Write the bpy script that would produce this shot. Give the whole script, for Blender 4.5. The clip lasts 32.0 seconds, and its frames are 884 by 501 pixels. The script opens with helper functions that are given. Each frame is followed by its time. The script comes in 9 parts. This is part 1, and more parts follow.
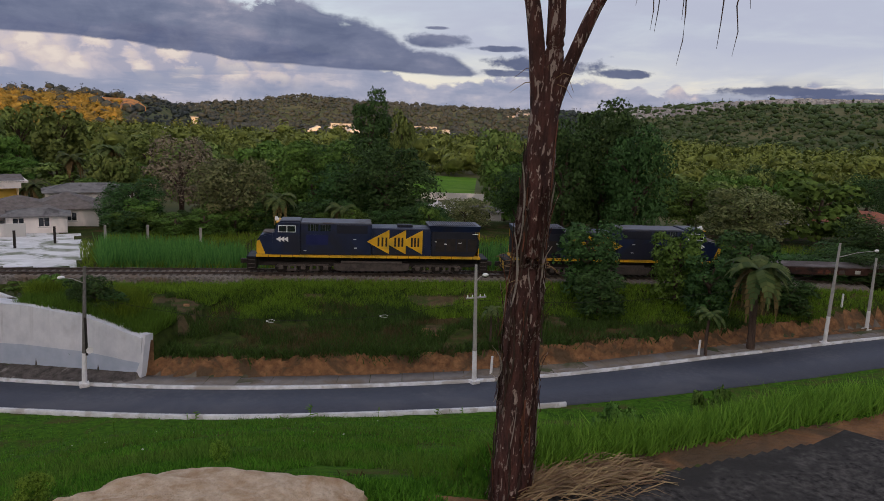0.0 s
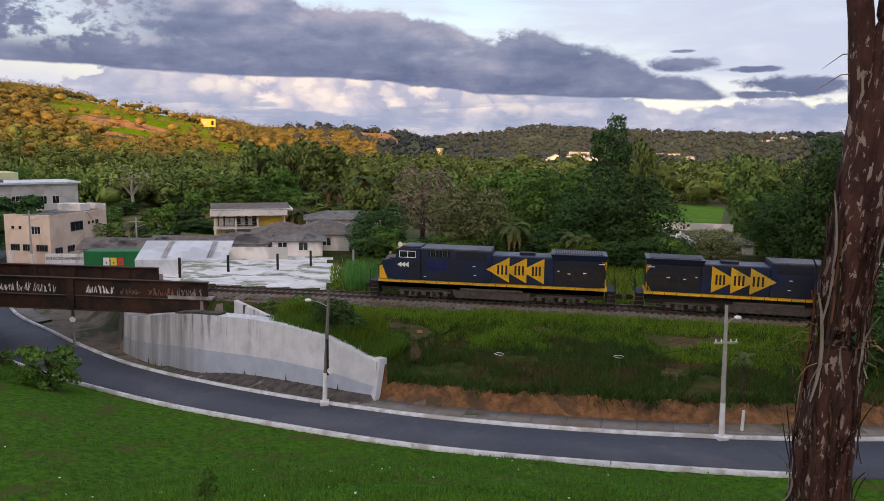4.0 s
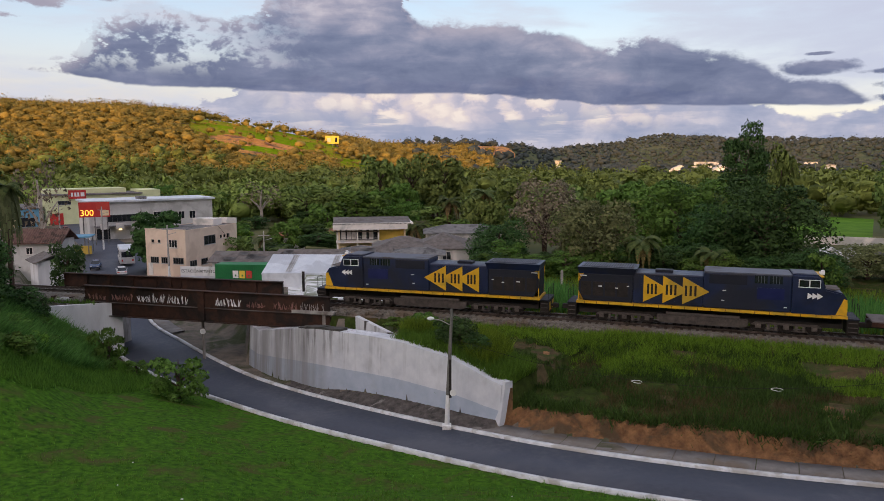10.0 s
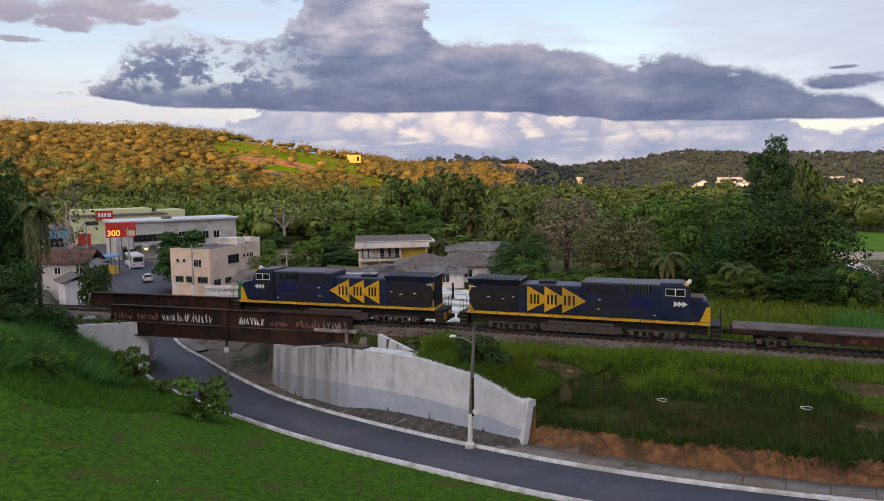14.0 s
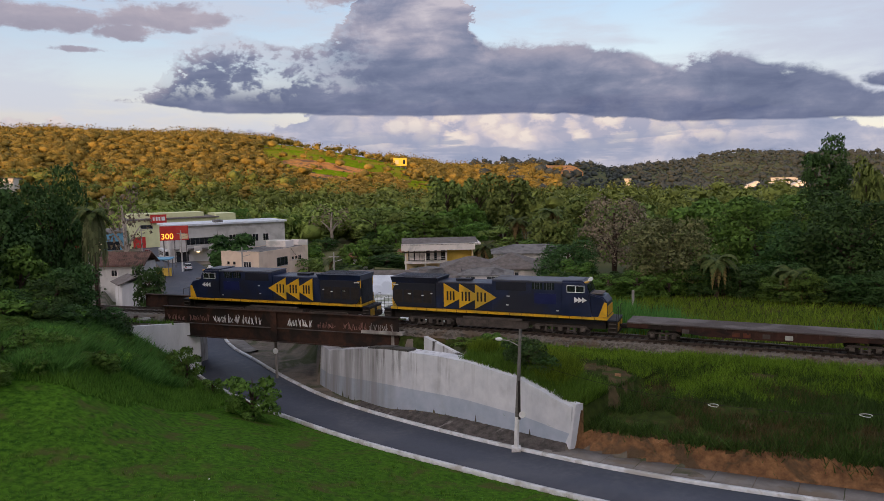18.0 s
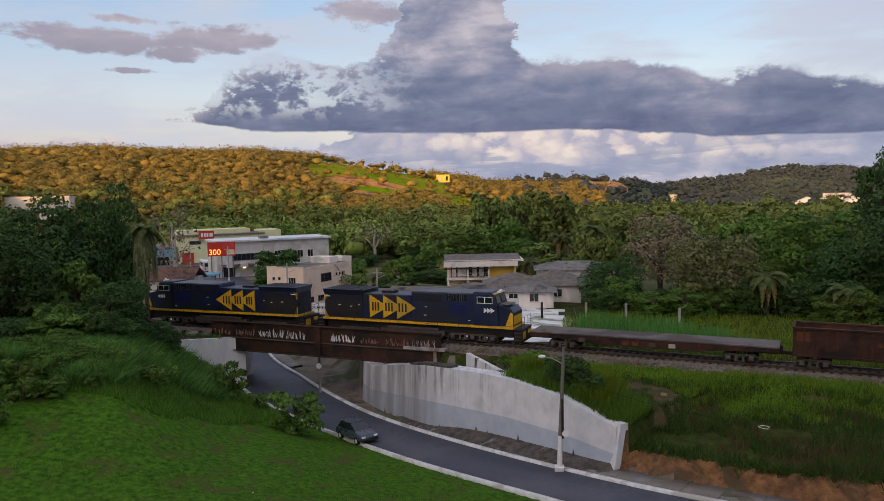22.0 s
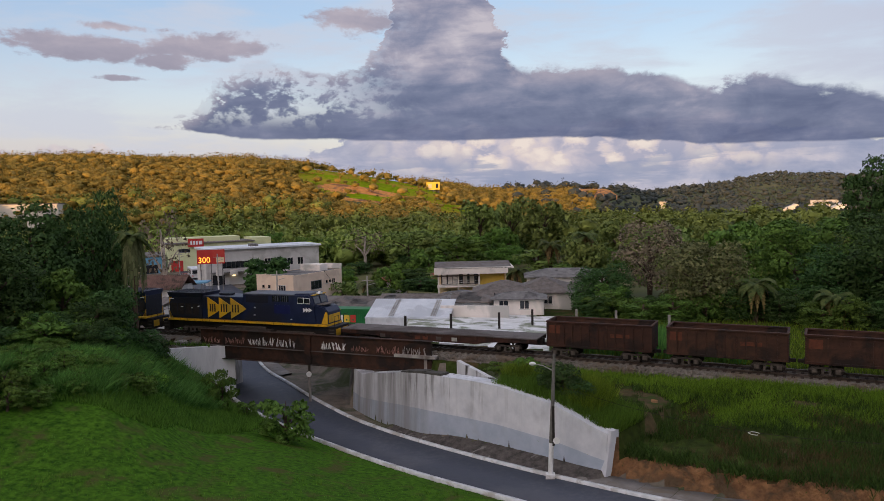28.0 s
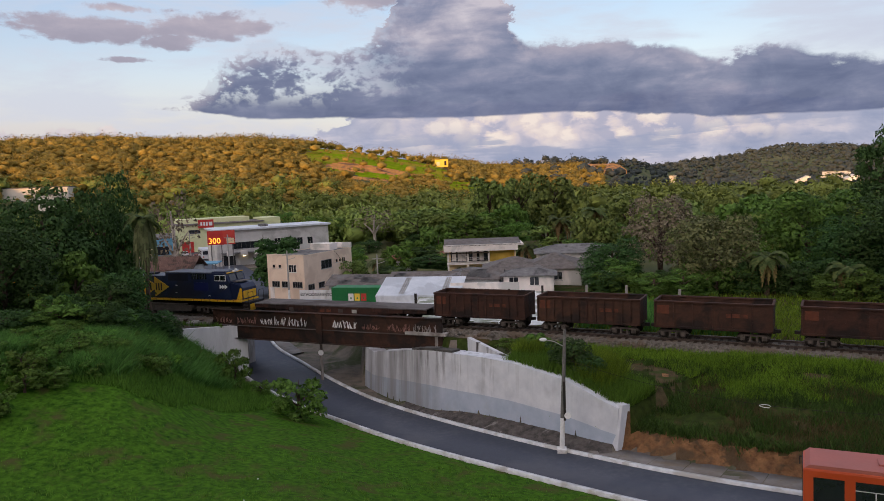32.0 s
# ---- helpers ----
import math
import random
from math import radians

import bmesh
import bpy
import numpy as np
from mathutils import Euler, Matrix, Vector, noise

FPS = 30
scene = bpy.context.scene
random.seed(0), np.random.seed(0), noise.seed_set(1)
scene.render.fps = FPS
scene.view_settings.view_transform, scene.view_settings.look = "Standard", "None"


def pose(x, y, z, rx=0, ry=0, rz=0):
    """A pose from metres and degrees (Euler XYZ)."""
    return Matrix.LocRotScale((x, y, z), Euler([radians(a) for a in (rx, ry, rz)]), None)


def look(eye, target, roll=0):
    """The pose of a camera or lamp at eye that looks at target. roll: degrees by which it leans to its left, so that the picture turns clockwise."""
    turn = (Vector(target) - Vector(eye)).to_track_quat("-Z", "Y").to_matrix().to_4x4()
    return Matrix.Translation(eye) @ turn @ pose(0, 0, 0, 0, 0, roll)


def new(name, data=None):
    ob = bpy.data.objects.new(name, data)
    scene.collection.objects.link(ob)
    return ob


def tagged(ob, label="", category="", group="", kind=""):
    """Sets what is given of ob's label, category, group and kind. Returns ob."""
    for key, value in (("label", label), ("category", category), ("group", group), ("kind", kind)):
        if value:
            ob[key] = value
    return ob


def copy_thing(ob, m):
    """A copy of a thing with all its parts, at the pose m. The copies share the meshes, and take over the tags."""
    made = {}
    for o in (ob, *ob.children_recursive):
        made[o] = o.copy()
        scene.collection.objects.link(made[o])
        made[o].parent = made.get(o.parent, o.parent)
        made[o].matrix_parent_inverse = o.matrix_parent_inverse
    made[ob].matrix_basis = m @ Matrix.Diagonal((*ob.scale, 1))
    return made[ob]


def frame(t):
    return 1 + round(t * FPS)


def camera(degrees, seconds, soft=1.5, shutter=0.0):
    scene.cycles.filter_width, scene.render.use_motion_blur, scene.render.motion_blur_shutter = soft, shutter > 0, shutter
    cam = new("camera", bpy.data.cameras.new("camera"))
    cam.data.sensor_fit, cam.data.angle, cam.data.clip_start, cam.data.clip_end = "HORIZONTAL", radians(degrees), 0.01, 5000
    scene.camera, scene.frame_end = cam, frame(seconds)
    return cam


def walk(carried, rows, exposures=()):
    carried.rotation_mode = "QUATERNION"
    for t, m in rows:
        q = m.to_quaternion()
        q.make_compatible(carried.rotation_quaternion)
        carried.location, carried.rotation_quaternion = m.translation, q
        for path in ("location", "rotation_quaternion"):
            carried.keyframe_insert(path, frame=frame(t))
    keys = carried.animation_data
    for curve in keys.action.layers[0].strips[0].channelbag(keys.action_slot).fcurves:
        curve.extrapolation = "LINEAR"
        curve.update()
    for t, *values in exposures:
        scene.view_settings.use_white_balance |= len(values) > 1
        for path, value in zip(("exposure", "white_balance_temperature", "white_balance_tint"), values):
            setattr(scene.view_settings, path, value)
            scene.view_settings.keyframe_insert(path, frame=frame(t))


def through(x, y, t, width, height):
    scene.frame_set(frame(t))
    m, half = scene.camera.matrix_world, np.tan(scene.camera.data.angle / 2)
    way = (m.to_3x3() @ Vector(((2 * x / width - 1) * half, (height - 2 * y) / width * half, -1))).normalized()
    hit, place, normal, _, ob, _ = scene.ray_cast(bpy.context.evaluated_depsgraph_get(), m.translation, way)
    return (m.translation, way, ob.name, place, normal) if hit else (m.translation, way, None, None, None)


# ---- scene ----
cam = camera(62.3, 32.0, 0.75)
PATH = [
    (0, pose(-0.50, -5.00, 14.10, 79.99, -2.15, -27.45)),
    (0.5, pose(-0.55, -4.99, 14.10, 79.87, -2.37, -25.31)),
    (1, pose(-0.63, -4.97, 14.10, 79.61, -2.52, -22.71)),
    (1.5, pose(-0.71, -4.95, 14.10, 79.53, -2.33, -20.43)),
    (2, pose(-0.77, -4.95, 14.10, 79.93, -1.93, -18.16)),
    (2.5, pose(-0.81, -4.96, 14.10, 79.89, -1.94, -16.03)),
    (3, pose(-0.87, -4.96, 14.10, 80.02, -2.31, -13.92)),
    (3.5, pose(-0.60, -4.16, 14.05, 81.35, -1.90, -11.66)),
    (4, pose(0.39, -2.85, 13.98, 81.73, -0.83, -9.16)),
    (4.5, pose(0.15, -0.70, 13.85, 81.65, -0.74, -7.01)),
    (6.5, pose(0.00, 0.00, 13.80, 81.75, -0.11, -1.47)),
    (7, pose(0.00, 0.00, 13.80, 81.83, -0.17, -1.03)),
    (7.5, pose(0.00, 0.00, 13.80, 81.99, 0.17, -1.01)),
    (8, pose(0.00, 0.00, 13.80, 82.10, 0.26, -0.86)),
    (8.5, pose(0.00, 0.00, 13.80, 82.09, 0.26, -0.55)),
    (9, pose(0.00, 0.00, 13.80, 82.28, 0.34, -0.05)),
    (9.5, pose(0.00, 0.00, 13.80, 82.53, 0.28, -0.02)),
    (10, pose(0.00, 0.00, 13.80, 82.70, 0.16, -0.10)),
    (10.5, pose(0.00, 0.00, 13.80, 83.63, 0.12, -0.16)),
    (11, pose(0.00, 0.00, 13.80, 84.53, 0.14, -0.03)),
    (11.5, pose(0.00, 0.00, 13.80, 84.57, 0.20, 0.20)),
    (12, pose(0.00, 0.00, 13.80, 84.27, 0.58, 0.32)),
    (12.5, pose(0.00, 0.00, 13.80, 84.04, 0.37, 0.46)),
    (13, pose(0.00, 0.00, 13.80, 84.00, 0.42, 0.66)),
    (13.5, pose(0.00, 0.00, 13.80, 84.02, 0.49, 0.99)),
    (14, pose(0.00, 0.00, 13.80, 84.10, 0.71, 1.55)),
    (14.5, pose(0.00, 0.00, 13.80, 83.99, 0.79, 1.86)),
    (16.5, pose(0.00, 0.00, 13.80, 84.01, 0.86, 2.89)),
    (17, pose(0.00, 0.00, 13.80, 84.23, 1.16, 3.60)),
    (17.5, pose(0.00, 0.00, 13.80, 84.22, 0.52, 4.38)),
    (18, pose(0.00, 0.00, 13.80, 84.35, 1.14, 5.12)),
    (18.5, pose(0.00, 0.00, 13.80, 84.74, 1.30, 5.71)),
    (19, pose(0.00, 0.00, 13.80, 85.07, 1.20, 6.28)),
    (19.5, pose(0.00, 0.00, 13.80, 85.10, 1.28, 6.79)),
    (20, pose(0.00, 0.00, 13.80, 85.08, 1.30, 7.06)),
    (20.5, pose(0.00, 0.00, 13.80, 85.10, 1.46, 7.28)),
    (21, pose(0.00, 0.00, 13.80, 85.35, 1.25, 7.80)),
    (21.5, pose(0.00, 0.00, 13.80, 85.67, 1.20, 8.10)),
    (22, pose(0.00, 0.00, 13.80, 85.70, 1.27, 8.45)),
    (22.5, pose(0.00, 0.00, 13.80, 85.57, 1.19, 8.32)),
    (23, pose(0.00, 0.00, 13.80, 85.51, 1.14, 8.19)),
    (23.5, pose(0.00, 0.00, 13.80, 85.69, 1.01, 8.13)),
    (24, pose(0.00, 0.00, 13.80, 85.79, 1.07, 8.07)),
    (24.5, pose(0.00, 0.00, 13.80, 85.75, 1.31, 8.03)),
    (25, pose(0.00, 0.00, 13.80, 85.53, 1.06, 8.01)),
    (25.5, pose(0.00, 0.00, 13.80, 85.57, 1.23, 8.13)),
    (27.5, pose(0.00, 0.00, 13.80, 86.42, 1.52, 8.02)),
    (28, pose(0.00, 0.00, 13.80, 86.26, 1.34, 7.69)),
    (28.5, pose(0.00, 0.00, 13.80, 86.09, 1.26, 7.84)),
    (29, pose(0.00, 0.00, 13.80, 85.90, 1.67, 7.88)),
    (29.5, pose(0.00, 0.00, 13.80, 85.68, 1.82, 7.91)),
    (30, pose(0.00, 0.00, 13.80, 85.42, 1.81, 7.97)),
    (30.5, pose(0.00, 0.00, 13.80, 85.18, 2.13, 8.39)),
    (31, pose(0.00, 0.00, 13.80, 84.95, 2.19, 8.49)),
    (31.5, pose(0.00, 0.00, 13.80, 84.76, 2.35, 8.10)),
    (32, pose(0.00, 0.00, 13.80, 84.52, 2.21, 8.36)),
]
walk(cam, PATH, [(0, -0.38, 6400, 15), (0.5, -0.06, 6400, 15), (1.0, 0.28, 6400, 15), (1.5, 0.21, 6400, 15), (2.0, 0.13, 6400, 15), (3.0, 0.08, 6400, 15), (4.5, 0.0, 6400, 15), (9.5, -0.06, 6400, 15), (11.0, -0.27, 6400, 15), (13.2, -0.28, 6400, 15), (14.0, -0.03, 6400, 15), (17.0, -0.04, 6400, 15), (18.0, -0.22, 6400, 15), (19.0, -0.26, 6400, 15), (31.0, -0.26, 6400, 15), (32, -0.16, 6400, 15)])

# ---- world and sun ----
SUN_AZ, SUN_EL = 205.0, 3.2      # degrees clockwise from +y, and above the horizon


def polar(az, d, z=0.0):
    a = radians(az)
    return Vector((math.sin(a) * d, math.cos(a) * d, z))


class Tree:
    """A node tree with short calls."""

    def __init__(self, tree):
        self.t = tree

    def add(self, kind, ins=None, **attrs):
        n = self.t.nodes.new(kind)
        for k, v in attrs.items():
            setattr(n, k, v)
        for k, v in (ins or {}).items():
            if isinstance(v, bpy.types.NodeSocket):
                self.t.links.new(v, n.inputs[k])
            else:
                n.inputs[k].default_value = v
        return n

    def math(self, op, a, b=0.0, c=None, clamp=False):
        ins = {0: a, 1: b}
        if c is not None:
            ins[2] = c
        return self.add("ShaderNodeMath", ins, operation=op, use_clamp=clamp).outputs[0]

    def ramp(self, fac, stops):
        n = self.add("ShaderNodeValToRGB", {0: fac})
        els = n.color_ramp.elements
        while len(els) < len(stops):
            els.new(0.5)
        for e, (p, c) in zip(els, stops):
            e.position = p
            e.color = (*c, 1) if len(c) == 3 else c
        return n.outputs[0]

    def span(self, x, a, b, lo=0.0, hi=1.0, smooth=True):
        return self.add("ShaderNodeMapRange", {0: x, 1: a, 2: b, 3: lo, 4: hi},
                        interpolation_type="SMOOTHSTEP" if smooth else "LINEAR").outputs[0]

    def mix(self, fac, a, b, blend="MIX"):
        n = self.add("ShaderNodeMix", data_type="RGBA", blend_type=blend)
        for k, v in ((0, fac), (6, a), (7, b)):
            if isinstance(v, bpy.types.NodeSocket):
                self.t.links.new(v, n.inputs[k])
            else:
                n.inputs[k].default_value = v if k == 0 else (*v[:3], 1)
        return n.outputs[2]

    def noise(self, vec, scale, detail=5.0, rough=0.55, lac=2.0, dist=0.0):
        return self.add("ShaderNodeTexNoise", {"Vector": vec, "Scale": scale, "Detail": detail, "Roughness": rough,
                                               "Lacunarity": lac, "Distortion": dist}).outputs[0]


def make_world():
    w = bpy.data.worlds.new("sky")
    scene.world = w
    w.use_nodes = True
    w.node_tree.nodes.clear()
    t = Tree(w.node_tree)
    sky = t.add("ShaderNodeTexSky", sky_type="NISHITA", sun_disc=False, sun_elevation=radians(SUN_EL + 4),
                sun_rotation=radians(SUN_AZ), air_density=1.2, dust_density=1.0)
    pos = t.add("ShaderNodeTexCoord").outputs["Generated"]
    xyz = t.add("ShaderNodeSeparateXYZ", {0: pos}).outputs
    az = t.math("MULTIPLY", t.math("ARCTAN2", xyz[0], xyz[1]), 57.2958)
    el = t.math("MULTIPLY", t.math("ARCSINE", xyz[2]), 57.2958)

    def plane(stretch, layer):
        return t.add("ShaderNodeCombineXYZ", {0: az, 1: t.math("MULTIPLY", el, stretch), 2: layer}).outputs[0]

    def off(n, amount):
        return t.math("MULTIPLY", t.math("SUBTRACT", n, 0.5), amount)

    def both(a, b):
        return t.math("MULTIPLY", a, b)

    def curve(points):
        """A height that follows the azimuth from point to point."""
        stops = [((a + 60) / 130, (h / 20,) * 3) for a, h in points]
        return t.math("MULTIPLY", t.ramp(t.span(along, -60, 70, 0, 1, False), stops), 20.0)

    streak, fine, puffy = plane(4.0, 0.0), plane(1.5, 3.0), plane(1.3, 7.0)
    n1 = t.noise(streak, 0.07, 6, 0.58, dist=0.5)
    n2 = t.noise(streak, 0.13, 7, 0.55, dist=0.3)
    n3 = t.noise(fine, 0.30, 9, 0.60, dist=0.4)
    n4 = t.noise(fine, 0.95, 8, 0.62)
    along = t.math("ADD", az, t.math("ADD", off(n3, 5.0), off(n4, 2.2)))
    # clear air: blue overhead, pale towards the horizon, a thin veil to the right
    air = t.mix(0.12, t.mix(t.span(el, 3.0, 15.0), (0.59, 0.62, 0.72), (0.31, 0.45, 0.70)), sky.outputs[0])
    warm = both(t.span(az, 2, -24), t.span(el, 9.0, 1.5))
    air = t.mix(t.math("MULTIPLY", warm, 0.8), air, (0.70, 0.63, 0.62))
    air = t.mix(t.span(el, 17, 32), air, (0.50, 0.54, 0.63))
    wisp = t.span(t.math("ADD", both(n1, 0.62), both(n2, 0.38)), 0.43, 0.60)
    col = t.mix(both(wisp, 0.72), air, (0.70, 0.75, 0.83))
    veil = t.math("MULTIPLY", t.span(az, 8, 34), t.span(n2, 0.25, 0.55, 0.70, 0.95))
    col = t.mix(both(veil, t.span(el, 2.0, 6.0)), col, (0.61, 0.66, 0.79))
    # the deck's outline: its flat foot and its heaped top
    foot = curve([(-60, 6.6), (-36, 6.4), (-28, 5.80), (-22.4, 5.12), (-15.2, 4.95), (-6.2, 4.72), (1.3, 4.80), (5.7, 4.47), (13.1, 3.75), (24.7, 3.50), (29.4, 3.40), (31, 3.7), (70, 3.8)])
    top = curve([(-60, 5.0), (-31, 5.0), (-28, 5.9), (-25.2, 7.6), (-24.0, 9.5), (-20.7, 10.7), (-16, 10.1), (-13.6, 10.8), (-12.0, 12.4), (-11.2, 15.5), (-10.4, 20), (-4.0, 20), (-3.2, 14), (-2.6, 11.4), (-1.8, 10.5), (-0.6, 10.1),
                 (5, 9.9), (9.0, 9.4), (10.6, 8.5), (12.7, 7.7), (14.0, 8.4), (16.6, 8.6), (19.5, 7.6), (22.2, 7.1), (23.9, 6.3), (24.8, 5.5), (28.6, 5.0), (30.2, 3.6), (32, 2.8), (70, 2.0)])
    lip = t.span(t.math("ADD", t.math("SUBTRACT", top, el), t.math("ADD", off(n3, 3.4), t.math("ADD", off(n4, 1.5), off(n2, 1.6)))), -0.15, 0.55)
    base = t.span(t.math("ADD", t.math("SUBTRACT", el, foot), t.math("ADD", off(n3, 0.30), off(n2, 0.25))), -0.05, 0.16)
    deck = both(lip, base)
    torn = both(t.span(az, -8, -19), t.span(el, 5.6, 7.4))
    hole = t.span(t.math("ADD", both(n3, 0.6), both(n4, 0.4)), 0.475, 0.56)
    deck = both(deck, t.math("SUBTRACT", 1.0, both(torn, t.math("MULTIPLY", hole, 0.8))))

    def blob(a0, e0, ra, re, rough):
        da = t.math("DIVIDE", t.math("SUBTRACT", az, a0), ra)
        de = t.math("DIVIDE", t.math("SUBTRACT", el, e0), re)
        r = t.math("SQRT", t.math("ADD", both(da, da), both(de, de)))
        wob = t.math("ADD", off(n2, rough * 2.6), t.math("ADD", off(n3, rough * 2.4), off(n4, rough * 1.2)))
        return t.span(t.math("ADD", r, wob), 1.15, 0.62)

    # cumulus far beyond, lit by the low sun, seen under the deck
    cells = t.add("ShaderNodeTexVoronoi", {"Vector": t.add("ShaderNodeVectorMath", {0: puffy, 1: t.add("ShaderNodeCombineXYZ", {0: off(n3, 3.0), 1: off(n4, 2.4), 2: 0.0}).outputs[0]}, operation="ADD").outputs[0], "Scale": 0.62, "Smoothness": 0.35}, feature="SMOOTH_F1").outputs[0]
    lump = t.math("ADD", t.math("MULTIPLY", t.span(cells, 0.75, 0.05), 0.55), t.math("MULTIPLY", n3, 0.55))
    bank_top = curve([(-60, 3.2), (-38, 4.3), (-33, 4.6), (-29, 3.4), (-24, 3.2), (-18, 4.0), (-12, 6.0), (14, 6.0), (22, 4.2), (26, 2.9), (33, 3.4), (39, 3.6), (43.5, 2.6), (45, 3.3), (47, 2.6), (52, 2.6), (55, 3.3), (59, 2.4), (70, 2.2)])
    bank = both(t.span(t.math("ADD", t.math("SUBTRACT", bank_top, el), t.math("ADD", off(cells, -1.1), off(n3, 1.5))), -0.05, 0.30), t.span(el, -0.6, 0.9))
    lit = t.math("MULTIPLY", t.math("MAXIMUM", both(t.span(az, -17, -5), t.span(az, 22, 12)), t.math("MULTIPLY", t.span(az, -27, -33), 0.7)), t.span(el, 1.5, 3.2))
    glint = t.math("MAXIMUM", blob(45.3, 2.7, 1.6, 0.6, 0.9), blob(54.6, 2.8, 2.4, 0.55, 0.9))
    lit = t.math("MAXIMUM", lit, glint)
    shade = t.ramp(t.math("ADD", both(n2, 0.55), both(n3, 0.45)), [(0.40, (0.34, 0.39, 0.53)), (0.52, (0.50, 0.52, 0.63)), (0.64, (0.76, 0.71, 0.73))])
    bright = t.ramp(lump, [(0.26, (0.50, 0.50, 0.60)), (0.38, (0.74, 0.67, 0.69)), (0.50, (0.84, 0.74, 0.69)), (0.70, (0.98, 0.87, 0.76))])
    col = t.mix(bank, col, t.mix(lit, shade, bright))
    # thin blue-grey bars low over the ridges
    bars = both(t.span(t.noise(plane(7.0, 5.0), 0.12, 6, 0.55), 0.50, 0.58), both(t.span(el, 0.4, 1.3), t.span(el, 4.4, 2.6)))
    col = t.mix(t.math("MULTIPLY", bars, 0.72), col, (0.36, 0.41, 0.55))
    low = both(t.span(el, 1.5, 0.2), t.span(az, 30, 5))
    col = t.mix(t.math("MULTIPLY", low, 0.6), col, (0.72, 0.66, 0.70))
    # smaller dark clouds round the deck
    small = blob(-33, 11.4, 6.5, 0.9, 0.9)
    for spot in ((-25.5, 11.7, 5.4, 0.85, 0.9), (-31, 12.7, 3.0, 0.35, 1.0), (-27.5, 10.6, 2.2, 0.5, 1.1), (-31, 9.3, 1.7, 0.22, 1.2), (-14.6, 13.8, 2.6, 1.3, 0.9), (26.8, 6.0, 2.7, 0.55, 0.7), (26.8, 6.9, 0.9, 0.13, 0.7),
                 (31.8, 5.55, 2.2, 0.22, 0.8), (35.5, 4.5, 3.4, 0.75, 0.9), (32.4, 3.75, 2.6, 0.28, 0.9), (40.5, 3.9, 2.0, 0.3, 1.1), (51.5, 2.9, 4.5, 0.35, 0.9), (57, 2.5, 5.5, 0.3, 0.9)):
        small = t.math("MAXIMUM", small, blob(*spot))
    dark = t.math("MAXIMUM", deck, small)
    # colour of the dark clouds: darkest along the foot, rosy grey where the tops catch light
    height = t.math("SUBTRACT", el, foot)
    tone = t.math("ADD", t.math("ADD", both(n2, 0.62), both(n3, 0.38)), t.span(height, 0.0, 7.5, -0.14, 0.09))
    deckcol = t.ramp(tone, [(0.30, (0.130, 0.162, 0.275)), (0.42, (0.195, 0.228, 0.345)), (0.51, (0.285, 0.305, 0.415)), (0.59, (0.420, 0.412, 0.500)), (0.70, (0.66, 0.62, 0.66))])
    rim = t.math("MULTIPLY", t.span(t.math("SUBTRACT", top, el), 1.6, 0.0), t.span(az, 13, 2))
    deckcol = t.mix(t.math("MULTIPLY", rim, 0.55), deckcol, (0.56, 0.50, 0.54))
    col = t.mix(t.math("MULTIPLY", dark, 0.96), col, deckcol)
    # the bright evening sky behind, round the low sun
    to_sun = polar(SUN_AZ, 1.0, 0.30).normalized()
    facing = t.add("ShaderNodeVectorMath", {0: pos, 1: tuple(to_sun)}, operation="DOT_PRODUCT").outputs["Value"]
    col = t.mix(t.span(facing, 0.42, 0.98), col, (1.80, 1.58, 1.45))
    bg = t.add("ShaderNodeBackground", {0: col, 1: 1.0})
    t.t.links.new(bg.outputs[0], t.add("ShaderNodeOutputWorld").inputs[0])


make_world()
sun = new("sun", bpy.data.lights.new("sun", "SUN"))
sun.data.energy, sun.data.angle, sun.data.color = 5.0, radians(0.5), (1.0, 0.55, 0.22)
sun.matrix_world = look(polar(SUN_AZ, 400, 13.8 + 400 * math.tan(radians(SUN_EL))), (0, 0, 13.8))

# ---- materials ----
MATS = {}


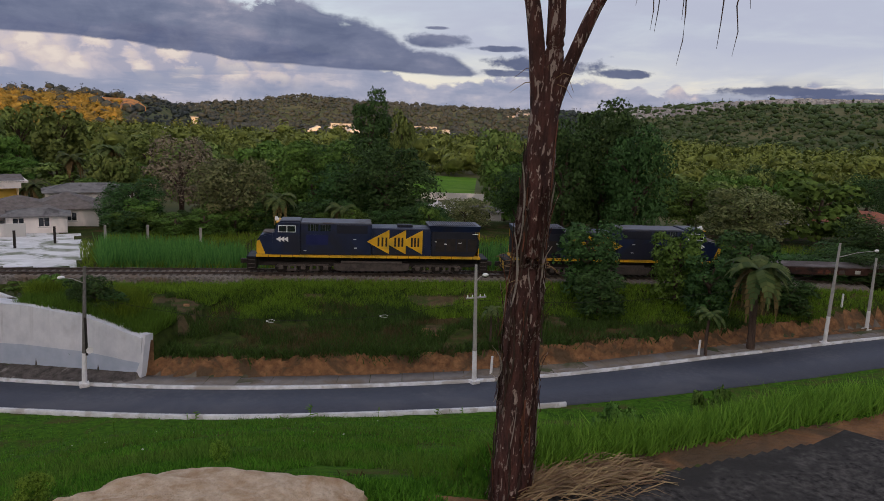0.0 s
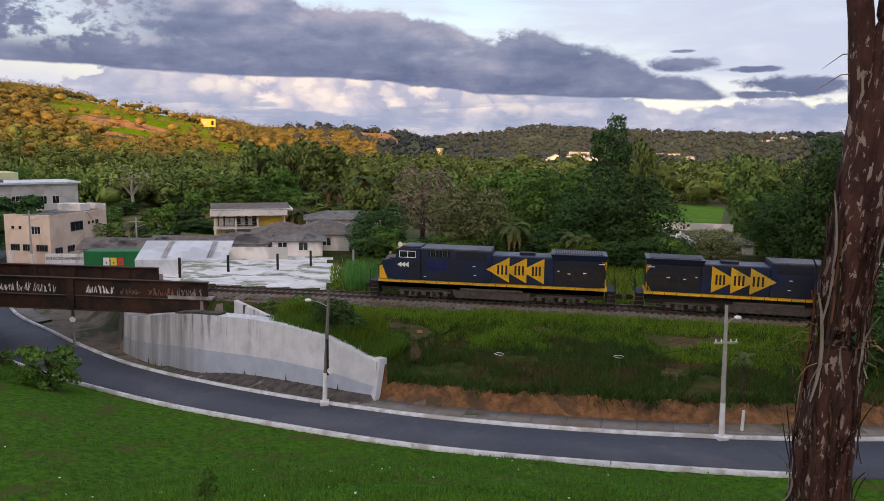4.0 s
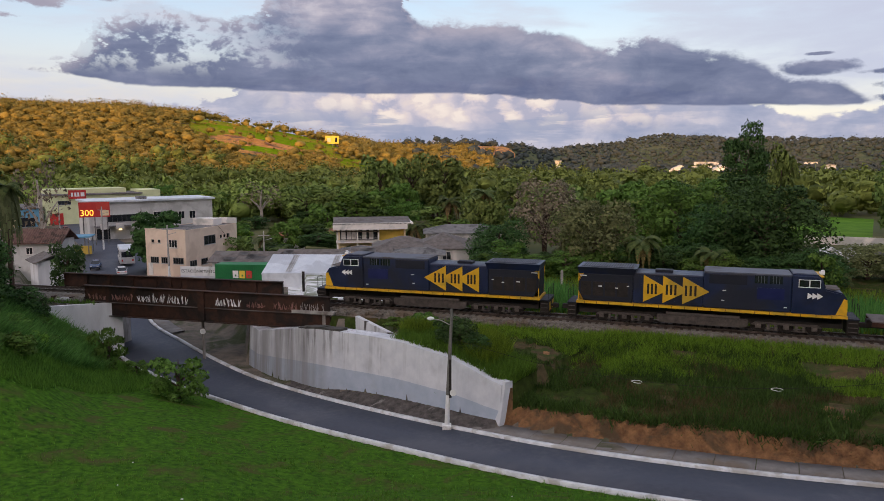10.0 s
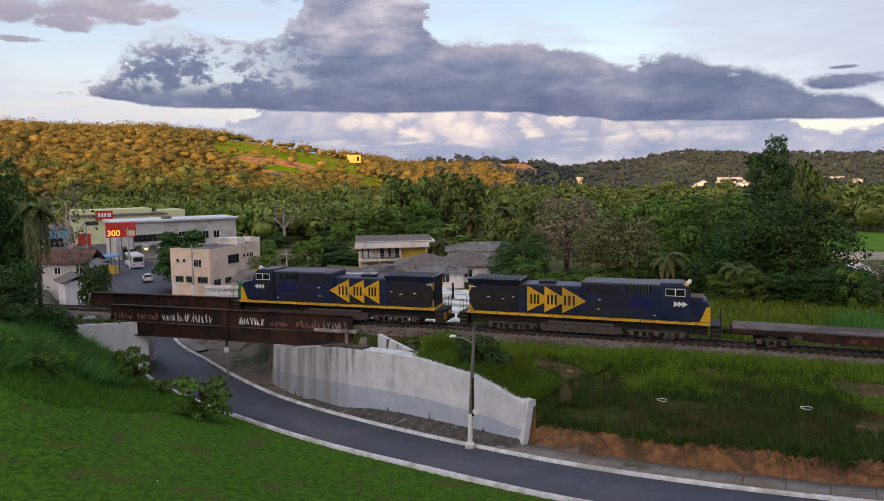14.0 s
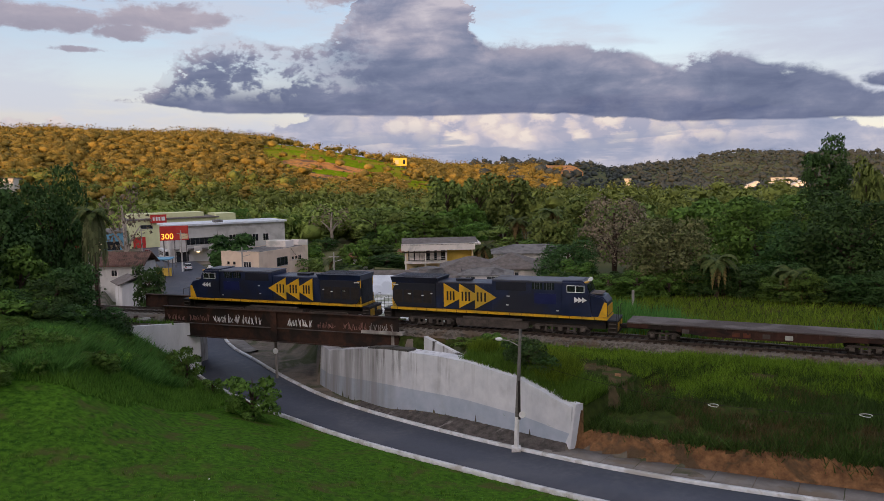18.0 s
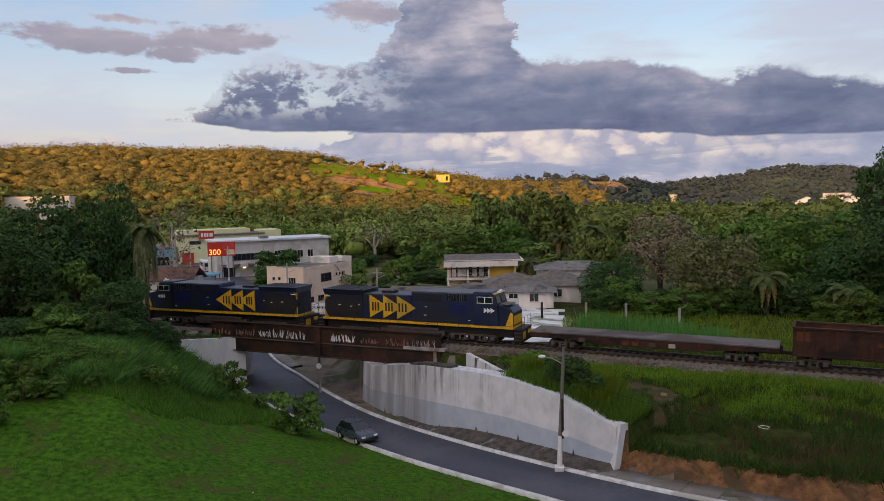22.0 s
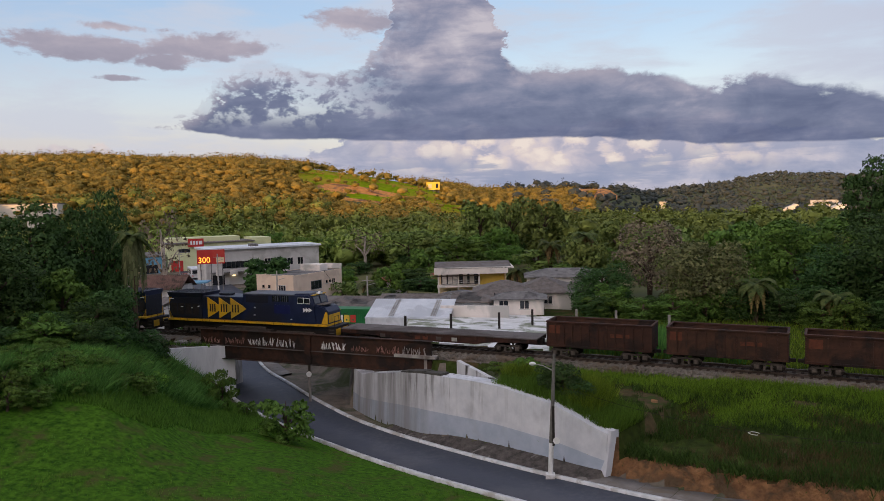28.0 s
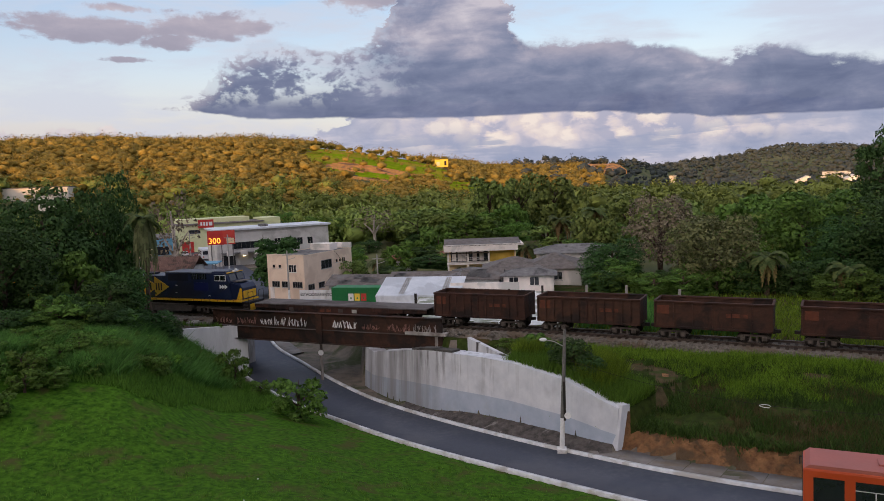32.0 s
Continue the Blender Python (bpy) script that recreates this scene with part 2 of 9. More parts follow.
def surf(name, c1, c2, scale=1.0, rough=0.85, bump=0.2, metal=0.0, c3=None, big=0.12, detail=6.0, spec=0.3, per=0.0, stretch=(1, 1, 1), cut=(0.47, 0.62)):
    """A surface whose colour wanders between c1 and c2 at a fine scale and to c3 in large patches. per: spread from piece to piece."""
    m = bpy.data.materials.new(name)
    m.use_nodes = True
    m.node_tree.nodes.clear()
    t = Tree(m.node_tree)
    pos = t.add("ShaderNodeTexCoord").outputs["Object"]
    vec = t.add("ShaderNodeMapping", {"Vector": pos, "Scale": stretch}).outputs[0]
    n = t.noise(vec, scale, detail, 0.62)
    col = t.ramp(n, [(0.32, c1), (0.68, c2)])
    if c3 is not None:
        p = t.noise(vec, scale * big, 4, 0.6, dist=0.6)
        col = t.mix(t.span(p, *cut), col, (*c3, 1))
    if per:
        rnd = t.add("ShaderNodeNewGeometry").outputs["Random Per Island"]
        obr = t.add("ShaderNodeObjectInfo").outputs["Random"]
        mixr = t.math("FRACT", t.math("ADD", rnd, obr))
        hsv = t.add("ShaderNodeHueSaturation", {"Color": col, "Value": t.span(mixr, 0.0, 1.0, 1 - per, 1 + per, False),
                                                "Hue": t.span(mixr, 0.0, 1.0, 0.5 - per * 0.05, 0.5 + per * 0.05, False)})
        col = hsv.outputs[0]
    b = t.add("ShaderNodeBsdfPrincipled", {"Base Color": col, "Metallic": metal, "Specular IOR Level": spec})
    t.t.links.new(t.span(n, 0.3, 0.7, max(rough - 0.1, 0.03), min(rough + 0.08, 1.0)), b.inputs["Roughness"])
    if bump:
        bm_ = t.add("ShaderNodeBump", {"Height": t.noise(vec, scale * 2.3, 5, 0.65), "Strength": bump, "Distance": 0.6 / max(scale, 0.2)})
        t.t.links.new(bm_.outputs[0], b.inputs["Normal"])
    t.t.links.new(b.outputs[0], t.add("ShaderNodeOutputMaterial").inputs[0])
    MATS[name] = m
    return m


def leaf_mat(name, c1, c2, through=0.25, fleck=0.6, bump=0.0):
    m = bpy.data.materials.new(name)
    m.use_nodes = True
    m.node_tree.nodes.clear()
    t = Tree(m.node_tree)
    geo = t.add("ShaderNodeNewGeometry")
    pos = t.add("ShaderNodeTexCoord").outputs["Object"]
    big = t.noise(pos, 0.35, 3)
    obr = t.add("ShaderNodeObjectInfo").outputs["Random"]
    fac = t.math("ADD", t.math("MULTIPLY", geo.outputs["Random Per Island"], fleck), t.math("MULTIPLY", big, 1.1 - fleck), clamp=True)
    col = t.ramp(fac, [(0.15, c1), (0.9, c2)])
    col = t.add("ShaderNodeHueSaturation", {"Color": col, "Value": t.span(obr, 0, 1, 0.8, 1.2, False), "Hue": t.span(obr, 0, 1, 0.485, 0.515, False)}).outputs[0]
    d = t.add("ShaderNodeBsdfPrincipled", {"Base Color": col, "Roughness": 0.65, "Specular IOR Level": 0.1})
    if bump:
        b = t.add("ShaderNodeBump", {"Height": t.noise(pos, 0.55, 5, 0.7), "Strength": 1.0, "Distance": bump})
        t.t.links.new(b.outputs[0], d.inputs["Normal"])
    tr = t.add("ShaderNodeBsdfTranslucent", {"Color": col})
    mx = t.add("ShaderNodeMixShader", {0: through, 1: d.outputs[0], 2: tr.outputs[0]})
    t.t.links.new(mx.outputs[0], t.add("ShaderNodeOutputMaterial").inputs[0])
    MATS[name] = m
    return m


def glow_mat(name, col, strength):
    m = bpy.data.materials.new(name)
    m.use_nodes = True
    m.node_tree.nodes.clear()
    t = Tree(m.node_tree)
    e = t.add("ShaderNodeEmission", {0: (*col, 1), 1: strength})
    t.t.links.new(e.outputs[0], t.add("ShaderNodeOutputMaterial").inputs[0])
    MATS[name] = m
    return m


M = MATS
surf("grass_ground", (0.020, 0.030, 0.008), (0.052, 0.075, 0.016), 1.6, 0.95, 0.5, c3=(0.085, 0.060, 0.028), big=0.22, spec=0.04)
surf("lawn_ground", (0.018, 0.058, 0.006), (0.080, 0.180, 0.015), 2.8, 0.95, 0.5, c3=(0.080, 0.080, 0.026), big=0.16, cut=(0.50, 0.72), spec=0.04)
surf("red_earth", (0.130, 0.062, 0.028), (0.38, 0.190, 0.084), 1.7, 0.95, 1.0, c3=(0.12, 0.075, 0.040), big=0.30, detail=9)
surf("dirt", (0.10, 0.085, 0.07), (0.22, 0.18, 0.145), 0.7, 0.95, 0.4, c3=(0.06, 0.07, 0.03), big=0.3)
surf("litter_soil", (0.036, 0.032, 0.030), (0.15, 0.130, 0.118), 1.9, 0.95, 0.7, c3=(0.24, 0.22, 0.205), big=0.45, cut=(0.60, 0.70), detail=9)
surf("white_lot", (0.60, 0.60, 0.60), (0.85, 0.85, 0.86), 0.35, 0.9, 0.2, c3=(0.22, 0.24, 0.17), big=0.9)
surf("forest_floor", (0.05, 0.065, 0.020), (0.10, 0.11, 0.030), 0.08, 0.95, 0.0, c3=(0.13, 0.12, 0.045), big=0.2)
surf("far_meadow", (0.05, 0.095, 0.018), (0.09, 0.15, 0.028), 0.03, 0.95, 0.0, c3=(0.08, 0.09, 0.03), big=0.35)
# hill clearing: sunlight is put into the grass colour, as the sun only grazes it
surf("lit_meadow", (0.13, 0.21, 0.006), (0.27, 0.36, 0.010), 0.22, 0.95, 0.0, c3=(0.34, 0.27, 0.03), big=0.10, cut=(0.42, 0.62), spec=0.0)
surf("old_asphalt", (0.016, 0.015, 0.015), (0.105, 0.098, 0.092), 9.0, 0.95, 0.6, spec=0.1, c3=(0.04, 0.038, 0.036), big=0.08)
surf("asphalt", (0.050, 0.057, 0.080), (0.074, 0.082, 0.109), 2.5, 0.7, 0.1, c3=(0.083, 0.089, 0.112), big=0.06)
surf("kerb_paint", (0.52, 0.53, 0.55), (0.76, 0.77, 0.79), 1.6, 0.8, 0.2, c3=(0.44, 0.42, 0.40), big=0.4)
surf("pavement", (0.150, 0.138, 0.130), (0.235, 0.218, 0.205), 1.2, 0.9, 0.25, c3=(0.17, 0.14, 0.11), big=0.3, per=0.1)
surf("ballast", (0.10, 0.088, 0.076), (0.27, 0.24, 0.205), 5.0, 0.95, 0.9, c3=(0.17, 0.13, 0.095), big=0.1)
surf("rust_steel", (0.030, 0.016, 0.012), (0.085, 0.040, 0.026), 1.5, 0.8, 0.25, metal=0.2, c3=(0.025, 0.018, 0.016), big=0.3)
surf("rail_steel", (0.07, 0.052, 0.042), (0.16, 0.13, 0.115), 2.0, 0.45, 0.1, metal=0.8)
surf("whitewash", (0.62, 0.62, 0.64), (0.80, 0.80, 0.82), 0.9, 0.85, 0.1, c3=(0.38, 0.355, 0.33), big=0.8, stretch=(1, 1, 0.22), cut=(0.58, 0.82))
surf("whitewash_low", (0.54, 0.57, 0.66), (0.66, 0.69, 0.78), 0.5, 0.85, 0.08, c3=(0.50, 0.50, 0.54), big=0.5)
surf("concrete", (0.28, 0.26, 0.25), (0.46, 0.44, 0.42), 0.7, 0.9, 0.2, c3=(0.14, 0.115, 0.10), big=0.5, stretch=(1, 1, 0.3))
surf("stain", (0.035, 0.032, 0.03), (0.10, 0.095, 0.085), 1.2, 0.95, 0.3)
surf("loco_blue", (0.006, 0.012, 0.042), (0.013, 0.023, 0.070), 0.8, 0.42, 0.03, c3=(0.015, 0.017, 0.032), big=0.35, spec=0.4)
surf("loco_grey", (0.075, 0.085, 0.115), (0.14, 0.15, 0.185), 1.2, 0.6, 0.05, c3=(0.07, 0.06, 0.06), big=0.3)
surf("loco_dark", (0.007, 0.009, 0.018), (0.016, 0.018, 0.030), 1.0, 0.6, 0.1)
surf("yellow", (0.60, 0.33, 0.012), (0.76, 0.43, 0.02), 0.9, 0.5, 0.03, c3=(0.48, 0.30, 0.03), big=0.5)
surf("under_black", (0.012, 0.010, 0.010), (0.035, 0.028, 0.024), 2.0, 0.8, 0.3)
surf("decal_white", (0.70, 0.70, 0.70), (0.85, 0.85, 0.85), 3.0, 0.7, 0.0)
surf("wagon_rust", (0.034, 0.015, 0.011), (0.080, 0.036, 0.024), 0.9, 0.85, 0.25, c3=(0.020, 0.013, 0.012), big=0.5, per=0.15)
surf("wagon_red", (0.095, 0.030, 0.017), (0.165, 0.055, 0.028), 1.4, 0.85, 0.2, c3=(0.07, 0.03, 0.02), big=0.5)
surf("wagon_grey", (0.10, 0.088, 0.085), (0.16, 0.14, 0.135), 0.8, 0.85, 0.15, c3=(0.07, 0.055, 0.05), big=0.3)
surf("glass_dark", (0.012, 0.015, 0.02), (0.02, 0.024, 0.03), 0.5, 0.08, 0.0, spec=0.7)
surf("pole_concrete", (0.30, 0.29, 0.27), (0.42, 0.40, 0.38), 3.0, 0.9, 0.2)
surf("white_paint", (0.70, 0.70, 0.71), (0.84, 0.84, 0.85), 2.0, 0.7, 0.1, c3=(0.55, 0.53, 0.50), big=0.3)
surf("bark", (0.045, 0.030, 0.024), (0.13, 0.085, 0.065), 5.0, 0.95, 0.7, stretch=(1, 1, 0.18))
surf("bark_pale", (0.30, 0.25, 0.21), (0.50, 0.44, 0.39), 4.0, 0.95, 0.5, stretch=(1, 1, 0.2))
surf("bark_red", (0.16, 0.055, 0.030), (0.30, 0.13, 0.080), 4.0, 0.95, 0.5, stretch=(1, 1, 0.2))
surf("bark_peel", (0.030, 0.012, 0.011), (0.120, 0.050, 0.040), 7.0, 0.95, 1.0, c3=(0.34, 0.26, 0.225), big=2.4, stretch=(1, 1, 0.30), detail=10, cut=(0.565, 0.60))
surf("rock", (0.46, 0.29, 0.16), (0.80, 0.66, 0.50), 4.5, 0.9, 1.0, c3=(0.52, 0.32, 0.17), big=0.30, cut=(0.48, 0.72), detail=10)
surf("straw", (0.16, 0.10, 0.05), (0.34, 0.23, 0.12), 2.0, 0.9, 0.1, per=0.3)
surf("beige_wall", (0.72, 0.56, 0.44), (0.82, 0.66, 0.53), 0.5, 0.9, 0.05, c3=(0.66, 0.51, 0.40), big=0.5)
surf("roof_fibre", (0.12, 0.116, 0.116), (0.24, 0.232, 0.228), 1.2, 0.9, 0.3, c3=(0.085, 0.08, 0.08), big=0.3)
surf("roof_brown", (0.095, 0.080, 0.074), (0.20, 0.175, 0.162), 1.4, 0.9, 0.4, c3=(0.17, 0.16, 0.155), big=0.3)
surf("roof_tile", (0.22, 0.075, 0.045), (0.36, 0.14, 0.085), 2.0, 0.9, 0.3, c3=(0.12, 0.06, 0.045), big=0.2)
surf("tin_white", (0.58, 0.62, 0.68), (0.74, 0.77, 0.82), 0.5, 0.55, 0.05, c3=(0.52, 0.55, 0.60), big=0.5)
surf("wall_grey", (0.50, 0.49, 0.48), (0.60, 0.59, 0.58), 0.6, 0.9, 0.05, c3=(0.42, 0.41, 0.40), big=0.4)
surf("wall_white", (0.74, 0.68, 0.64), (0.86, 0.80, 0.76), 0.5, 0.9, 0.05, c3=(0.5, 0.49, 0.47), big=0.4)
surf("wall_cream", (0.70, 0.52, 0.30), (0.80, 0.64, 0.42), 0.5, 0.9, 0.05)
surf("wall_yellow", (0.55, 0.36, 0.06), (0.70, 0.48, 0.10), 0.5, 0.9, 0.05)
surf("wall_lime", (0.60, 0.62, 0.36), (0.70, 0.72, 0.44), 0.5, 0.9, 0.05)
surf("sign_red", (0.46, 0.035, 0.03), (0.56, 0.05, 0.04), 0.6, 0.6, 0.0)
surf("sign_green", (0.012, 0.14, 0.045), (0.02, 0.20, 0.06), 0.5, 0.6, 0.02)
surf("sign_yellow", (0.75, 0.52, 0.06), (0.85, 0.62, 0.08), 0.5, 0.6, 0.0)
surf("awning_blue", (0.10, 0.28, 0.42), (0.16, 0.36, 0.52), 0.5, 0.7, 0.0)
surf("wood_dark", (0.035, 0.025, 0.02), (0.09, 0.065, 0.05), 3.0, 0.9, 0.3)
surf("bus_orange", (0.46, 0.060, 0.016), (0.54, 0.080, 0.020), 0.6, 0.45, 0.0, spec=0.5)
surf("bus_roof", (0.34, 0.105, 0.085), (0.42, 0.140, 0.115), 0.6, 0.6, 0.05)
surf("bus_white", (0.50, 0.50, 0.52), (0.60, 0.60, 0.62), 0.6, 0.5, 0.0)
surf("car_blue", (0.03, 0.07, 0.16), (0.05, 0.09, 0.19), 0.6, 0.3, 0.0, spec=0.6)
surf("car_grey", (0.050, 0.065, 0.095), (0.065, 0.085, 0.12), 0.6, 0.3, 0.0, spec=0.6)
surf("car_white", (0.66, 0.66, 0.67), (0.74, 0.74, 0.75), 0.6, 0.3, 0.0, spec=0.6)
surf("car_red", (0.32, 0.03, 0.03), (0.40, 0.05, 0.04), 0.6, 0.3, 0.0, spec=0.6)
surf("tyre", (0.010, 0.010, 0.010), (0.025, 0.024, 0.023), 4.0, 0.9, 0.1)
surf("letter_red", (0.50, 0.05, 0.04), (0.58, 0.07, 0.05), 1.0, 0.7, 0.0)
surf("field_green", (0.065, 0.155, 0.014), (0.115, 0.24, 0.024), 0.4, 0.95, 0.1, c3=(0.13, 0.24, 0.03), big=0.2, spec=0.05)
surf("brown_soil", (0.060, 0.046, 0.024), (0.125, 0.092, 0.050), 1.5, 0.95, 0.5, c3=(0.05, 0.07, 0.02), big=0.4, spec=0.05)
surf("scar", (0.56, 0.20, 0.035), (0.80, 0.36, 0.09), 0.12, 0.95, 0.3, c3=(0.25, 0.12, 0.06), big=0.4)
surf("city_wall", (0.30, 0.26, 0.24), (0.48, 0.45, 0.43), 0.02, 0.9, 0.0, per=0.35)
surf("factory_wall", (0.66, 0.60, 0.52), (0.74, 0.68, 0.60), 0.05, 0.9, 0.0)
leaf_mat("leaf_mid", (0.022, 0.052, 0.011), (0.175, 0.305, 0.056), 0.2, 0.45)
leaf_mat("leaf_dark", (0.011, 0.028, 0.010), (0.092, 0.172, 0.048), 0.2, 0.45)
leaf_mat("leaf_grey", (0.073, 0.090, 0.036), (0.296, 0.320, 0.133))
leaf_mat("leaf_brown", (0.090, 0.075, 0.053), (0.314, 0.250, 0.174), 0.1)
leaf_mat("leaf_bright", (0.075, 0.160, 0.016), (0.320, 0.540, 0.075), 0.4)
leaf_mat("leaf_far", (0.036, 0.064, 0.016), (0.260, 0.335, 0.086), 0.1, 0.45)
leaf_mat("leaf_valley", (0.044, 0.068, 0.014), (0.320, 0.395, 0.090), 0.1, 0.5, 0.4)
# ridge leaves: distance haze and cloud shade are painted into this blue-grey
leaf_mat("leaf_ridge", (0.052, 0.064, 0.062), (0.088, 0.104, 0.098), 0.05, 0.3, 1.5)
leaf_mat("leaf_town", (0.038, 0.055, 0.021), (0.085, 0.112, 0.040), 0.05, 0.3, 0.5)
# hill leaves: the low sun's gold is put into the colour
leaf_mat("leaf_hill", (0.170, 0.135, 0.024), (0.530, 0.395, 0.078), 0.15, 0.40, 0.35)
leaf_mat("palm_leaf", (0.028, 0.052, 0.015), (0.118, 0.140, 0.046), 0.2)
leaf_mat("palm_grey", (0.050, 0.062, 0.026), (0.170, 0.180, 0.085), 0.2)
leaf_mat("palm_dry", (0.10, 0.078, 0.035), (0.27, 0.20, 0.080), 0.2)
leaf_mat("blade", (0.045, 0.112, 0.015), (0.165, 0.330, 0.045), 0.35)
leaf_mat("blade_edge", (0.060, 0.130, 0.014), (0.21, 0.37, 0.045), 0.35)
leaf_mat("blade_lawn", (0.026, 0.085, 0.008), (0.145, 0.325, 0.030), 0.35, 0.6)
leaf_mat("blade_bank", (0.036, 0.074, 0.008), (0.240, 0.370, 0.036), 0.35, 0.55)
leaf_mat("blade_dry", (0.052, 0.044, 0.018), (0.150, 0.120, 0.050), 0.2)
leaf_mat("blade_low", (0.014, 0.030, 0.008), (0.080, 0.135, 0.027), 0.2)
leaf_mat("weed_blade", (0.034, 0.095, 0.015), (0.185, 0.365, 0.052), 0.35, 0.55)
leaf_mat("slope_weed", (0.026, 0.070, 0.016), (0.175, 0.330, 0.070), 0.35, 0.6)
leaf_mat("cane", (0.036, 0.114, 0.028), (0.137, 0.274, 0.059), 0.3)
glow_mat("lamp_glow", (1.0, 0.75, 0.35), 3.0)
glow_mat("digit_glow", (1.0, 0.45, 0.06), 2.2)
glow_mat("led_glow", (1.0, 0.95, 0.85), 2.5)


# ---- mesh helpers ----
def box(bm, x0, x1, y0, y1, z0, z1, bevel=0.0):
    r = bmesh.ops.create_cube(bm, size=1.0, matrix=Matrix.Translation(((x0 + x1) / 2, (y0 + y1) / 2, (z0 + z1) / 2)) @ Matrix.Diagonal((x1 - x0, y1 - y0, z1 - z0, 1)))
    if bevel:
        es = list({e for v in r["verts"] for e in v.link_edges})
        bmesh.ops.bevel(bm, geom=es, offset=bevel, segments=2, affect="EDGES", profile=0.6)
    return r


def rod(bm, a, b, r0, r1=None, n=8):
    a, b = Vector(a), Vector(b)
    d = b - a
    m = Matrix.Translation((a + b) / 2) @ d.to_track_quat("Z", "Y").to_matrix().to_4x4()
    return bmesh.ops.create_cone(bm, cap_ends=True, segments=n, radius1=r0, radius2=r0 if r1 is None else r1, depth=d.length, matrix=m)


def prism(bm, outline, y0, y1):
    """A side outline in (x, z), drawn out from y0 to y1."""
    a = [bm.verts.new((x, y0, z)) for x, z in outline]
    b = [bm.verts.new((x, y1, z)) for x, z in outline]
    n = len(outline)
    bm.faces.new(a)
    bm.faces.new(b[::-1])
    for i in range(n):
        bm.faces.new((a[i], b[i], b[(i + 1) % n], a[(i + 1) % n]))


def tube(bm, pts, radii, n=8, rough=0.0, rng=None):
    """A tapered limb along points."""
    rings = []
    for i, p in enumerate(pts):
        p = Vector(p)
        d = (Vector(pts[min(i + 1, len(pts) - 1)]) - Vector(pts[max(i - 1, 0)])).normalized()
        q = d.to_track_quat("Z", "Y")
        ring = []
        for k in range(n):
            a = 2 * math.pi * k / n
            r = radii[i] * (1 + (rng.uniform(-rough, rough) if rng else 0))
            ring.append(bm.verts.new(p + q @ Vector((math.cos(a) * r, math.sin(a) * r, 0))))
        rings.append(ring)
    for a, b in zip(rings, rings[1:]):
        for k in range(n):
            bm.faces.new((a[k], a[(k + 1) % n], b[(k + 1) % n], b[k]))
    bm.faces.new(rings[0][::-1])
    bm.faces.new(rings[-1])


def finish(name, bm, material, smooth=False):
    bmesh.ops.recalc_face_normals(bm, faces=bm.faces)
    me = bpy.data.meshes.new(name)
    bm.to_mesh(me)
    bm.free()
    for m in (material if isinstance(material, (list, tuple)) else [material]):
        me.materials.append(M[m])
    if smooth:
        me.polygons.foreach_set("use_smooth", [True] * len(me.polygons))
    return me


def part(name, bm, material, parent, label="", smooth=False):
    ob = new(name, finish(name, bm, material, smooth))
    ob.parent = parent
    if label:
        tagged(ob, label)
    return ob


def thing(name, m, label, category, group="", kind=""):
    ob = new(name)
    ob.empty_display_size = 0.3
    ob.matrix_basis = m
    return tagged(ob, label, category, group, kind)


def solid(name, bm, material, label="", category="", kind="", m=None, group="", smooth=False):
    ob = new(name, finish(name, bm, material, smooth))
    if m is not None:
        ob.matrix_basis = m
    return tagged(ob, label, category, group, kind)


def boxpart(name, material, parent, *dims, bevel=0.0, label=""):
    bm = bmesh.new()
    box(bm, *dims, bevel=bevel)
    return part(name, bm, material, parent, label)


def mesh_np(name, verts, faces, material, normals=None):
    """A mesh from numpy arrays; faces all have the same number of corners."""
    me = bpy.data.meshes.new(name)
    n, k = faces.shape
    me.vertices.add(len(verts))
    me.vertices.foreach_set("co", np.ascontiguousarray(verts, dtype=np.float32).ravel())
    me.loops.add(n * k)
    me.loops.foreach_set("vertex_index", np.ascontiguousarray(faces, dtype=np.int32).ravel())
    me.polygons.add(n)
    me.polygons.foreach_set("loop_start", np.arange(0, n * k, k, dtype=np.int32))
    for m in (material if isinstance(material, (list, tuple)) else [material]):
        me.materials.append(M[m])
    me.update(calc_edges=True)
    if normals is not None:
        me.polygons.foreach_set("use_smooth", np.ones(n, bool))
        a = me.attributes.new("custom_normal", "FLOAT_VECTOR", "POINT")
        a.data.foreach_set("vector", np.ascontiguousarray(normals, dtype=np.float32).ravel())
        me.update()
    return me


# ---- plan: track, road, ground heights ----
def track_y(x):
    return 66.1 - 0.315 * x - 0.00098 * x * x


_tx = np.linspace(-170, 170, 6801)
_ts = np.concatenate([[0], np.cumsum(np.hypot(np.diff(_tx), np.diff(track_y(_tx))))])
_ts -= np.interp(0, _tx, _ts)


def track_pose(s, across=0.0, z=0.0):
    """Pose at s metres along the track: x ahead along it, y away from the viewer's side; across is towards that far side."""
    x = float(np.interp(s, _ts, _tx))
    a = math.atan(-0.315 - 0.00196 * x)
    return pose(x - math.sin(a) * across, track_y(x) + math.cos(a) * across, z, 0, 0, math.degrees(a))


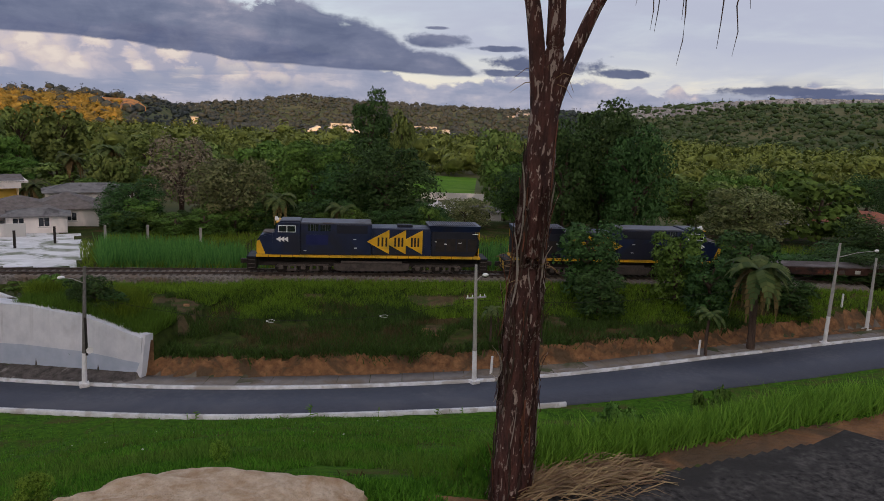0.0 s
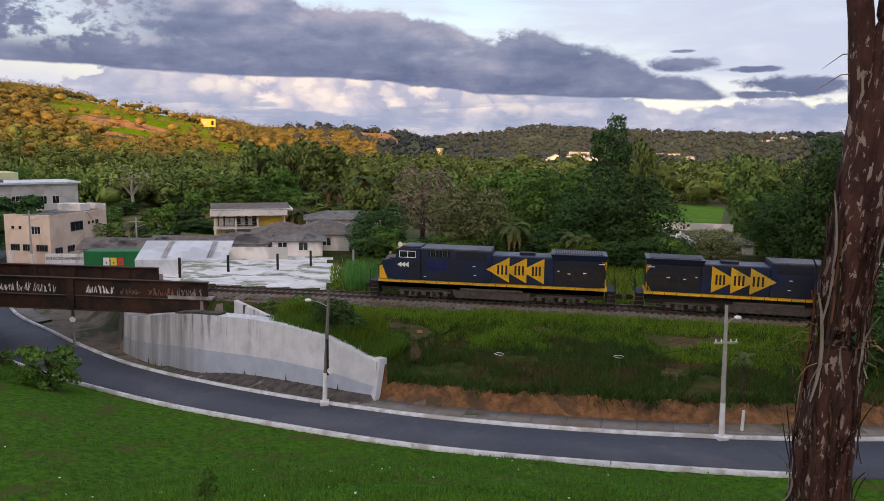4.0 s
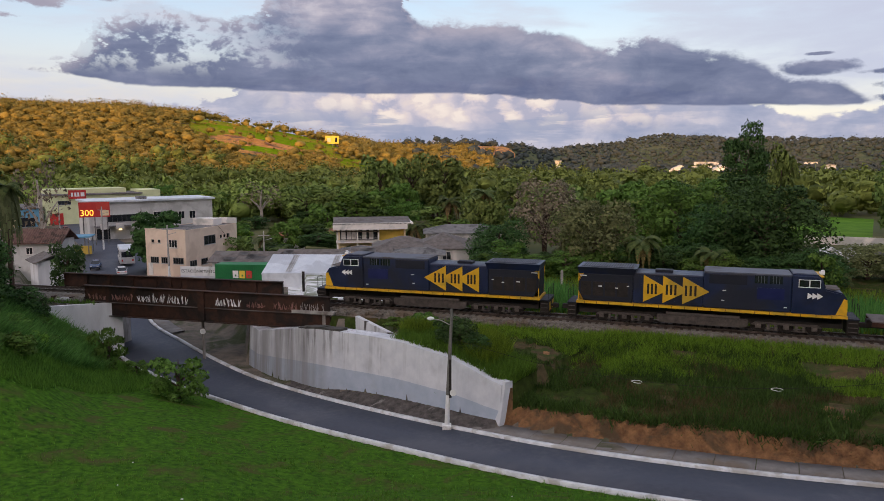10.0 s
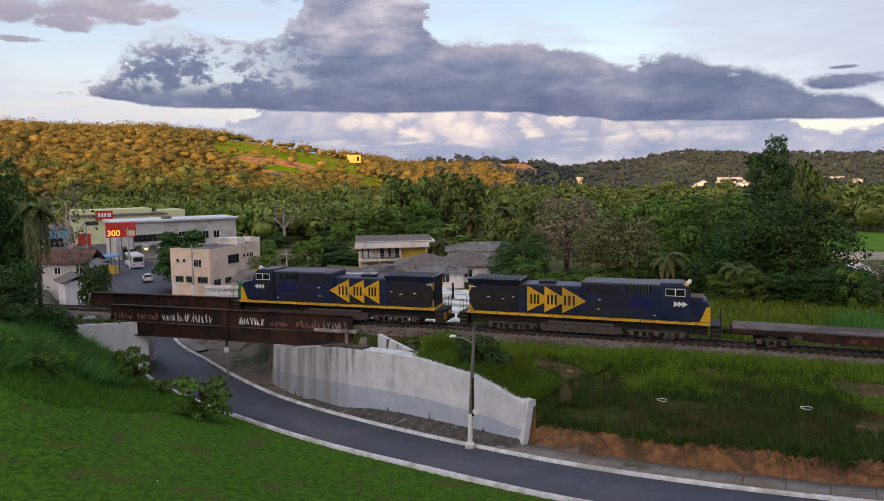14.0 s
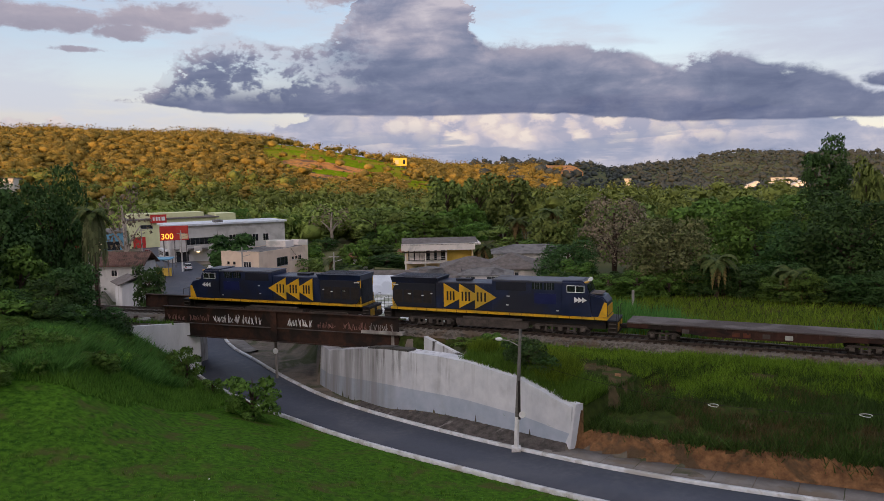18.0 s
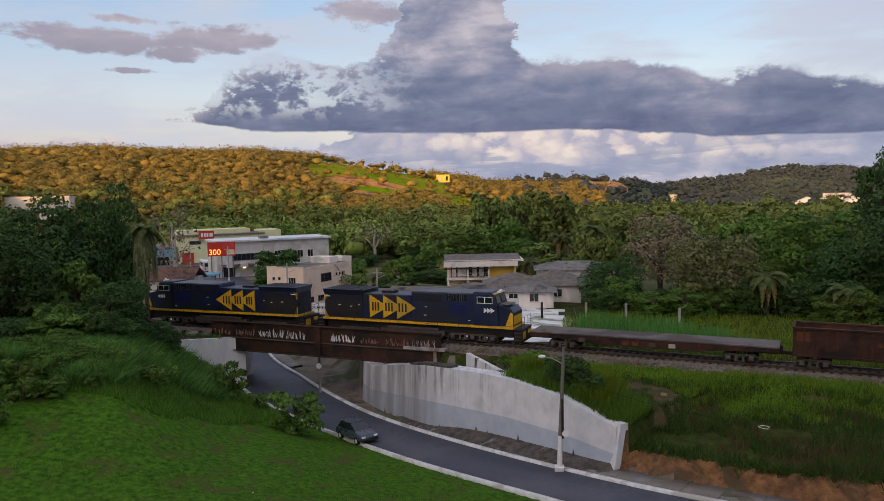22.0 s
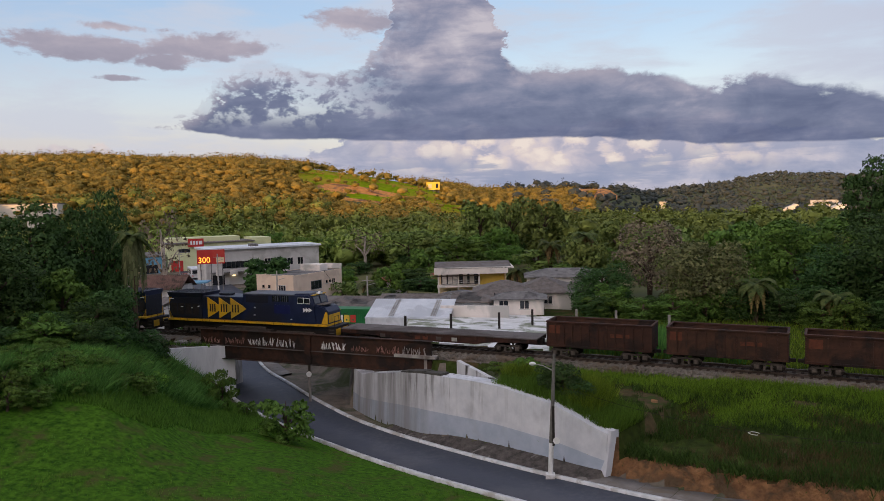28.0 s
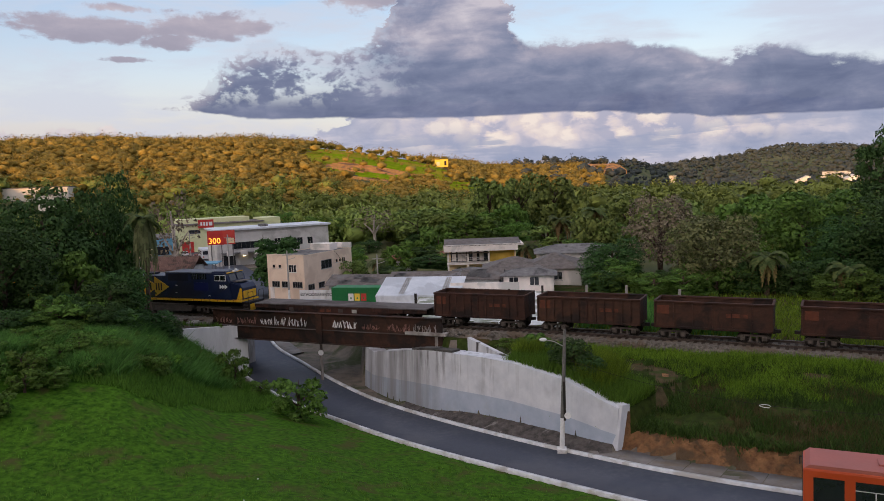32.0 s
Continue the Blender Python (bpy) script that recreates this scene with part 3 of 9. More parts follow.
# road edges, station by station: far (or right) edge, near (or left) edge, height
ROAD = [((120, 25.5), (112, 19.5), -3.2), ((66.3, 31.4), (62.5, 26.0), -3.2), ((46.9, 33.1), (45.5, 27.6), -3.2), ((30.5, 34.7), (28.6, 30.0), -3.3),
        ((18.5, 37.6), (16.5, 33.4), -3.42), ((8.3, 41.6), (6.0, 37.6), -3.6), ((0.35, 47.5), (-2.9, 44.0), -4.3), ((-7.1, 54.0), (-10.6, 50.3), -5.0),
        ((-13.6, 60.1), (-17.2, 56.3), -5.5), ((-19.2, 66.3), (-23.4, 62.2), -5.85), ((-27.8, 77.5), (-32.0, 71.8), -6.2), ((-37.0, 90.7), (-43.0, 87.5), -6.3),
        ((-48, 117), (-60, 121), -6.2), ((-62, 150), (-79, 160), -6.1), ((-93, 201), (-112, 214), -6.0), ((-145, 290), (-160, 300), -5.8)]


def spline(pts, per=12):
    p = np.array(pts, dtype=float)
    p = np.vstack([2 * p[0] - p[1], p, 2 * p[-1] - p[-2]])
    out = []
    for i in range(1, len(p) - 2):
        a, b, c, d = p[i - 1:i + 3]
        for k in range(per):
            t = k / per
            out.append(0.5 * ((2 * b) + (c - a) * t + (2 * a - 5 * b + 4 * c - d) * t * t + (3 * b - a - 3 * c + d) * t ** 3))
    out.append(p[-2])
    return np.array(out)


RF = spline([(*f, z) for f, n, z in ROAD])
RN = spline([(*n, z) for f, n, z in ROAD])
RC = (RF + RN) / 2
RW = np.hypot(*(RF - RN)[:, :2].T) / 2


def road_near(x, y):
    """Distance from the road's middle, half width and height of the road there; plus whether the point is on the viewer's side."""
    x, y = np.asarray(x, float), np.asarray(y, float)
    d = np.full(x.shape, 1e9)
    hw, z, side = np.zeros(x.shape), np.zeros(x.shape), np.zeros(x.shape)
    for i in range(len(RC) - 1):
        a, b = RC[i], RC[i + 1]
        e = b[:2] - a[:2]
        L2 = e @ e
        t = np.clip(((x - a[0]) * e[0] + (y - a[1]) * e[1]) / L2, 0, 1)
        px, py = a[0] + t * e[0], a[1] + t * e[1]
        q = np.hypot(x - px, y - py)
        m = q < d
        d = np.where(m, q, d)
        hw = np.where(m, RW[i], hw)
        z = np.where(m, a[2] + t * (b[2] - a[2]), z)
        side = np.where(m, np.sign(e[0] * (y - py) - e[1] * (x - px)), side)   # +1: left of travel, the viewer's side
    return d, hw, z, side


def smooth01(t):
    t = np.clip(t, 0, 1)
    return t * t * (3 - 2 * t)


AZT = [-180, -110, -75, -45, -29.6, -23.4, -16, -11, -8, -4, 1.6, 5, 7.7, 12.7, 16.8, 21, 28, 31.4, 38.4, 44.4, 50.4, 60.4, 80, 110, 180]
ELT = [3.0, 3.0, 3.0, 3.2, 3.35, 3.3, 2.5, 1.75, 1.35, 1.0, 0.95, 0.85, 0.25, 0.7, 1.3, 1.15, 0.9, 0.85, 0.9, 1.5, 2.1, 2.25, 3.0, 3.0, 3.0]
RGT = [700, 700, 800, 860, 900, 900, 920, 950, 1000, 1100, 1150, 1150, 1800, 2300, 2300, 2300, 2200, 2000, 1700, 1600, 1500, 1400, 1200, 700, 700]


def _noise2(x, y, s, seed):
    out = np.zeros(x.shape)
    rs = np.random.RandomState(seed)
    for k in range(5):
        a, p = rs.uniform(0, 6.28, 2)
        f = s * rs.uniform(0.6, 1.7)
        out += np.sin((x * math.cos(a) + y * math.sin(a)) * f + p + 1.3 * np.sin((x * math.sin(a) - y * math.cos(a)) * f * 0.7 + p * 2))
    return out / 5


WALL = [(3.8, 46.7), (0.5, 49.6), (-3.6, 53.3), (-10.0, 58.6), (-16.0, 64.8), (-18.5, 68.4)]      # foot of the retaining wall


def wall_dist(x, y):
    """Signed distance behind the retaining wall's line (positive: behind it), and the place along it."""
    d = np.full(np.shape(x), 1e9)
    sgn, along = np.zeros(np.shape(x)), np.zeros(np.shape(x))
    acc = 0.0
    for (ax, ay), (bx, by) in zip(WALL, WALL[1:]):
        ex, ey = bx - ax, by - ay
        L = math.hypot(ex, ey)
        t = np.clip(((x - ax) * ex + (y - ay) * ey) / L / L, 0, 1)
        q = np.hypot(x - ax - t * ex, y - ay - t * ey)
        m = q < d
        d = np.where(m, q, d)
        sgn = np.where(m, -np.sign(ex * (y - ay) - ey * (x - ax)), sgn)
        along = np.where(m, acc + t * L, along)
        acc += L
    return d * sgn, along


def wall_top(along):
    return np.interp(along, [0, 4.4, 9.9, 13.5, 18.2, 22, 26.8, 28.5, 38], [-1.25, -0.15, 0.12, 0.1, -0.25, -0.75, -1.7, -2.12, -2.15])


def ground(x, y):
    x, y = np.asarray(x, float), np.asarray(y, float)
    D = np.hypot(x, y)
    az = np.degrees(np.arctan2(x, y))
    v = (track_y(x) - y) * 0.95
    w, hw, zr, side = road_near(x, y)
    # beyond the track
    zb = np.interp(-v, [0, 4, 8, 33, 62, 75, 300, 900], [-0.75, -0.75, -1.0, -2.2, -3.0, -6.0, -9.0, -9.0])
    zb = np.where(az < -11, np.interp(-v, [0, 3.5, 9, 30, 60, 300, 900], [-0.75, -0.75, -2.5, -4.0, -6.0, -9.0, -9.0]), zb)
    # between road and track
    wf = np.maximum(w - hw - 2.9, 0.01)
    vf = np.maximum(v - 3.9, 0.01)
    t = vf / (vf + wf)
    foot = zr + 1.15
    bank = -0.72 + (foot + 0.72) * t ** 0.9
    bank = bank + 0.62 * smooth01((x - 1) / 9.0) * np.exp(-((v - 5.0) / 2.0) ** 2)
    wd, al = wall_dist(x, y)
    inwall = (al > 0.01) & (al < 30.5)
    vt = np.maximum(v - 3.9, 0.0)
    behind = -0.72 + (wall_top(al) - 0.25 + 0.72) * np.clip(vt / (vt + np.maximum(wd, 0.01)), 0, 1)
    hollow = smooth01((-3.0 - x) / 3.0)
    behind = behind * (1 - hollow) + np.minimum(behind, -2.5) * hollow
    flat = zr + 0.12
    apron = flat + 0.55 * np.clip((w - hw - 0.4) / 1.7, 0, 1) * smooth01((19 - al) / 5)
    bank = np.where(w < hw + 2.1, flat, np.where(w < hw + 2.9, flat + (bank - flat) * smooth01((w - hw - 2.1) / 0.8), bank))
    bank = np.where(inwall, np.where(wd > 0.75, behind, apron), bank)
    # the viewer's side
    r = np.hypot(x, y)
    wn = np.maximum(w - hw - 0.3, 0.02)
    cone = np.minimum(11.0 - 0.395 * r, 9.15)
    left = (zr / wn ** 1.6 - 0.7 / np.maximum(v - 3.0, 0.05) ** 1.6 + 1.5 / 14.0 ** 1.6) / (1 / wn ** 1.6 + 1 / np.maximum(v - 3.0, 0.05) ** 1.6 + 1 / 14.0 ** 1.6)
    lf = smooth01((-az - 7) / 15.0)
    rise = np.maximum(cone, left * lf + (zr + 0.08 + 0.10 * wn) * (1 - lf))
    rise = rise + 4.6 * smooth01((-az - 25.5) / 8.5) * smooth01((r - 36) / 22.0) * (1 - smooth01((r - 76) / 10.0))
    rise = np.where(w < hw + 0.8, zr - 0.05, np.minimum(rise, zr + 0.1 + (wn - 0.5) * 0.9))
    terr = (x > 4.2) & (y < 2.62 - 0.052 * (x - 5.4)) & (y > -30)
    edge = y - 3.9 + 0.052 * (x - 5.4) + 0.22 * np.sin(x * 0.9)
    rise = np.where((x > 3.6) & (y > 2.3 - 0.052 * (x - 5.4)) & (y < 13), np.maximum(rise, 9.0 * smooth01((x - 3.8) / 1.4) - np.maximum(edge, 0) * 0.8), rise)
    rise = np.where(terr, 9.02, rise)
    rise = np.where(y < -6, np.maximum(rise, 9.0 + 0.1 * np.minimum(-y, 100)), rise)
    near = np.where(side > 0, rise, bank)
    z = np.where(v > 3.9, near, np.where(v > -3.9, np.where((x < -10.4) & (x > -34), -2.6, -0.72), zb))
    # street under and beyond the bridge
    street = smooth01((w - hw - np.where(az < -15.2, 4.5, 1.0)) / 6.0)
    z = np.where((w < hw + 7.0) & (v < 9) & (az < -12), np.where(v > -7, np.where(np.where(side < 0, (wd < 0.75) | (az < -15.2), w < hw + 1.8), zr - 0.1, z), (zr - 0.1) * (1 - street) + z * street), z)
    # hills
    zt = 13.8 + np.tan(np.radians(np.interp(az, AZT, ELT))) * np.interp(az, AZT, RGT)
    R = np.interp(az, AZT, RGT)
    hill = smooth01((D - R * 0.52) / (R * 0.48)) * np.where(np.abs(az) < 85, 1, 0)
    rough_ = _noise2(x, y, 0.012, 4) * 7 * hill + _noise2(x, y, 0.03, 5) * 2.5 * hill
    z = z + (np.maximum(zt, 0) - z) * hill + rough_
    z = np.where(D > R, zt + (D - R) * -0.02 + rough_, z)
    z = z + np.where((D > 190) & (v < 0), _noise2(x, y, 0.02, 8) * 1.5 * smooth01((D - 190) / 150), 0)
    # unseen ridge behind, added and raised at the right to block the low sun
    back = smooth01((-y - 60) / 240.0) * (1 - smooth01((-y - 420) / 600)) * (60 + 140 * smooth01((x * 0.906 - y * 0.423 - 190) / 150))
    z = np.where(y < -6, z * (1 - smooth01((-y - 60) / 240.0)) + back, z)
    # small unevenness
    keep = (w > hw + 0.6) & (np.abs(v) > 4.5)
    z = z + np.where(keep & (D < 400), _noise2(x, y, 0.9, 2) * 0.06 + _noise2(x, y, 0.3, 3) * 0.12, 0)
    z = np.where((w < hw + 0.35) & ((D < 400)), np.minimum(z, zr - 0.1), z)
    return z


def gz(x, y):
    return float(ground(np.array([x]), np.array([y]))[0])


def meadow(az, d, x, y):
    """The cleared green slope on the hill."""
    n = _noise2(x, y, 0.02, 21) + 0.9 * _noise2(x, y, 0.06, 26) + 0.9 * _noise2(x, y, 0.16, 27)
    return ((((az + 13.0 + n) / 5.5) ** 2 + ((d - 820) / (120 + 40 * n)) ** 2) < 1) | ((((az + 6.0) / 3.0) ** 2 + ((d - 720 + 30 * n) / 80) ** 2) < 1)


def scar(az, d, x, y):
    """Bare orange earth washed open below the clearing."""
    n = _noise2(x, y, 0.05, 24)
    a = (az > -17.6) & (az < -10.5) & (np.abs(d - 752 - 12 * n) < 24 * np.clip((az + 18) / 2, 0, 1) * np.clip((-9.5 - az) / 3, 0.35, 1))
    b = (az > -15.4) & (az < -12.4) & (np.abs(d - 697 - 9 * n) < 9)
    return a | b | (az > -10.6) & (az < -7.6) & (np.abs(d - 752 + (az + 8) * 6) < 8)


def bare(x, y, v):
    """Thin brown patches in the lower bank's grass."""
    n = 0.35 * _noise2(x, y, 1.3, 72)
    worn = (_noise2(x, y, 0.75, 73) + n > 0.62) & (v > 7.5) | (np.hypot(x - 8.0, (y - 53.5) * 0.6) < 1.1 + 2.2 * n) | (np.hypot(x - 7.2, y - 50.6) < 0.8 + 1.8 * n)
    return (v > 6.5) & (_noise2(x, y, 0.42, 71) + n > 0.50) | worn


def build_ground():
    azs = np.concatenate([np.arange(-180, -72, 3.0), np.arange(-72, 78, 0.48), np.arange(78, 180, 3.0)])
    ds = np.concatenate([[0.004, 0.5, 1.2], np.geomspace(2.0, 130, 300), np.geomspace(132, 600, 45), np.arange(606, 1000, 7.0), np.geomspace(1004, 4700, 55)])
    A, Dm = np.meshgrid(np.radians(azs), ds, indexing="ij")
    X, Y = np.sin(A) * Dm, np.cos(A) * Dm
    Z = np.concatenate([ground(X[i:i + 40], Y[i:i + 40]) for i in range(0, len(azs), 40)])
    na, nd = X.shape
    V = np.stack([X, Y, Z], -1).reshape(-1, 3)
    i, j = np.meshgrid(np.arange(na), np.arange(nd - 1), indexing="ij")
    k = (i + 1) % na
    F = np.stack([i * nd + j, i * nd + j + 1, k * nd + j + 1, k * nd + j], -1).reshape(-1, 4)
    names = ["grass_ground", "lawn_ground", "red_earth", "dirt", "white_lot", "forest_floor", "far_meadow", "old_asphalt", "scar", "lit_meadow", "brown_soil", "field_green", "litter_soil"]
    me = mesh_np("ground", V, F, names)
    C = V[F].mean(1)
    x, y = C[:, 0], C[:, 1]
    D, az = np.hypot(x, y), np.degrees(np.arctan2(x, y))
    v = (track_y(x) - y) * 0.95
    w, hw, zr, side = road_near(x, y)
    wd, al = wall_dist(x, y)
    n1, n2 = _noise2(x, y, 0.5, 11), _noise2(x, y, 0.15, 12)
    mi = np.zeros(len(C), int)
    mi[(side > 0) & (v > 4)] = 1
    bankz = (side < 0) & (v > 4)
    mi[bankz & (w > hw + 1.9) & (w < hw + 3.0) & (az > 4)] = 2
    mi[bankz & bare(x, y, v) & (w > hw + 4.2)] = 10
    for ex, ey, er in ((8.0, 54.0, 0.25), (7.2, 50.6, 0.35), (4.8, 51.6, 0.6), (24.5, 43.2, 0.8)):
        mi[bankz & (np.hypot(x - ex, y - ey) < er + 0.7 * n1)] = 2
    mi[bankz & (w < hw + 2.0)] = 3
    mi[bankz & (al > 0.01) & (al < 30.5) & (wd < 0.9)] = 12
    mi[bankz & (al > 10.5) & (al < 30.5) & (wd > 0) & (x < -3.4)] = 3
    mi[(v < 9) & (v > -12) & (w < hw + 7) & (az < -12) & (np.abs(v) < 9)] = 3
    lot = (v < -5.5) & (v > -34 + 2 * n2) & (az > -12) & (az < 0.4 + 2.2 * n2 + 0.9 * n1)
    mi[lot] = 4
    far = (v < -60) | (D > 140)
    mi[far] = 5
    mi[(v < -9) & (v > -60) & (az < -12)] = 3
    mi[(v < -9) & (D < 250) & (az < -17)] = 3
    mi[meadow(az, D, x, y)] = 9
    mi[(D > 700) & (az > 36) & (_noise2(x, y, 0.006, 22) > 0.45)] = 6
    mi[(az > 25.5) & (az < 30.5) & (D > 190) & (D < 300)] = 11
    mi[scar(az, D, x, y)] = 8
    mi[(D > 860) & (D < 1140) & (az > 2.7) & (az < 5.7) & (np.abs(C[:, 2] - 22 - 2 * n2) < 7)] = 8
    terr = (x > 4.2) & (y > -30) & (y < 2.55 - 0.052 * (x - 5.4))
    mi[terr] = 7
    mi[(x > 3.6) & (y > -30) & (np.abs(y - 2.86 + 0.06 * (x - 5.4) - 0.12 * n1) < 0.33)] = 2
    me.polygons.foreach_set("material_index", mi.astype(np.int32))
    me.polygons.foreach_set("use_smooth", np.ones(len(F), bool))
    me.update()
    return tagged(new("ground", me), "grassy valley ground rising to wooded hills", "ground", kind="structure")


build_ground()


# ---- road ----
def ribbon(name, left, right, material, label, category, lift=0.0, drop=0.15, parent=None):
    """A sheet with thickness between two lines of points."""
    L, R = np.array(left, float).copy(), np.array(right, float).copy()
    L[:, 2] += lift
    R[:, 2] += lift
    n = len(L)
    V = np.vstack([L, R, L - [0, 0, drop], R - [0, 0, drop]])
    i = np.arange(n - 1)
    F = np.vstack([np.stack(q, -1) for q in ((i, i + n, i + n + 1, i + 1), (i + 2 * n, i + 2 * n + 1, i + 3 * n + 1, i + 3 * n),
                                            (i, i + 1, i + 2 * n + 1, i + 2 * n), (i + n, i + 3 * n, i + 3 * n + 1, i + n + 1))])
    me = mesh_np(name, V, F, material)
    ob = new(name, me)
    if parent is None:
        return tagged(ob, label, category, kind="structure")
    ob.parent = parent
    return ob


def shift_line(P, Q, d):
    """The line P, moved d metres away from the line Q."""
    e = (P - Q)
    e[:, 2] = 0
    return P + e / np.hypot(e[:, 0], e[:, 1])[:, None] * d


def build_road():
    ribbon("road", RF, RN, "asphalt", "smooth dark asphalt road curving under the railway bridge", "road", drop=0.4)
    nb = int(np.argmin(np.abs(RC[:, 0] + 44)))
    F0, N0 = RF[:nb], RN[:nb]
    ribbon("kerb", shift_line(F0, N0, -0.16), shift_line(F0, N0, 0.16), "kerb_paint", "white-painted concrete kerb along the road", "kerb", 0.17, 0.5)
    k = int(np.argmin(np.abs(RC[:, 0] - 28)))
    ribbon("kerb", shift_line(N0[k:], F0[k:], -0.02), shift_line(N0[k:], F0[k:], 0.25), "kerb_paint", "white-painted concrete kerb at the lawn", "kerb", 0.17, 0.5)
    # pavement slabs behind the far kerb
    a, b = shift_line(F0, N0, 0.165), shift_line(F0, N0, 1.95)
    pav = tagged(new("pavement"), "worn grey concrete pavement in cast slabs", "pavement", kind="structure")
    seg = np.concatenate([[0], np.cumsum(np.hypot(*np.diff(F0[:, :2], axis=0).T))])
    x_ok = [s for s in np.arange(40, seg[-1] - 8, 2.2)]

    def at(P, s):
        return np.array([np.interp(s, seg, P[:, c]) for c in range(3)])
    rng = random.Random(5)
    for s in x_ok:
        p = at(F0, s)
        if p[0] < 3.0 and p[0] > -30:
            continue
        L = np.array([at(a, s + 0.02), at(a, s + 2.17)])
        R = np.array([at(b, s + 0.02), at(b, s + 2.17)])
        ob = ribbon("slab", L, R, "pavement", "", "", 0.145 + rng.uniform(-0.012, 0.012), 0.2, pav)



def build_cutting():
    """The bare earth face behind the pavement, ragged at its upper edge."""
    k1 = int(np.argmin(np.abs(RC[:, 0] - 4.6)))
    seg = np.concatenate([[0], np.cumsum(np.hypot(*np.diff(RF[:k1, :2], axis=0).T))])
    ss = np.arange(0, seg[-1], 0.24)
    F = np.stack([np.interp(ss, seg, RF[:k1, c]) for c in range(3)], -1)
    N = np.stack([np.interp(ss, seg, RN[:k1, c]) for c in range(3)], -1)
    rows = []
    rs = np.random.RandomState(17)
    gully = 0.5 * np.sin(ss * 2.9 + 1.2 * np.sin(ss * 0.7)) + 0.35 * np.sin(ss * 6.1) + rs.uniform(-0.5, 0.5, len(ss))
    top = 2.95 + 0.55 * np.sin(ss * 0.31) + 0.4 * np.sin(ss * 0.83 + 1) + 0.25 * np.sin(ss * 2.1) + 0.22 * gully
    for k, u in enumerate(np.linspace(0, 1, 8)):
        bend = 0.0 if k in (0, 7) else 0.13 * math.sin(math.pi * u)
        L = shift_line(F, N, 1.96 + (u * (np.maximum(top, 2.4) - 1.96) + bend * gully)[:, None])
        z = ground(L[:, 0], L[:, 1]) + (0.10 if k else 0.02) + (bend * rs.uniform(-0.9, 0.9, len(ss)) if bend else 0)
        if k == 7:
            z -= 0.18
        rows.append(np.stack([L[:, 0], L[:, 1], z], -1))
    n = len(ss)
    i = np.arange(n - 1)
    Q = np.vstack([np.stack((i + c * n, i + (c + 1) * n, i + (c + 1) * n + 1, i + c * n + 1), -1) for c in range(7)])
    me = mesh_np("earth_cutting", np.vstack(rows), Q, "red_earth")
    me.polygons.foreach_set("use_smooth", np.ones(len(Q), bool))
    tagged(new("earth_cutting", me), "bare orange earth face of the cutting behind the pavement", "earth", kind="structure")


build_road()
build_cutting()


# ---- track ----
def build_track():
    ss = np.arange(-75, 75.1, 1.5)
    mid = np.array([track_pose(s).translation for s in ss])

    def line(off, z):
        return np.array([track_pose(s, off, z).translation for s in ss])
    # ballast bed with shoulders
    cols = [line(o, z) for o, z in ((-2.75, -0.80), (-2.15, -0.32), (-1.6, -0.22), (1.6, -0.22), (2.3, -0.30), (3.3, -0.85))]
    rng = np.random.RandomState(3)
    V = np.vstack(cols)
    V[:, 2] += rng.uniform(-0.04, 0.04, len(V))
    n = len(ss)
    i = np.arange(n - 1)
    F = np.vstack([np.stack((i + c * n, i + (c + 1) * n, i + (c + 1) * n + 1, i + c * n + 1), -1) for c in range(5)])
    keep = ~((ss[i] > -38) & (ss[i] < -11.4))
    F = np.vstack([F[c * (n - 1):(c + 1) * (n - 1)][keep] for c in range(5)])
    tr = tagged(new("railway_track"), "single railway track on grey ballast with timber sleepers", "track", kind="structure")
    b = new("ballast_bed", mesh_np("ballast_bed", V, F, "ballast"))
    b.parent = tr
    for off in (-0.84, 0.84):
        bm = bmesh.new()
        prof = ((-0.07, -0.17), (0.07, -0.17), (0.07, -0.14), (0.012, -0.11), (0.012, -0.045), (0.036, -0.035), (0.036, 0.0), (-0.036, 0.0), (-0.036, -0.035), (-0.012, -0.045), (-0.012, -0.11), (-0.07, -0.14))
        rings = [[bm.verts.new(track_pose(s, off + a, z).translation) for a, z in prof] for s in np.arange(-75, 75.1, 3)]
        for p, q in zip(rings, rings[1:]):
            for k in range(len(prof)):
                bm.faces.new((p[k], p[(k + 1) % len(prof)], q[(k + 1) % len(prof)], q[k]))
        part("rail", bm, "rail_steel", tr)
    me = None
    for s in np.arange(-74.4, 74.5, 0.62):
        if me is None:
            bm = bmesh.new()
            box(bm, -0.12, 0.12, -1.35, 1.35, -0.34, -0.165)
            me = finish("sleeper", bm, "wood_dark")
        ob = new("sleeper", me)
        ob.parent = tr
        ob.matrix_basis = track_pose(s)
    # stones of the ballast's viewer-side shoulder
    bm = bmesh.new()
    r = random.Random(8)
    for k in range(1500):
        s = r.uniform(-10, 45)
        o = -abs(r.gauss(2.1, 0.35))
        p = track_pose(s, o, -0.32 - max(0, -o - 2.3) * 0.5 + r.uniform(-0.03, 0.06))
        q = r.uniform(0.05, 0.12)
        bmesh.ops.create_cube(bm, size=q * 1.6, matrix=p @ Euler((r.uniform(0, 3), r.uniform(0, 3), r.uniform(0, 3))).to_matrix().to_4x4())
    ob = part("ballast_stones", bm, "ballast", tr)
    tagged(ob, kind="stuff")


build_track()


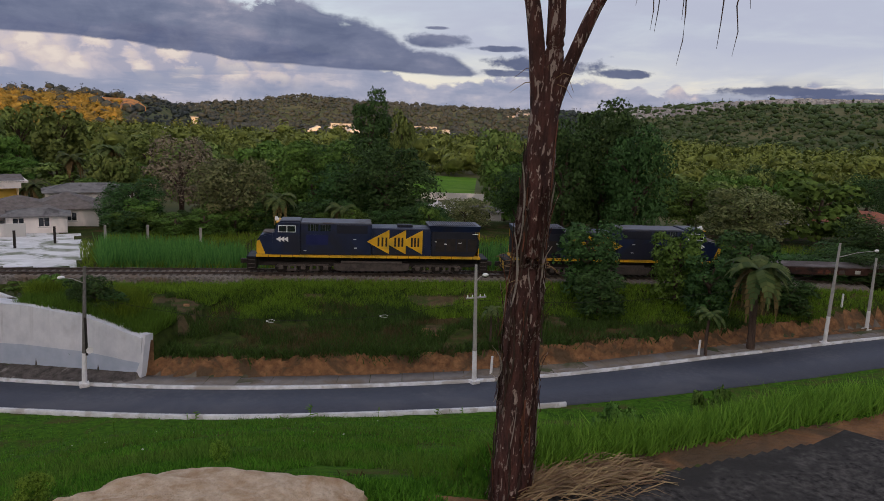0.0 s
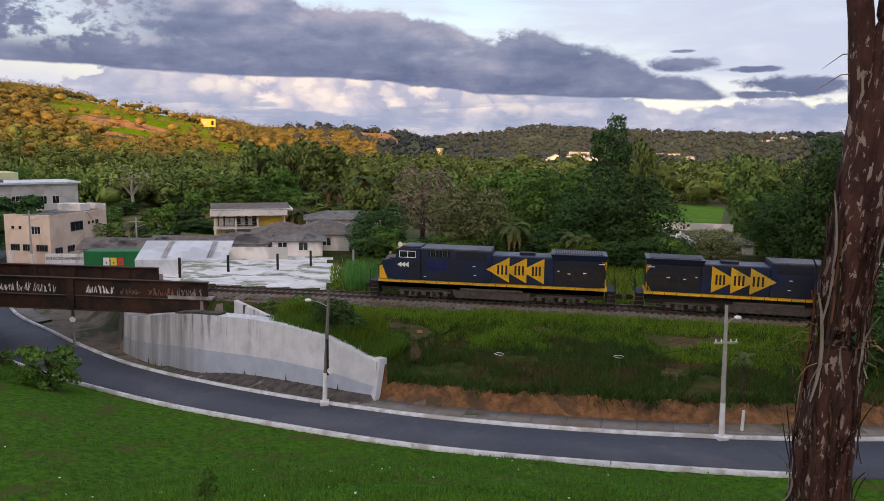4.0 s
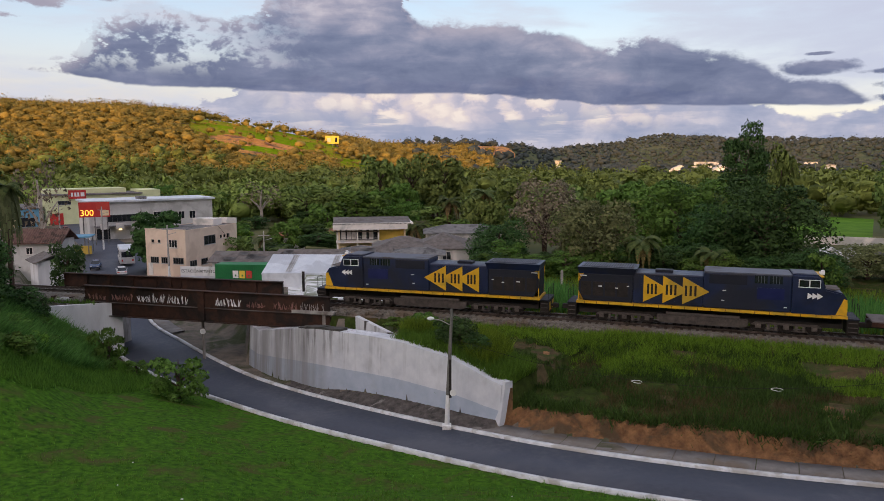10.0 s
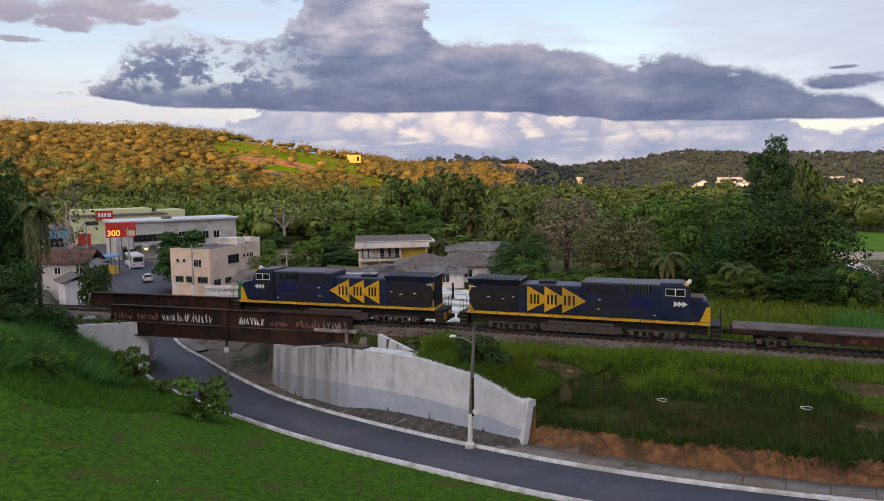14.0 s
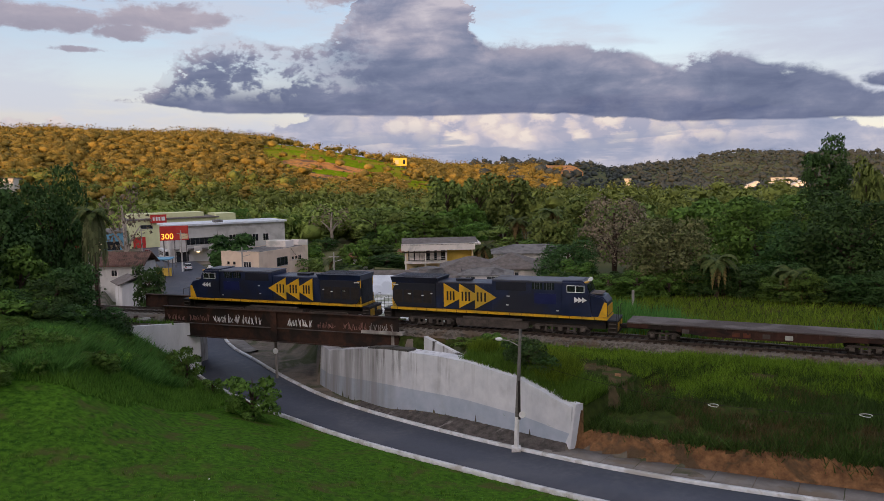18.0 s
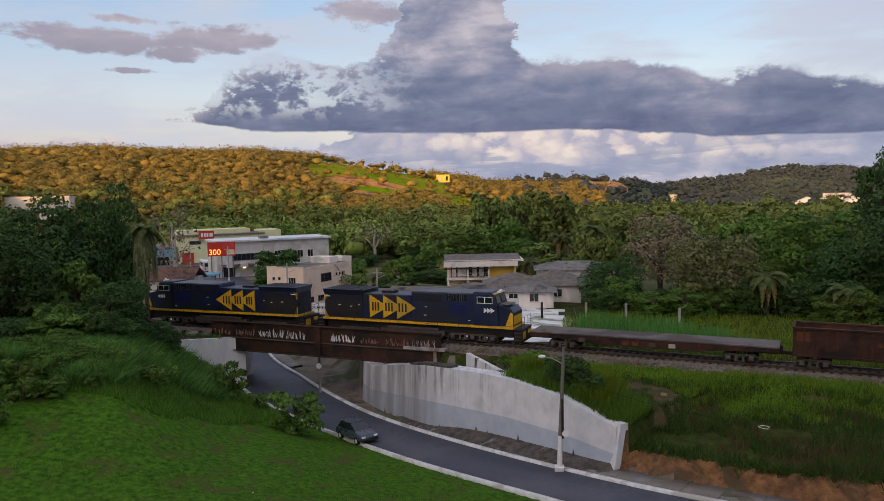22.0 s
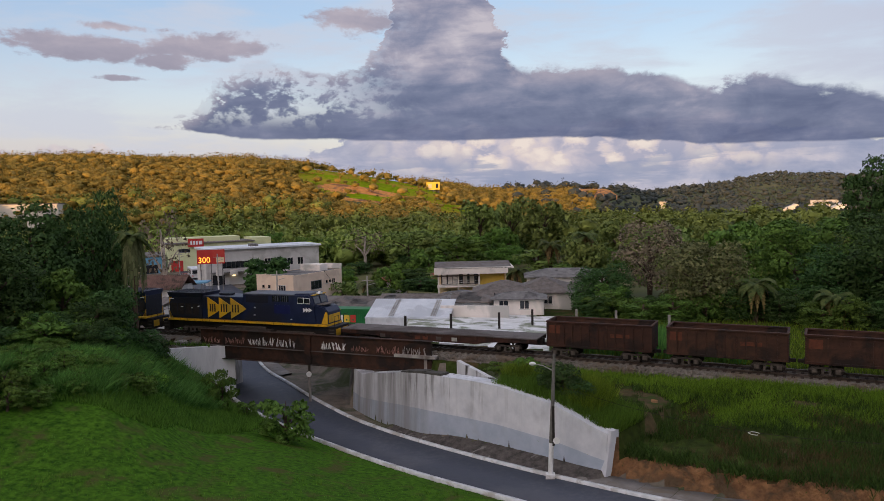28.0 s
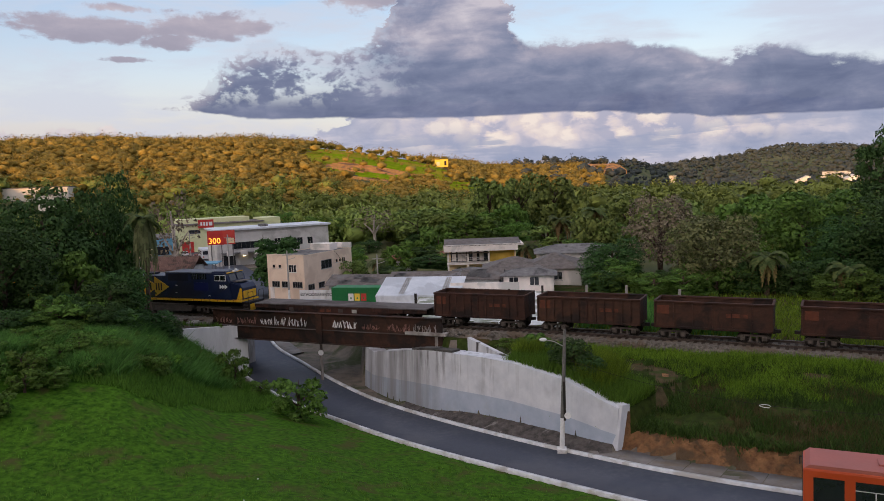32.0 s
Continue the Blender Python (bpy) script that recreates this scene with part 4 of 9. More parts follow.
# ---- bridge ----
def scribble(parent, rng, x0, x1, z0, z1, y, mat_, w=0.032, label="sprayed graffiti stroke"):
    """Loose spray-paint strokes that spell nothing, each one bent line."""
    x = x0
    while x < x1 - 0.15:
        h = (z1 - z0) * rng.uniform(0.6, 1.0)
        n = rng.randint(5, 8)
        z = z0 if rng.random() < 0.5 else z0 + h
        pts = []
        for k in range(n):
            pts.append((x + rng.uniform(-0.05, 0.36), y, z + rng.uniform(-0.08, 0.08)))
            z = z0 + (h if z < z0 + h / 2 else 0) * rng.uniform(0.6, 1.0)
        bm = bmesh.new()
        tube(bm, pts, [w] * n, 4)
        part("graffiti", bm, mat_, parent, label)
        x += rng.uniform(0.34, 0.5)


def build_girder(name, s0, s1, off, z0, z1, front, label):
    m0, m1 = track_pose(s0, off).translation, track_pose(s1, off).translation
    d = m1 - m0
    L = d.length
    g = thing(name, pose(m0.x, m0.y, 0, 0, 0, math.degrees(math.atan2(d.y, d.x))), label, "girder")
    boxpart("web", "rust_steel", g, 0, L, -0.03, 0.03, z0, z1)
    boxpart("top_flange", "rust_steel", g, -0.05, L + 0.05, -0.26, 0.26, z1, z1 + 0.07)
    boxpart("bottom_flange", "rust_steel", g, -0.05, L + 0.05, -0.26, 0.26, z0 - 0.07, z0)
    boxpart("rib", "wagon_grey", g, 0, L, -0.20, -0.03, z0 + (z1 - z0) * 0.44, z0 + (z1 - z0) * 0.44 + 0.07, label="pale weathered ledge strip")
    for k in range(0, 19):
        x = L * k / 18
        w = 0.16
        if k in (9,):
            boxpart("splice_plate", "rust_steel", g, x - 0.35, x + 0.35, -0.22, 0.22, z0 + 0.01, z1 - 0.01)
        else:
            boxpart("stiffener", "rust_steel", g, x - 0.015, x + 0.015, -w, w, z0 + 0.01, z1 - 0.01) if k % 2 == 0 and front is False else None
    if front:
        rng = random.Random(4)
        zt = z0 + (z1 - z0) * 0.52
        for a, b, mat_, hh in ((0.4, 2.7, "graffiti_red", 0.9), (3.2, 5.6, "graffiti_red", 0.85), (6.2, 8.9, "decal_white", 0.95), (9.1, 12.0, "decal_white", 0.95),
                               (18.4, 20.4, "graffiti_red", 0.8), (21.2, 23.6, "graffiti_red", 0.8), (24.0, 26.3, "spray_grey", 0.9)):
            scribble(g, rng, a, b, zt + 0.08, zt + hh, -0.035, mat_)
        scribble(g, rng, 15.0, 17.6, zt + 0.1, zt + 0.95, -0.035, "decal_white", 0.05, "bold white sprayed stroke")
    return g


surf("graffiti_red", (0.26, 0.13, 0.11), (0.38, 0.22, 0.19), 2.0, 0.8, 0.0)
surf("spray_grey", (0.30, 0.28, 0.27), (0.45, 0.43, 0.42), 2.0, 0.8, 0.0)
build_girder("bridge_girder", -37.0, -9.9, -2.75, -2.0, 0.93, True, "rusty riveted plate girder of the railway bridge with graffiti")
build_girder("bridge_girder", -44.0, -17.7, 2.75, -1.8, 1.1, False, "rusty plate girder at the bridge's far side")


def build_bridge_deck():
    m0, m1 = track_pose(-42, 0).translation, track_pose(-11, 0).translation
    d = m1 - m0
    L = d.length
    g = thing("bridge_deck", pose(m0.x, m0.y, 0, 0, 0, math.degrees(math.atan2(d.y, d.x))), "open steel floor of cross beams between the bridge girders", "bridge deck")
    for k in range(0, 14):
        x = 1.0 + k * (L - 2) / 13
        boxpart("cross_beam", "rust_steel", g, x - 0.12, x + 0.12, -2.7, 2.7, -1.0, -0.36)
    for y in (-0.84, 0.84):
        boxpart("stringer", "rust_steel", g, 0, L, y - 0.11, y + 0.11, -0.8, -0.345)


build_bridge_deck()




def wall_paint(name, c1, c2, runs):
    """Whitewash with dark runs from the wall's top, more of them towards the bridge."""
    m = bpy.data.materials.new(name)
    m.use_nodes = True
    m.node_tree.nodes.clear()
    t = Tree(m.node_tree)
    pos = t.add("ShaderNodeTexCoord").outputs["Object"]
    at_ = t.add("ShaderNodeSeparateXYZ", {0: pos}).outputs
    long_ = t.add("ShaderNodeMapping", {"Vector": pos, "Scale": (1, 1, 0.05)}).outputs[0]
    col = t.ramp(t.noise(pos, 0.8, 7, 0.62), [(0.32, c1), (0.68, c2)])
    col = t.mix(t.span(t.noise(pos, 0.45, 5, 0.6), 0.52, 0.70, 0, 0.35), col, (0.42, 0.42, 0.44))
    left = t.math("MULTIPLY", t.span(at_[0], -1.0, -11.0, 0.12, 1.0), t.span(t.noise(pos, 0.30, 3), 0.38, 0.58, 0.2, 1.0))
    run = t.math("MULTIPLY", t.span(t.noise(long_, 2.3, 5, 0.65), 0.50, 0.63), t.math("MULTIPLY", left, t.span(at_[2], -3.9, -0.6)))
    grime = t.math("MULTIPLY", t.span(at_[0], -8.0, -12.5), t.span(t.noise(long_, 0.8, 5, 0.6), 0.36, 0.60, 0.25, 0.85))
    col = t.mix(grime, col, (0.25, 0.245, 0.245))
    col = t.mix(t.math("MULTIPLY", run, runs), col, (0.085, 0.078, 0.075))
    rough = t.add("ShaderNodeBump", {"Height": t.noise(pos, 5.0, 6, 0.6), "Strength": 0.25, "Distance": 0.02})
    d = t.add("ShaderNodeBsdfPrincipled", {"Base Color": col, "Roughness": 0.88, "Specular IOR Level": 0.2, "Normal": rough.outputs[0]})
    t.t.links.new(d.outputs[0], t.add("ShaderNodeOutputMaterial").inputs[0])
    MATS[name] = m


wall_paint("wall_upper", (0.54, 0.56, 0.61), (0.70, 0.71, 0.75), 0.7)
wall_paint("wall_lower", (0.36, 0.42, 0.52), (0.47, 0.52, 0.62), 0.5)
surf("whitewash_drip", (0.46, 0.47, 0.49), (0.68, 0.69, 0.71), 1.1, 0.85, 0.1, c3=(0.075, 0.068, 0.064), big=1.2, stretch=(1, 1, 0.14), cut=(0.54, 0.68))


def build_walls():
    # retaining wall from the wing's end to the bridge
    P = spline(WALL, 8)
    acc = np.concatenate([[0], np.cumsum(np.hypot(*np.diff(P[:, :2], axis=0).T))])
    w = tagged(new("retaining_wall"), "stained whitewashed concrete retaining wall", "wall", kind="structure")
    rng = random.Random(2)
    bm = bmesh.new()
    n = len(P)
    th = 1.3
    e = np.gradient(P, axis=0)
    nn = np.stack([e[:, 1], -e[:, 0]], -1) / np.hypot(e[:, 0], e[:, 1])[:, None]      # towards the hill
    mid = 0.46
    rows = []
    for i in range(n):
        zt = float(wall_top(acc[i])) + rng.uniform(-0.03, 0.03)
        zb = float(road_near(np.array([P[i, 0]]), np.array([P[i, 1]]))[2][0]) - 0.4
        f, b = P[i, :2], P[i, :2] + nn[i] * th
        lean = nn[i] * 0.25
        rows.append([bm.verts.new((*f, zb)), bm.verts.new((*(f + lean * mid), zb + (zt - zb) * mid)), bm.verts.new((*(f + lean), zt)), bm.verts.new((*(b + lean), zt)), bm.verts.new((*b, zb))])
    for a, b in zip(rows, rows[1:]):
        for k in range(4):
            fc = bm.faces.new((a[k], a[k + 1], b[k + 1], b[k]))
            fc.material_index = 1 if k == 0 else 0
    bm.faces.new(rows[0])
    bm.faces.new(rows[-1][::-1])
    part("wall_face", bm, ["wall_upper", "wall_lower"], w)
    # dark soil and litter along the top by the bridge
    for i in range(n - 1):
        if 15.0 < acc[i] < 20.5:
            bm = bmesh.new()
            lean = nn[i] * 0.25
            a, b = P[i, :2] + lean + nn[i] * 0.06, P[i + 1, :2] + nn[i + 1] * 0.31
            za, zb2 = float(wall_top(acc[i])), float(wall_top(acc[i + 1]))
            h = 0.10 + 0.10 * rng.random()
            q = [(*a, za - 0.1), (*b, zb2 - 0.1), (*(b + nn[i + 1] * 0.9), zb2 - 0.1), (*(a + nn[i] * 0.9), za - 0.1)]
            lo = [bm.verts.new(p) for p in q]
            hi = [bm.verts.new((p[0], p[1], p[2] + 0.1 + h)) for p in q]
            bm.faces.new(hi)
            for k in range(4):
                bm.faces.new((lo[k], lo[(k + 1) % 4], hi[(k + 1) % 4], hi[k]))
            part("soil_edge", bm, "stain", w, "dark soil washed over the wall top")
    # end post of the wing, leaning outwards to its top
    bm = bmesh.new()
    zb, zt = -4.2, -1.0
    x, y = WALL[0]
    prism(bm, [(-0.1, zb), (0.34, zb), (0.95, zt), (0.45, zt)], -0.3, 0.3)
    bmesh.ops.transform(bm, matrix=pose(x - 0.1, y + 0.1, 0, 0, 0, 35), verts=bm.verts)
    part("wall_end", bm, "wall_upper", w)
    # abutments
    for s, a0, a1, lab in ((-12.0, -2.6, 3.6, "right"), (-38.4, -3.4, 3.4, "left")):
        m = track_pose(s)
        sg = 1 if s > -20 else -1
        ab = thing("abutment", m, "massive weathered concrete bridge abutment", "abutment", kind="structure")
        bm = bmesh.new()
        box(bm, -1.4, 1.9, a0, a1, -6.8, -2.15, 0.04)
        part("block", bm, "concrete", ab)
        boxpart("bearing_shelf", "concrete", ab, 0.9 * sg - 0.7, 0.9 * sg + 0.7, a0 - 0.2, a1, -2.149, -0.45)
        boxpart("coping", "concrete", ab, -1.7, 2.6, a0 - 0.5, a0 + 0.2, -0.62, -0.36) if sg > 0 else None
    # white wings: one before the left abutment, one behind the retaining wall
    for (x0, y0), (x1, y1), z0, z1 in (((-38.6, 69.8), (-32.4, 73.0), -0.55, -0.75), ((-7.2, 60.2), (-2.4, 55.9), 0.55, -0.75)):
        L = math.hypot(x1 - x0, y1 - y0)
        wg = thing("wing_wall", pose(x0, y0, 0, 0, 0, math.degrees(math.atan2(y1 - y0, x1 - x0))), "stained whitewashed wing wall beside the bridge", "wall", kind="structure")
        bm = bmesh.new()
        prism(bm, [(0, -6.6), (L, -6.6), (L, z1), (0, z0)], 0, 0.4)
        part("wall_face", bm, "whitewash_drip" if x0 > -20 else "whitewash", wg)
    m = track_pose(-23.9, -2.2)
    pier = thing("bridge_pier", Matrix.Translation((m.translation.x, m.translation.y, 0)), "slender concrete support under the girder with a round sign", "pier")
    bm = bmesh.new()
    rod(bm, (0, 0, -6.4), (0, 0, -2.07), 0.14, 0.14, 14)
    part("column", bm, "concrete", pier)
    bm = bmesh.new()
    rod(bm, (0, -0.14, -3.2), (0, -0.18, -3.2), 0.28, 0.28, 18)
    part("sign_disc", bm, "decal_white", pier)


build_walls()


# ---- train ----
def wheelset(parent, x, r=0.5):
    w = new("wheelset", None)
    w.parent = parent
    w.matrix_basis = Matrix.Translation((x, 0, r))
    for y in (-0.8, 0.8):
        bm = bmesh.new()
        rod(bm, (0, y - 0.065, 0), (0, y + 0.065, 0), r, r, 20)
        rod(bm, (0, y - 0.16 if y < 0 else y + 0.16, 0), (0, y, 0), 0.14, 0.14, 10)
        part("wheel", bm, "under_black", w)
    bm = bmesh.new()
    rod(bm, (0, -0.8, 0), (0, 0.8, 0), 0.09, 0.09, 8)
    part("axle", bm, "under_black", w)
    return w


def bogie(parent, x, axles, r):
    """A side frame with arched ends, axle boxes, springs and wheels, each side its own meshes."""
    half = (axles[-1] - axles[0]) / 2 + 0.5
    cx = x + (axles[0] + axles[-1]) / 2
    for y in (-1.05, 1.05):
        s = -1 if y < 0 else 1
        bm = bmesh.new()
        out = [(-half, r + 0.05), (-half + 0.3, r + 0.30), (half - 0.3, r + 0.30), (half, r + 0.05), (half - 0.35, r + 0.02), (half - 0.6, r + 0.13), (-half + 0.6, r + 0.13), (-half + 0.35, r + 0.02)]
        prism(bm, [(cx + a, b) for a, b in out], y - 0.07, y + 0.07)
        part("bogie_frame", bm, "under_metal", parent)
        for a in axles:
            bm = bmesh.new()
            box(bm, x + a - 0.19, x + a + 0.19, *sorted((y - 0.05 * s, y + 0.16 * s)), r - 0.19, r + 0.17, 0.04)
            rod(bm, (x + a, y, r), (x + a, y + 0.22 * s, r), 0.12, 0.12, 10)
            part("axle_box", bm, "axle_grey", parent)
        for k in range(len(axles) - 1):
            mx = x + (axles[k] + axles[k + 1]) / 2
            for q in (-0.25, 0.25):
                bm = bmesh.new()
                rod(bm, (mx + q, y + 0.04 * s, r - 0.24), (mx + q, y + 0.04 * s, r + 0.13), 0.1, 0.1, 8)
                part("spring", bm, "axle_grey", parent)
            boxpart("spring_plank", "under_metal", parent, mx - 0.42, mx + 0.42, *sorted((y - 0.06 * s, y + 0.14 * s)), r - 0.32, r - 0.24)
    for a in axles:
        boxpart("axle", "under_black", parent, x + a - 0.09, x + a + 0.09, -0.75, 0.75, r - 0.09, r + 0.09)
        for y in (-0.8, 0.8):
            bm = bmesh.new()
            rod(bm, (x + a, y - 0.065, r), (x + a, y + 0.065, r), r, r, 20)
            part("wheel", bm, "under_black", parent)


surf("axle_grey", (0.060, 0.050, 0.045), (0.15, 0.125, 0.11), 3.0, 0.7, 0.2)
surf("under_metal", (0.040, 0.033, 0.030), (0.10, 0.082, 0.072), 2.5, 0.7, 0.2)


def handrail(parent, pts, mat_="under_black", r=0.022):
    bm = bmesh.new()
    for a, b in zip(pts, pts[1:]):
        rod(bm, a, b, r, r, 6)
    return part("handrail", bm, mat_, parent)


def arrow_logo(parent, y, x0, x1, z0, z1, mat_, bars=None):
    """Three overlapping arrowheads in a row that point to the cab; y is the side plane."""
    w = (x1 - x0) * (0.4 if bars else 0.38)
    step = (x1 - x0 - w) / 2
    s = -1 if y < 0 else 1
    zm = (z0 + z1) / 2
    for k in range(3):
        a = x0 + k * step
        b = a + w
        bm = bmesh.new()
        yy = y + s * (0.014 - 0.004 * k)
        vs = [(a, zm), (b, z0), (b, z1)]
        pts = [bm.verts.new((px, yy, pz)) for px, pz in vs] + [bm.verts.new((px, y - s * (0.11 if bars else 0.002), pz)) for px, pz in vs]
        bm.faces.new(pts[:3])
        bm.faces.new(pts[3:][::-1])
        for i in range(3):
            bm.faces.new((pts[i], pts[(i + 1) % 3], pts[3 + (i + 1) % 3], pts[3 + i]))
        part("arrowhead", bm, mat_, parent, "painted arrowhead emblem")
        if bars:
            # dark upright bars stand for the lettering
            for q in range(3):
                bm = bmesh.new()
                cx = b - 0.98 + q * (0.36 - 0.03 * k)
                box(bm, cx - 0.085, cx + 0.085, *sorted((y + s * 0.016, y + s * 0.024)), zm - 0.42, zm + 0.42)
                part("emblem_bar", bm, bars, parent, "black emblem bar")


def build_loco(m):
    g = thing("diesel_locomotive", m, "dark blue diesel locomotive with yellow sill stripe and arrow emblem", "locomotive", "locomotives of the train")
    L = 19.7
    # frame and sill
    boxpart("sill", "yellow", g, 0, L, -1.5, 1.5, 1.53, 1.74, label="chipped yellow sill stripe")
    boxpart("underframe", "loco_dark", g, 0.3, L - 0.3, -0.95, 0.95, 1.0, 1.528)
    for k in range(1, 20):
        for y in (-1.503, 1.498):
            boxpart("stripe_gap", "loco_dark", g, k * 1.0 - 0.02, k * 1.0 + 0.02, y, y + 0.005, 1.53, 1.74)
    # nose and cab
    bm = bmesh.new()
    prism(bm, [(0.05, 1.76), (0.05, 3.0), (0.35, 3.45), (1.45, 3.72), (1.45, 1.76)], -1.30, 1.30)
    bmesh.ops.bevel(bm, geom=[e for e in bm.edges if abs(e.verts[0].co.y - e.verts[1].co.y) < 0.01 and e.verts[0].co.z > 1.8], offset=0.1, segments=2, affect="EDGES")
    part("nose", bm, "loco_blue", g)
    for y in (-1.31, 1.30):
        bm = bmesh.new()
        prism(bm, [(0.06, 1.78), (0.06, 2.95), (0.28, 3.05), (0.75, 1.78)], y, y + 0.012)
        part("nose_chevron", bm, "yellow", g, "yellow chevron on the nose corner")
    boxpart("nose_band", "yellow", g, 0.0, 0.05, -1.1, 1.1, 1.9, 2.7, label="yellow warning panel on the nose")
    boxpart("nose_roof", "roof_brown", g, 0.5, 1.4, -0.9, 0.9, 3.66, 3.73, label="dusty brown nose top")
    bm = bmesh.new()
    prism(bm, [(1.25, 1.76), (1.45, 3.6), (1.75, 4.60), (2.0, 4.80), (3.6, 4.80), (3.6, 1.76)], -1.48, 1.48)
    es = [e for e in bm.edges if abs(e.verts[0].co.y - e.verts[1].co.y) < 0.01 and min(e.verts[0].co.z, e.verts[1].co.z) > 4.5]
    bmesh.ops.bevel(bm, geom=es, offset=0.16, segments=3, affect="EDGES")
    cab = part("cab", bm, "loco_blue", g)
    boxpart("cab_roof", "loco_grey", cab, 2.05, 3.55, -1.1, 1.1, 4.80, 4.84, label="grey weathered cab roof")
    for sgn in (-1, 1):
        for x0, x1 in ((1.86, 2.48), (2.56, 3.18)):
            y = 1.482 * sgn
            a, b = sorted((y, y + 0.02 * sgn))
            fr = boxpart("cab_window", "decal_white", cab, x0 - 0.05, x1 + 0.05, a, b, 3.80, 4.42, label="pale window frame")
            c, d = sorted((y + 0.021 * sgn, y + 0.03 * sgn))
            boxpart("pane", "glass_dark", fr, x0, x1, c, d, 3.86, 4.37)
        bm = bmesh.new()
        box(bm, 1.50, 1.53, *sorted((0.12 * sgn, 1.2 * sgn)), 3.8, 4.5)
        bmesh.ops.rotate(bm, cent=(1.5, 0, 4.1), matrix=Matrix.Rotation(radians(17), 3, "Y"), verts=bm.verts)
        fw = part("windscreen", bm, "glass_dark", cab)
        fw.location.x = 0.03
        boxpart("windscreen_visor", "yellow", cab, 1.60, 1.95, *sorted((0.1 * sgn, 1.3 * sgn)), 4.62, 4.70, label="yellow visor over the windscreen")
    bm = bmesh.new()
    rod(bm, (1.55, 0, 4.84), (1.55, 0, 5.0), 0.14, 0.12, 12)
    box(bm, 1.45, 1.75, -0.32, 0.32, 4.70, 4.86)
    part("headlight", bm, "decal_white", g)
    # hoods
    bm = bmesh.new()
    box(bm, 3.6, 9.6, -1.40, 1.40, 1.76, 4.62, 0.09)
    hood = part("engine_hood", bm, "loco_blue", g)
    boxpart("hood_roof", "loco_grey", hood, 3.65, 9.55, -1.46, 1.46, 4.625, 4.72, label="pale grey hood roof edge")
    for sgn in (-1, 1):
        y = 1.402 * sgn
        for x0 in (4.25, 5.25):
            a, b = sorted((y, y + 0.03 * sgn))
            gr = boxpart("intake_grille", "glass_dark", hood, x0, x0 + 0.85, a, b, 3.95, 4.55)
            for k in range(1, 4):
                c, d = sorted((y + 0.031 * sgn, y + 0.045 * sgn))
                boxpart("bar", "loco_grey", gr, x0 + k * 0.21 - 0.015, x0 + k * 0.21 + 0.015, c, d, 3.95, 4.55)
        a, b = sorted((y, y + 0.025 * sgn))
        boxpart("access_panel", "loco_dark", hood, 6.6, 9.2, a, b, 3.75, 4.50)
        boxpart("side_box", "panel_blue", hood, 4.1, 5.9, a, b, 2.7, 3.6)
    bm = bmesh.new()
    box(bm, 9.6, 15.1, -1.32, 1.32, 1.76, 4.30, 0.10)
    hood2 = part("engine_hood", bm, "loco_blue", g)
    boxpart("exhaust_hood", "loco_dark", hood2, 12.0, 13.4, -0.45, 0.45, 4.30, 4.50)
    for sgn in (-1, 1):
        for k in range(8):
            x0 = 9.8 + k * 0.66
            y = 1.322 * sgn
            a, b = sorted((y, y + 0.012 * sgn))
            boxpart("hood_door", "loco_blue", hood2, x0, x0 + 0.62, a, b, 1.95, 4.05)
    bm = bmesh.new()
    box(bm, 15.1, 19.55, -1.36, 1.36, 1.76, 4.05, 0.05)
    rad = part("radiator_hood", bm, "loco_dark", g)
    bm = bmesh.new()
    prism(bm, [(15.0, 4.05), (14.8, 4.62), (19.65, 4.62), (19.55, 4.05)], -1.36, 1.36)
    bm2 = [v for v in bm.verts if v.co.z > 4.5]
    for v in bm2:
        v.co.y *= 1.14
    part("radiator_wing", bm, "loco_blue", rad)
    boxpart("radiator_core", "loco_grey", rad, 15.1, 19.3, -1.2, 1.2, 4.62, 4.68, label="grey radiator grille on the roof")
    for k in range(20):
        boxpart("radiator_slat", "loco_dark", rad, 15.2 + k * 0.205, 15.28 + k * 0.205, -1.2, 1.2, 4.682, 4.70)
    for sgn in (-1, 1):
        y = 1.362 * sgn
        a, b = sorted((y, y + 0.02 * sgn))
        for x0 in (15.5, 16.5, 17.5, 18.5):
            boxpart("vent_panel", "under_black", rad, x0, x0 + 0.85, a, b, 2.2, 3.4)
    for sgn in (-1, 1):
        bm = bmesh.new()
        prism(bm, [(19.0, 4.3), (19.58, 4.3), (19.58, 3.3)], *sorted((1.33 * sgn, 1.36 * sgn)))
        part("rear_chevron", bm, "yellow", g, "yellow chevron at the rear corner")
        bm = bmesh.new()
        prism(bm, [(19.1, 1.78), (19.58, 1.78), (19.58, 2.6)], *sorted((1.33 * sgn, 1.36 * sgn)))
        part("rear_chevron", bm, "yellow", g, "yellow chevron at the rear corner")
    boxpart("rear_chevron", "loco_dark", g, 19.60, 19.615, -1.0, 1.0, 2.6, 2.95)
    boxpart("rear_chevron", "loco_dark", g, 19.60, 19.615, -1.0, 1.0, 3.35, 3.7)
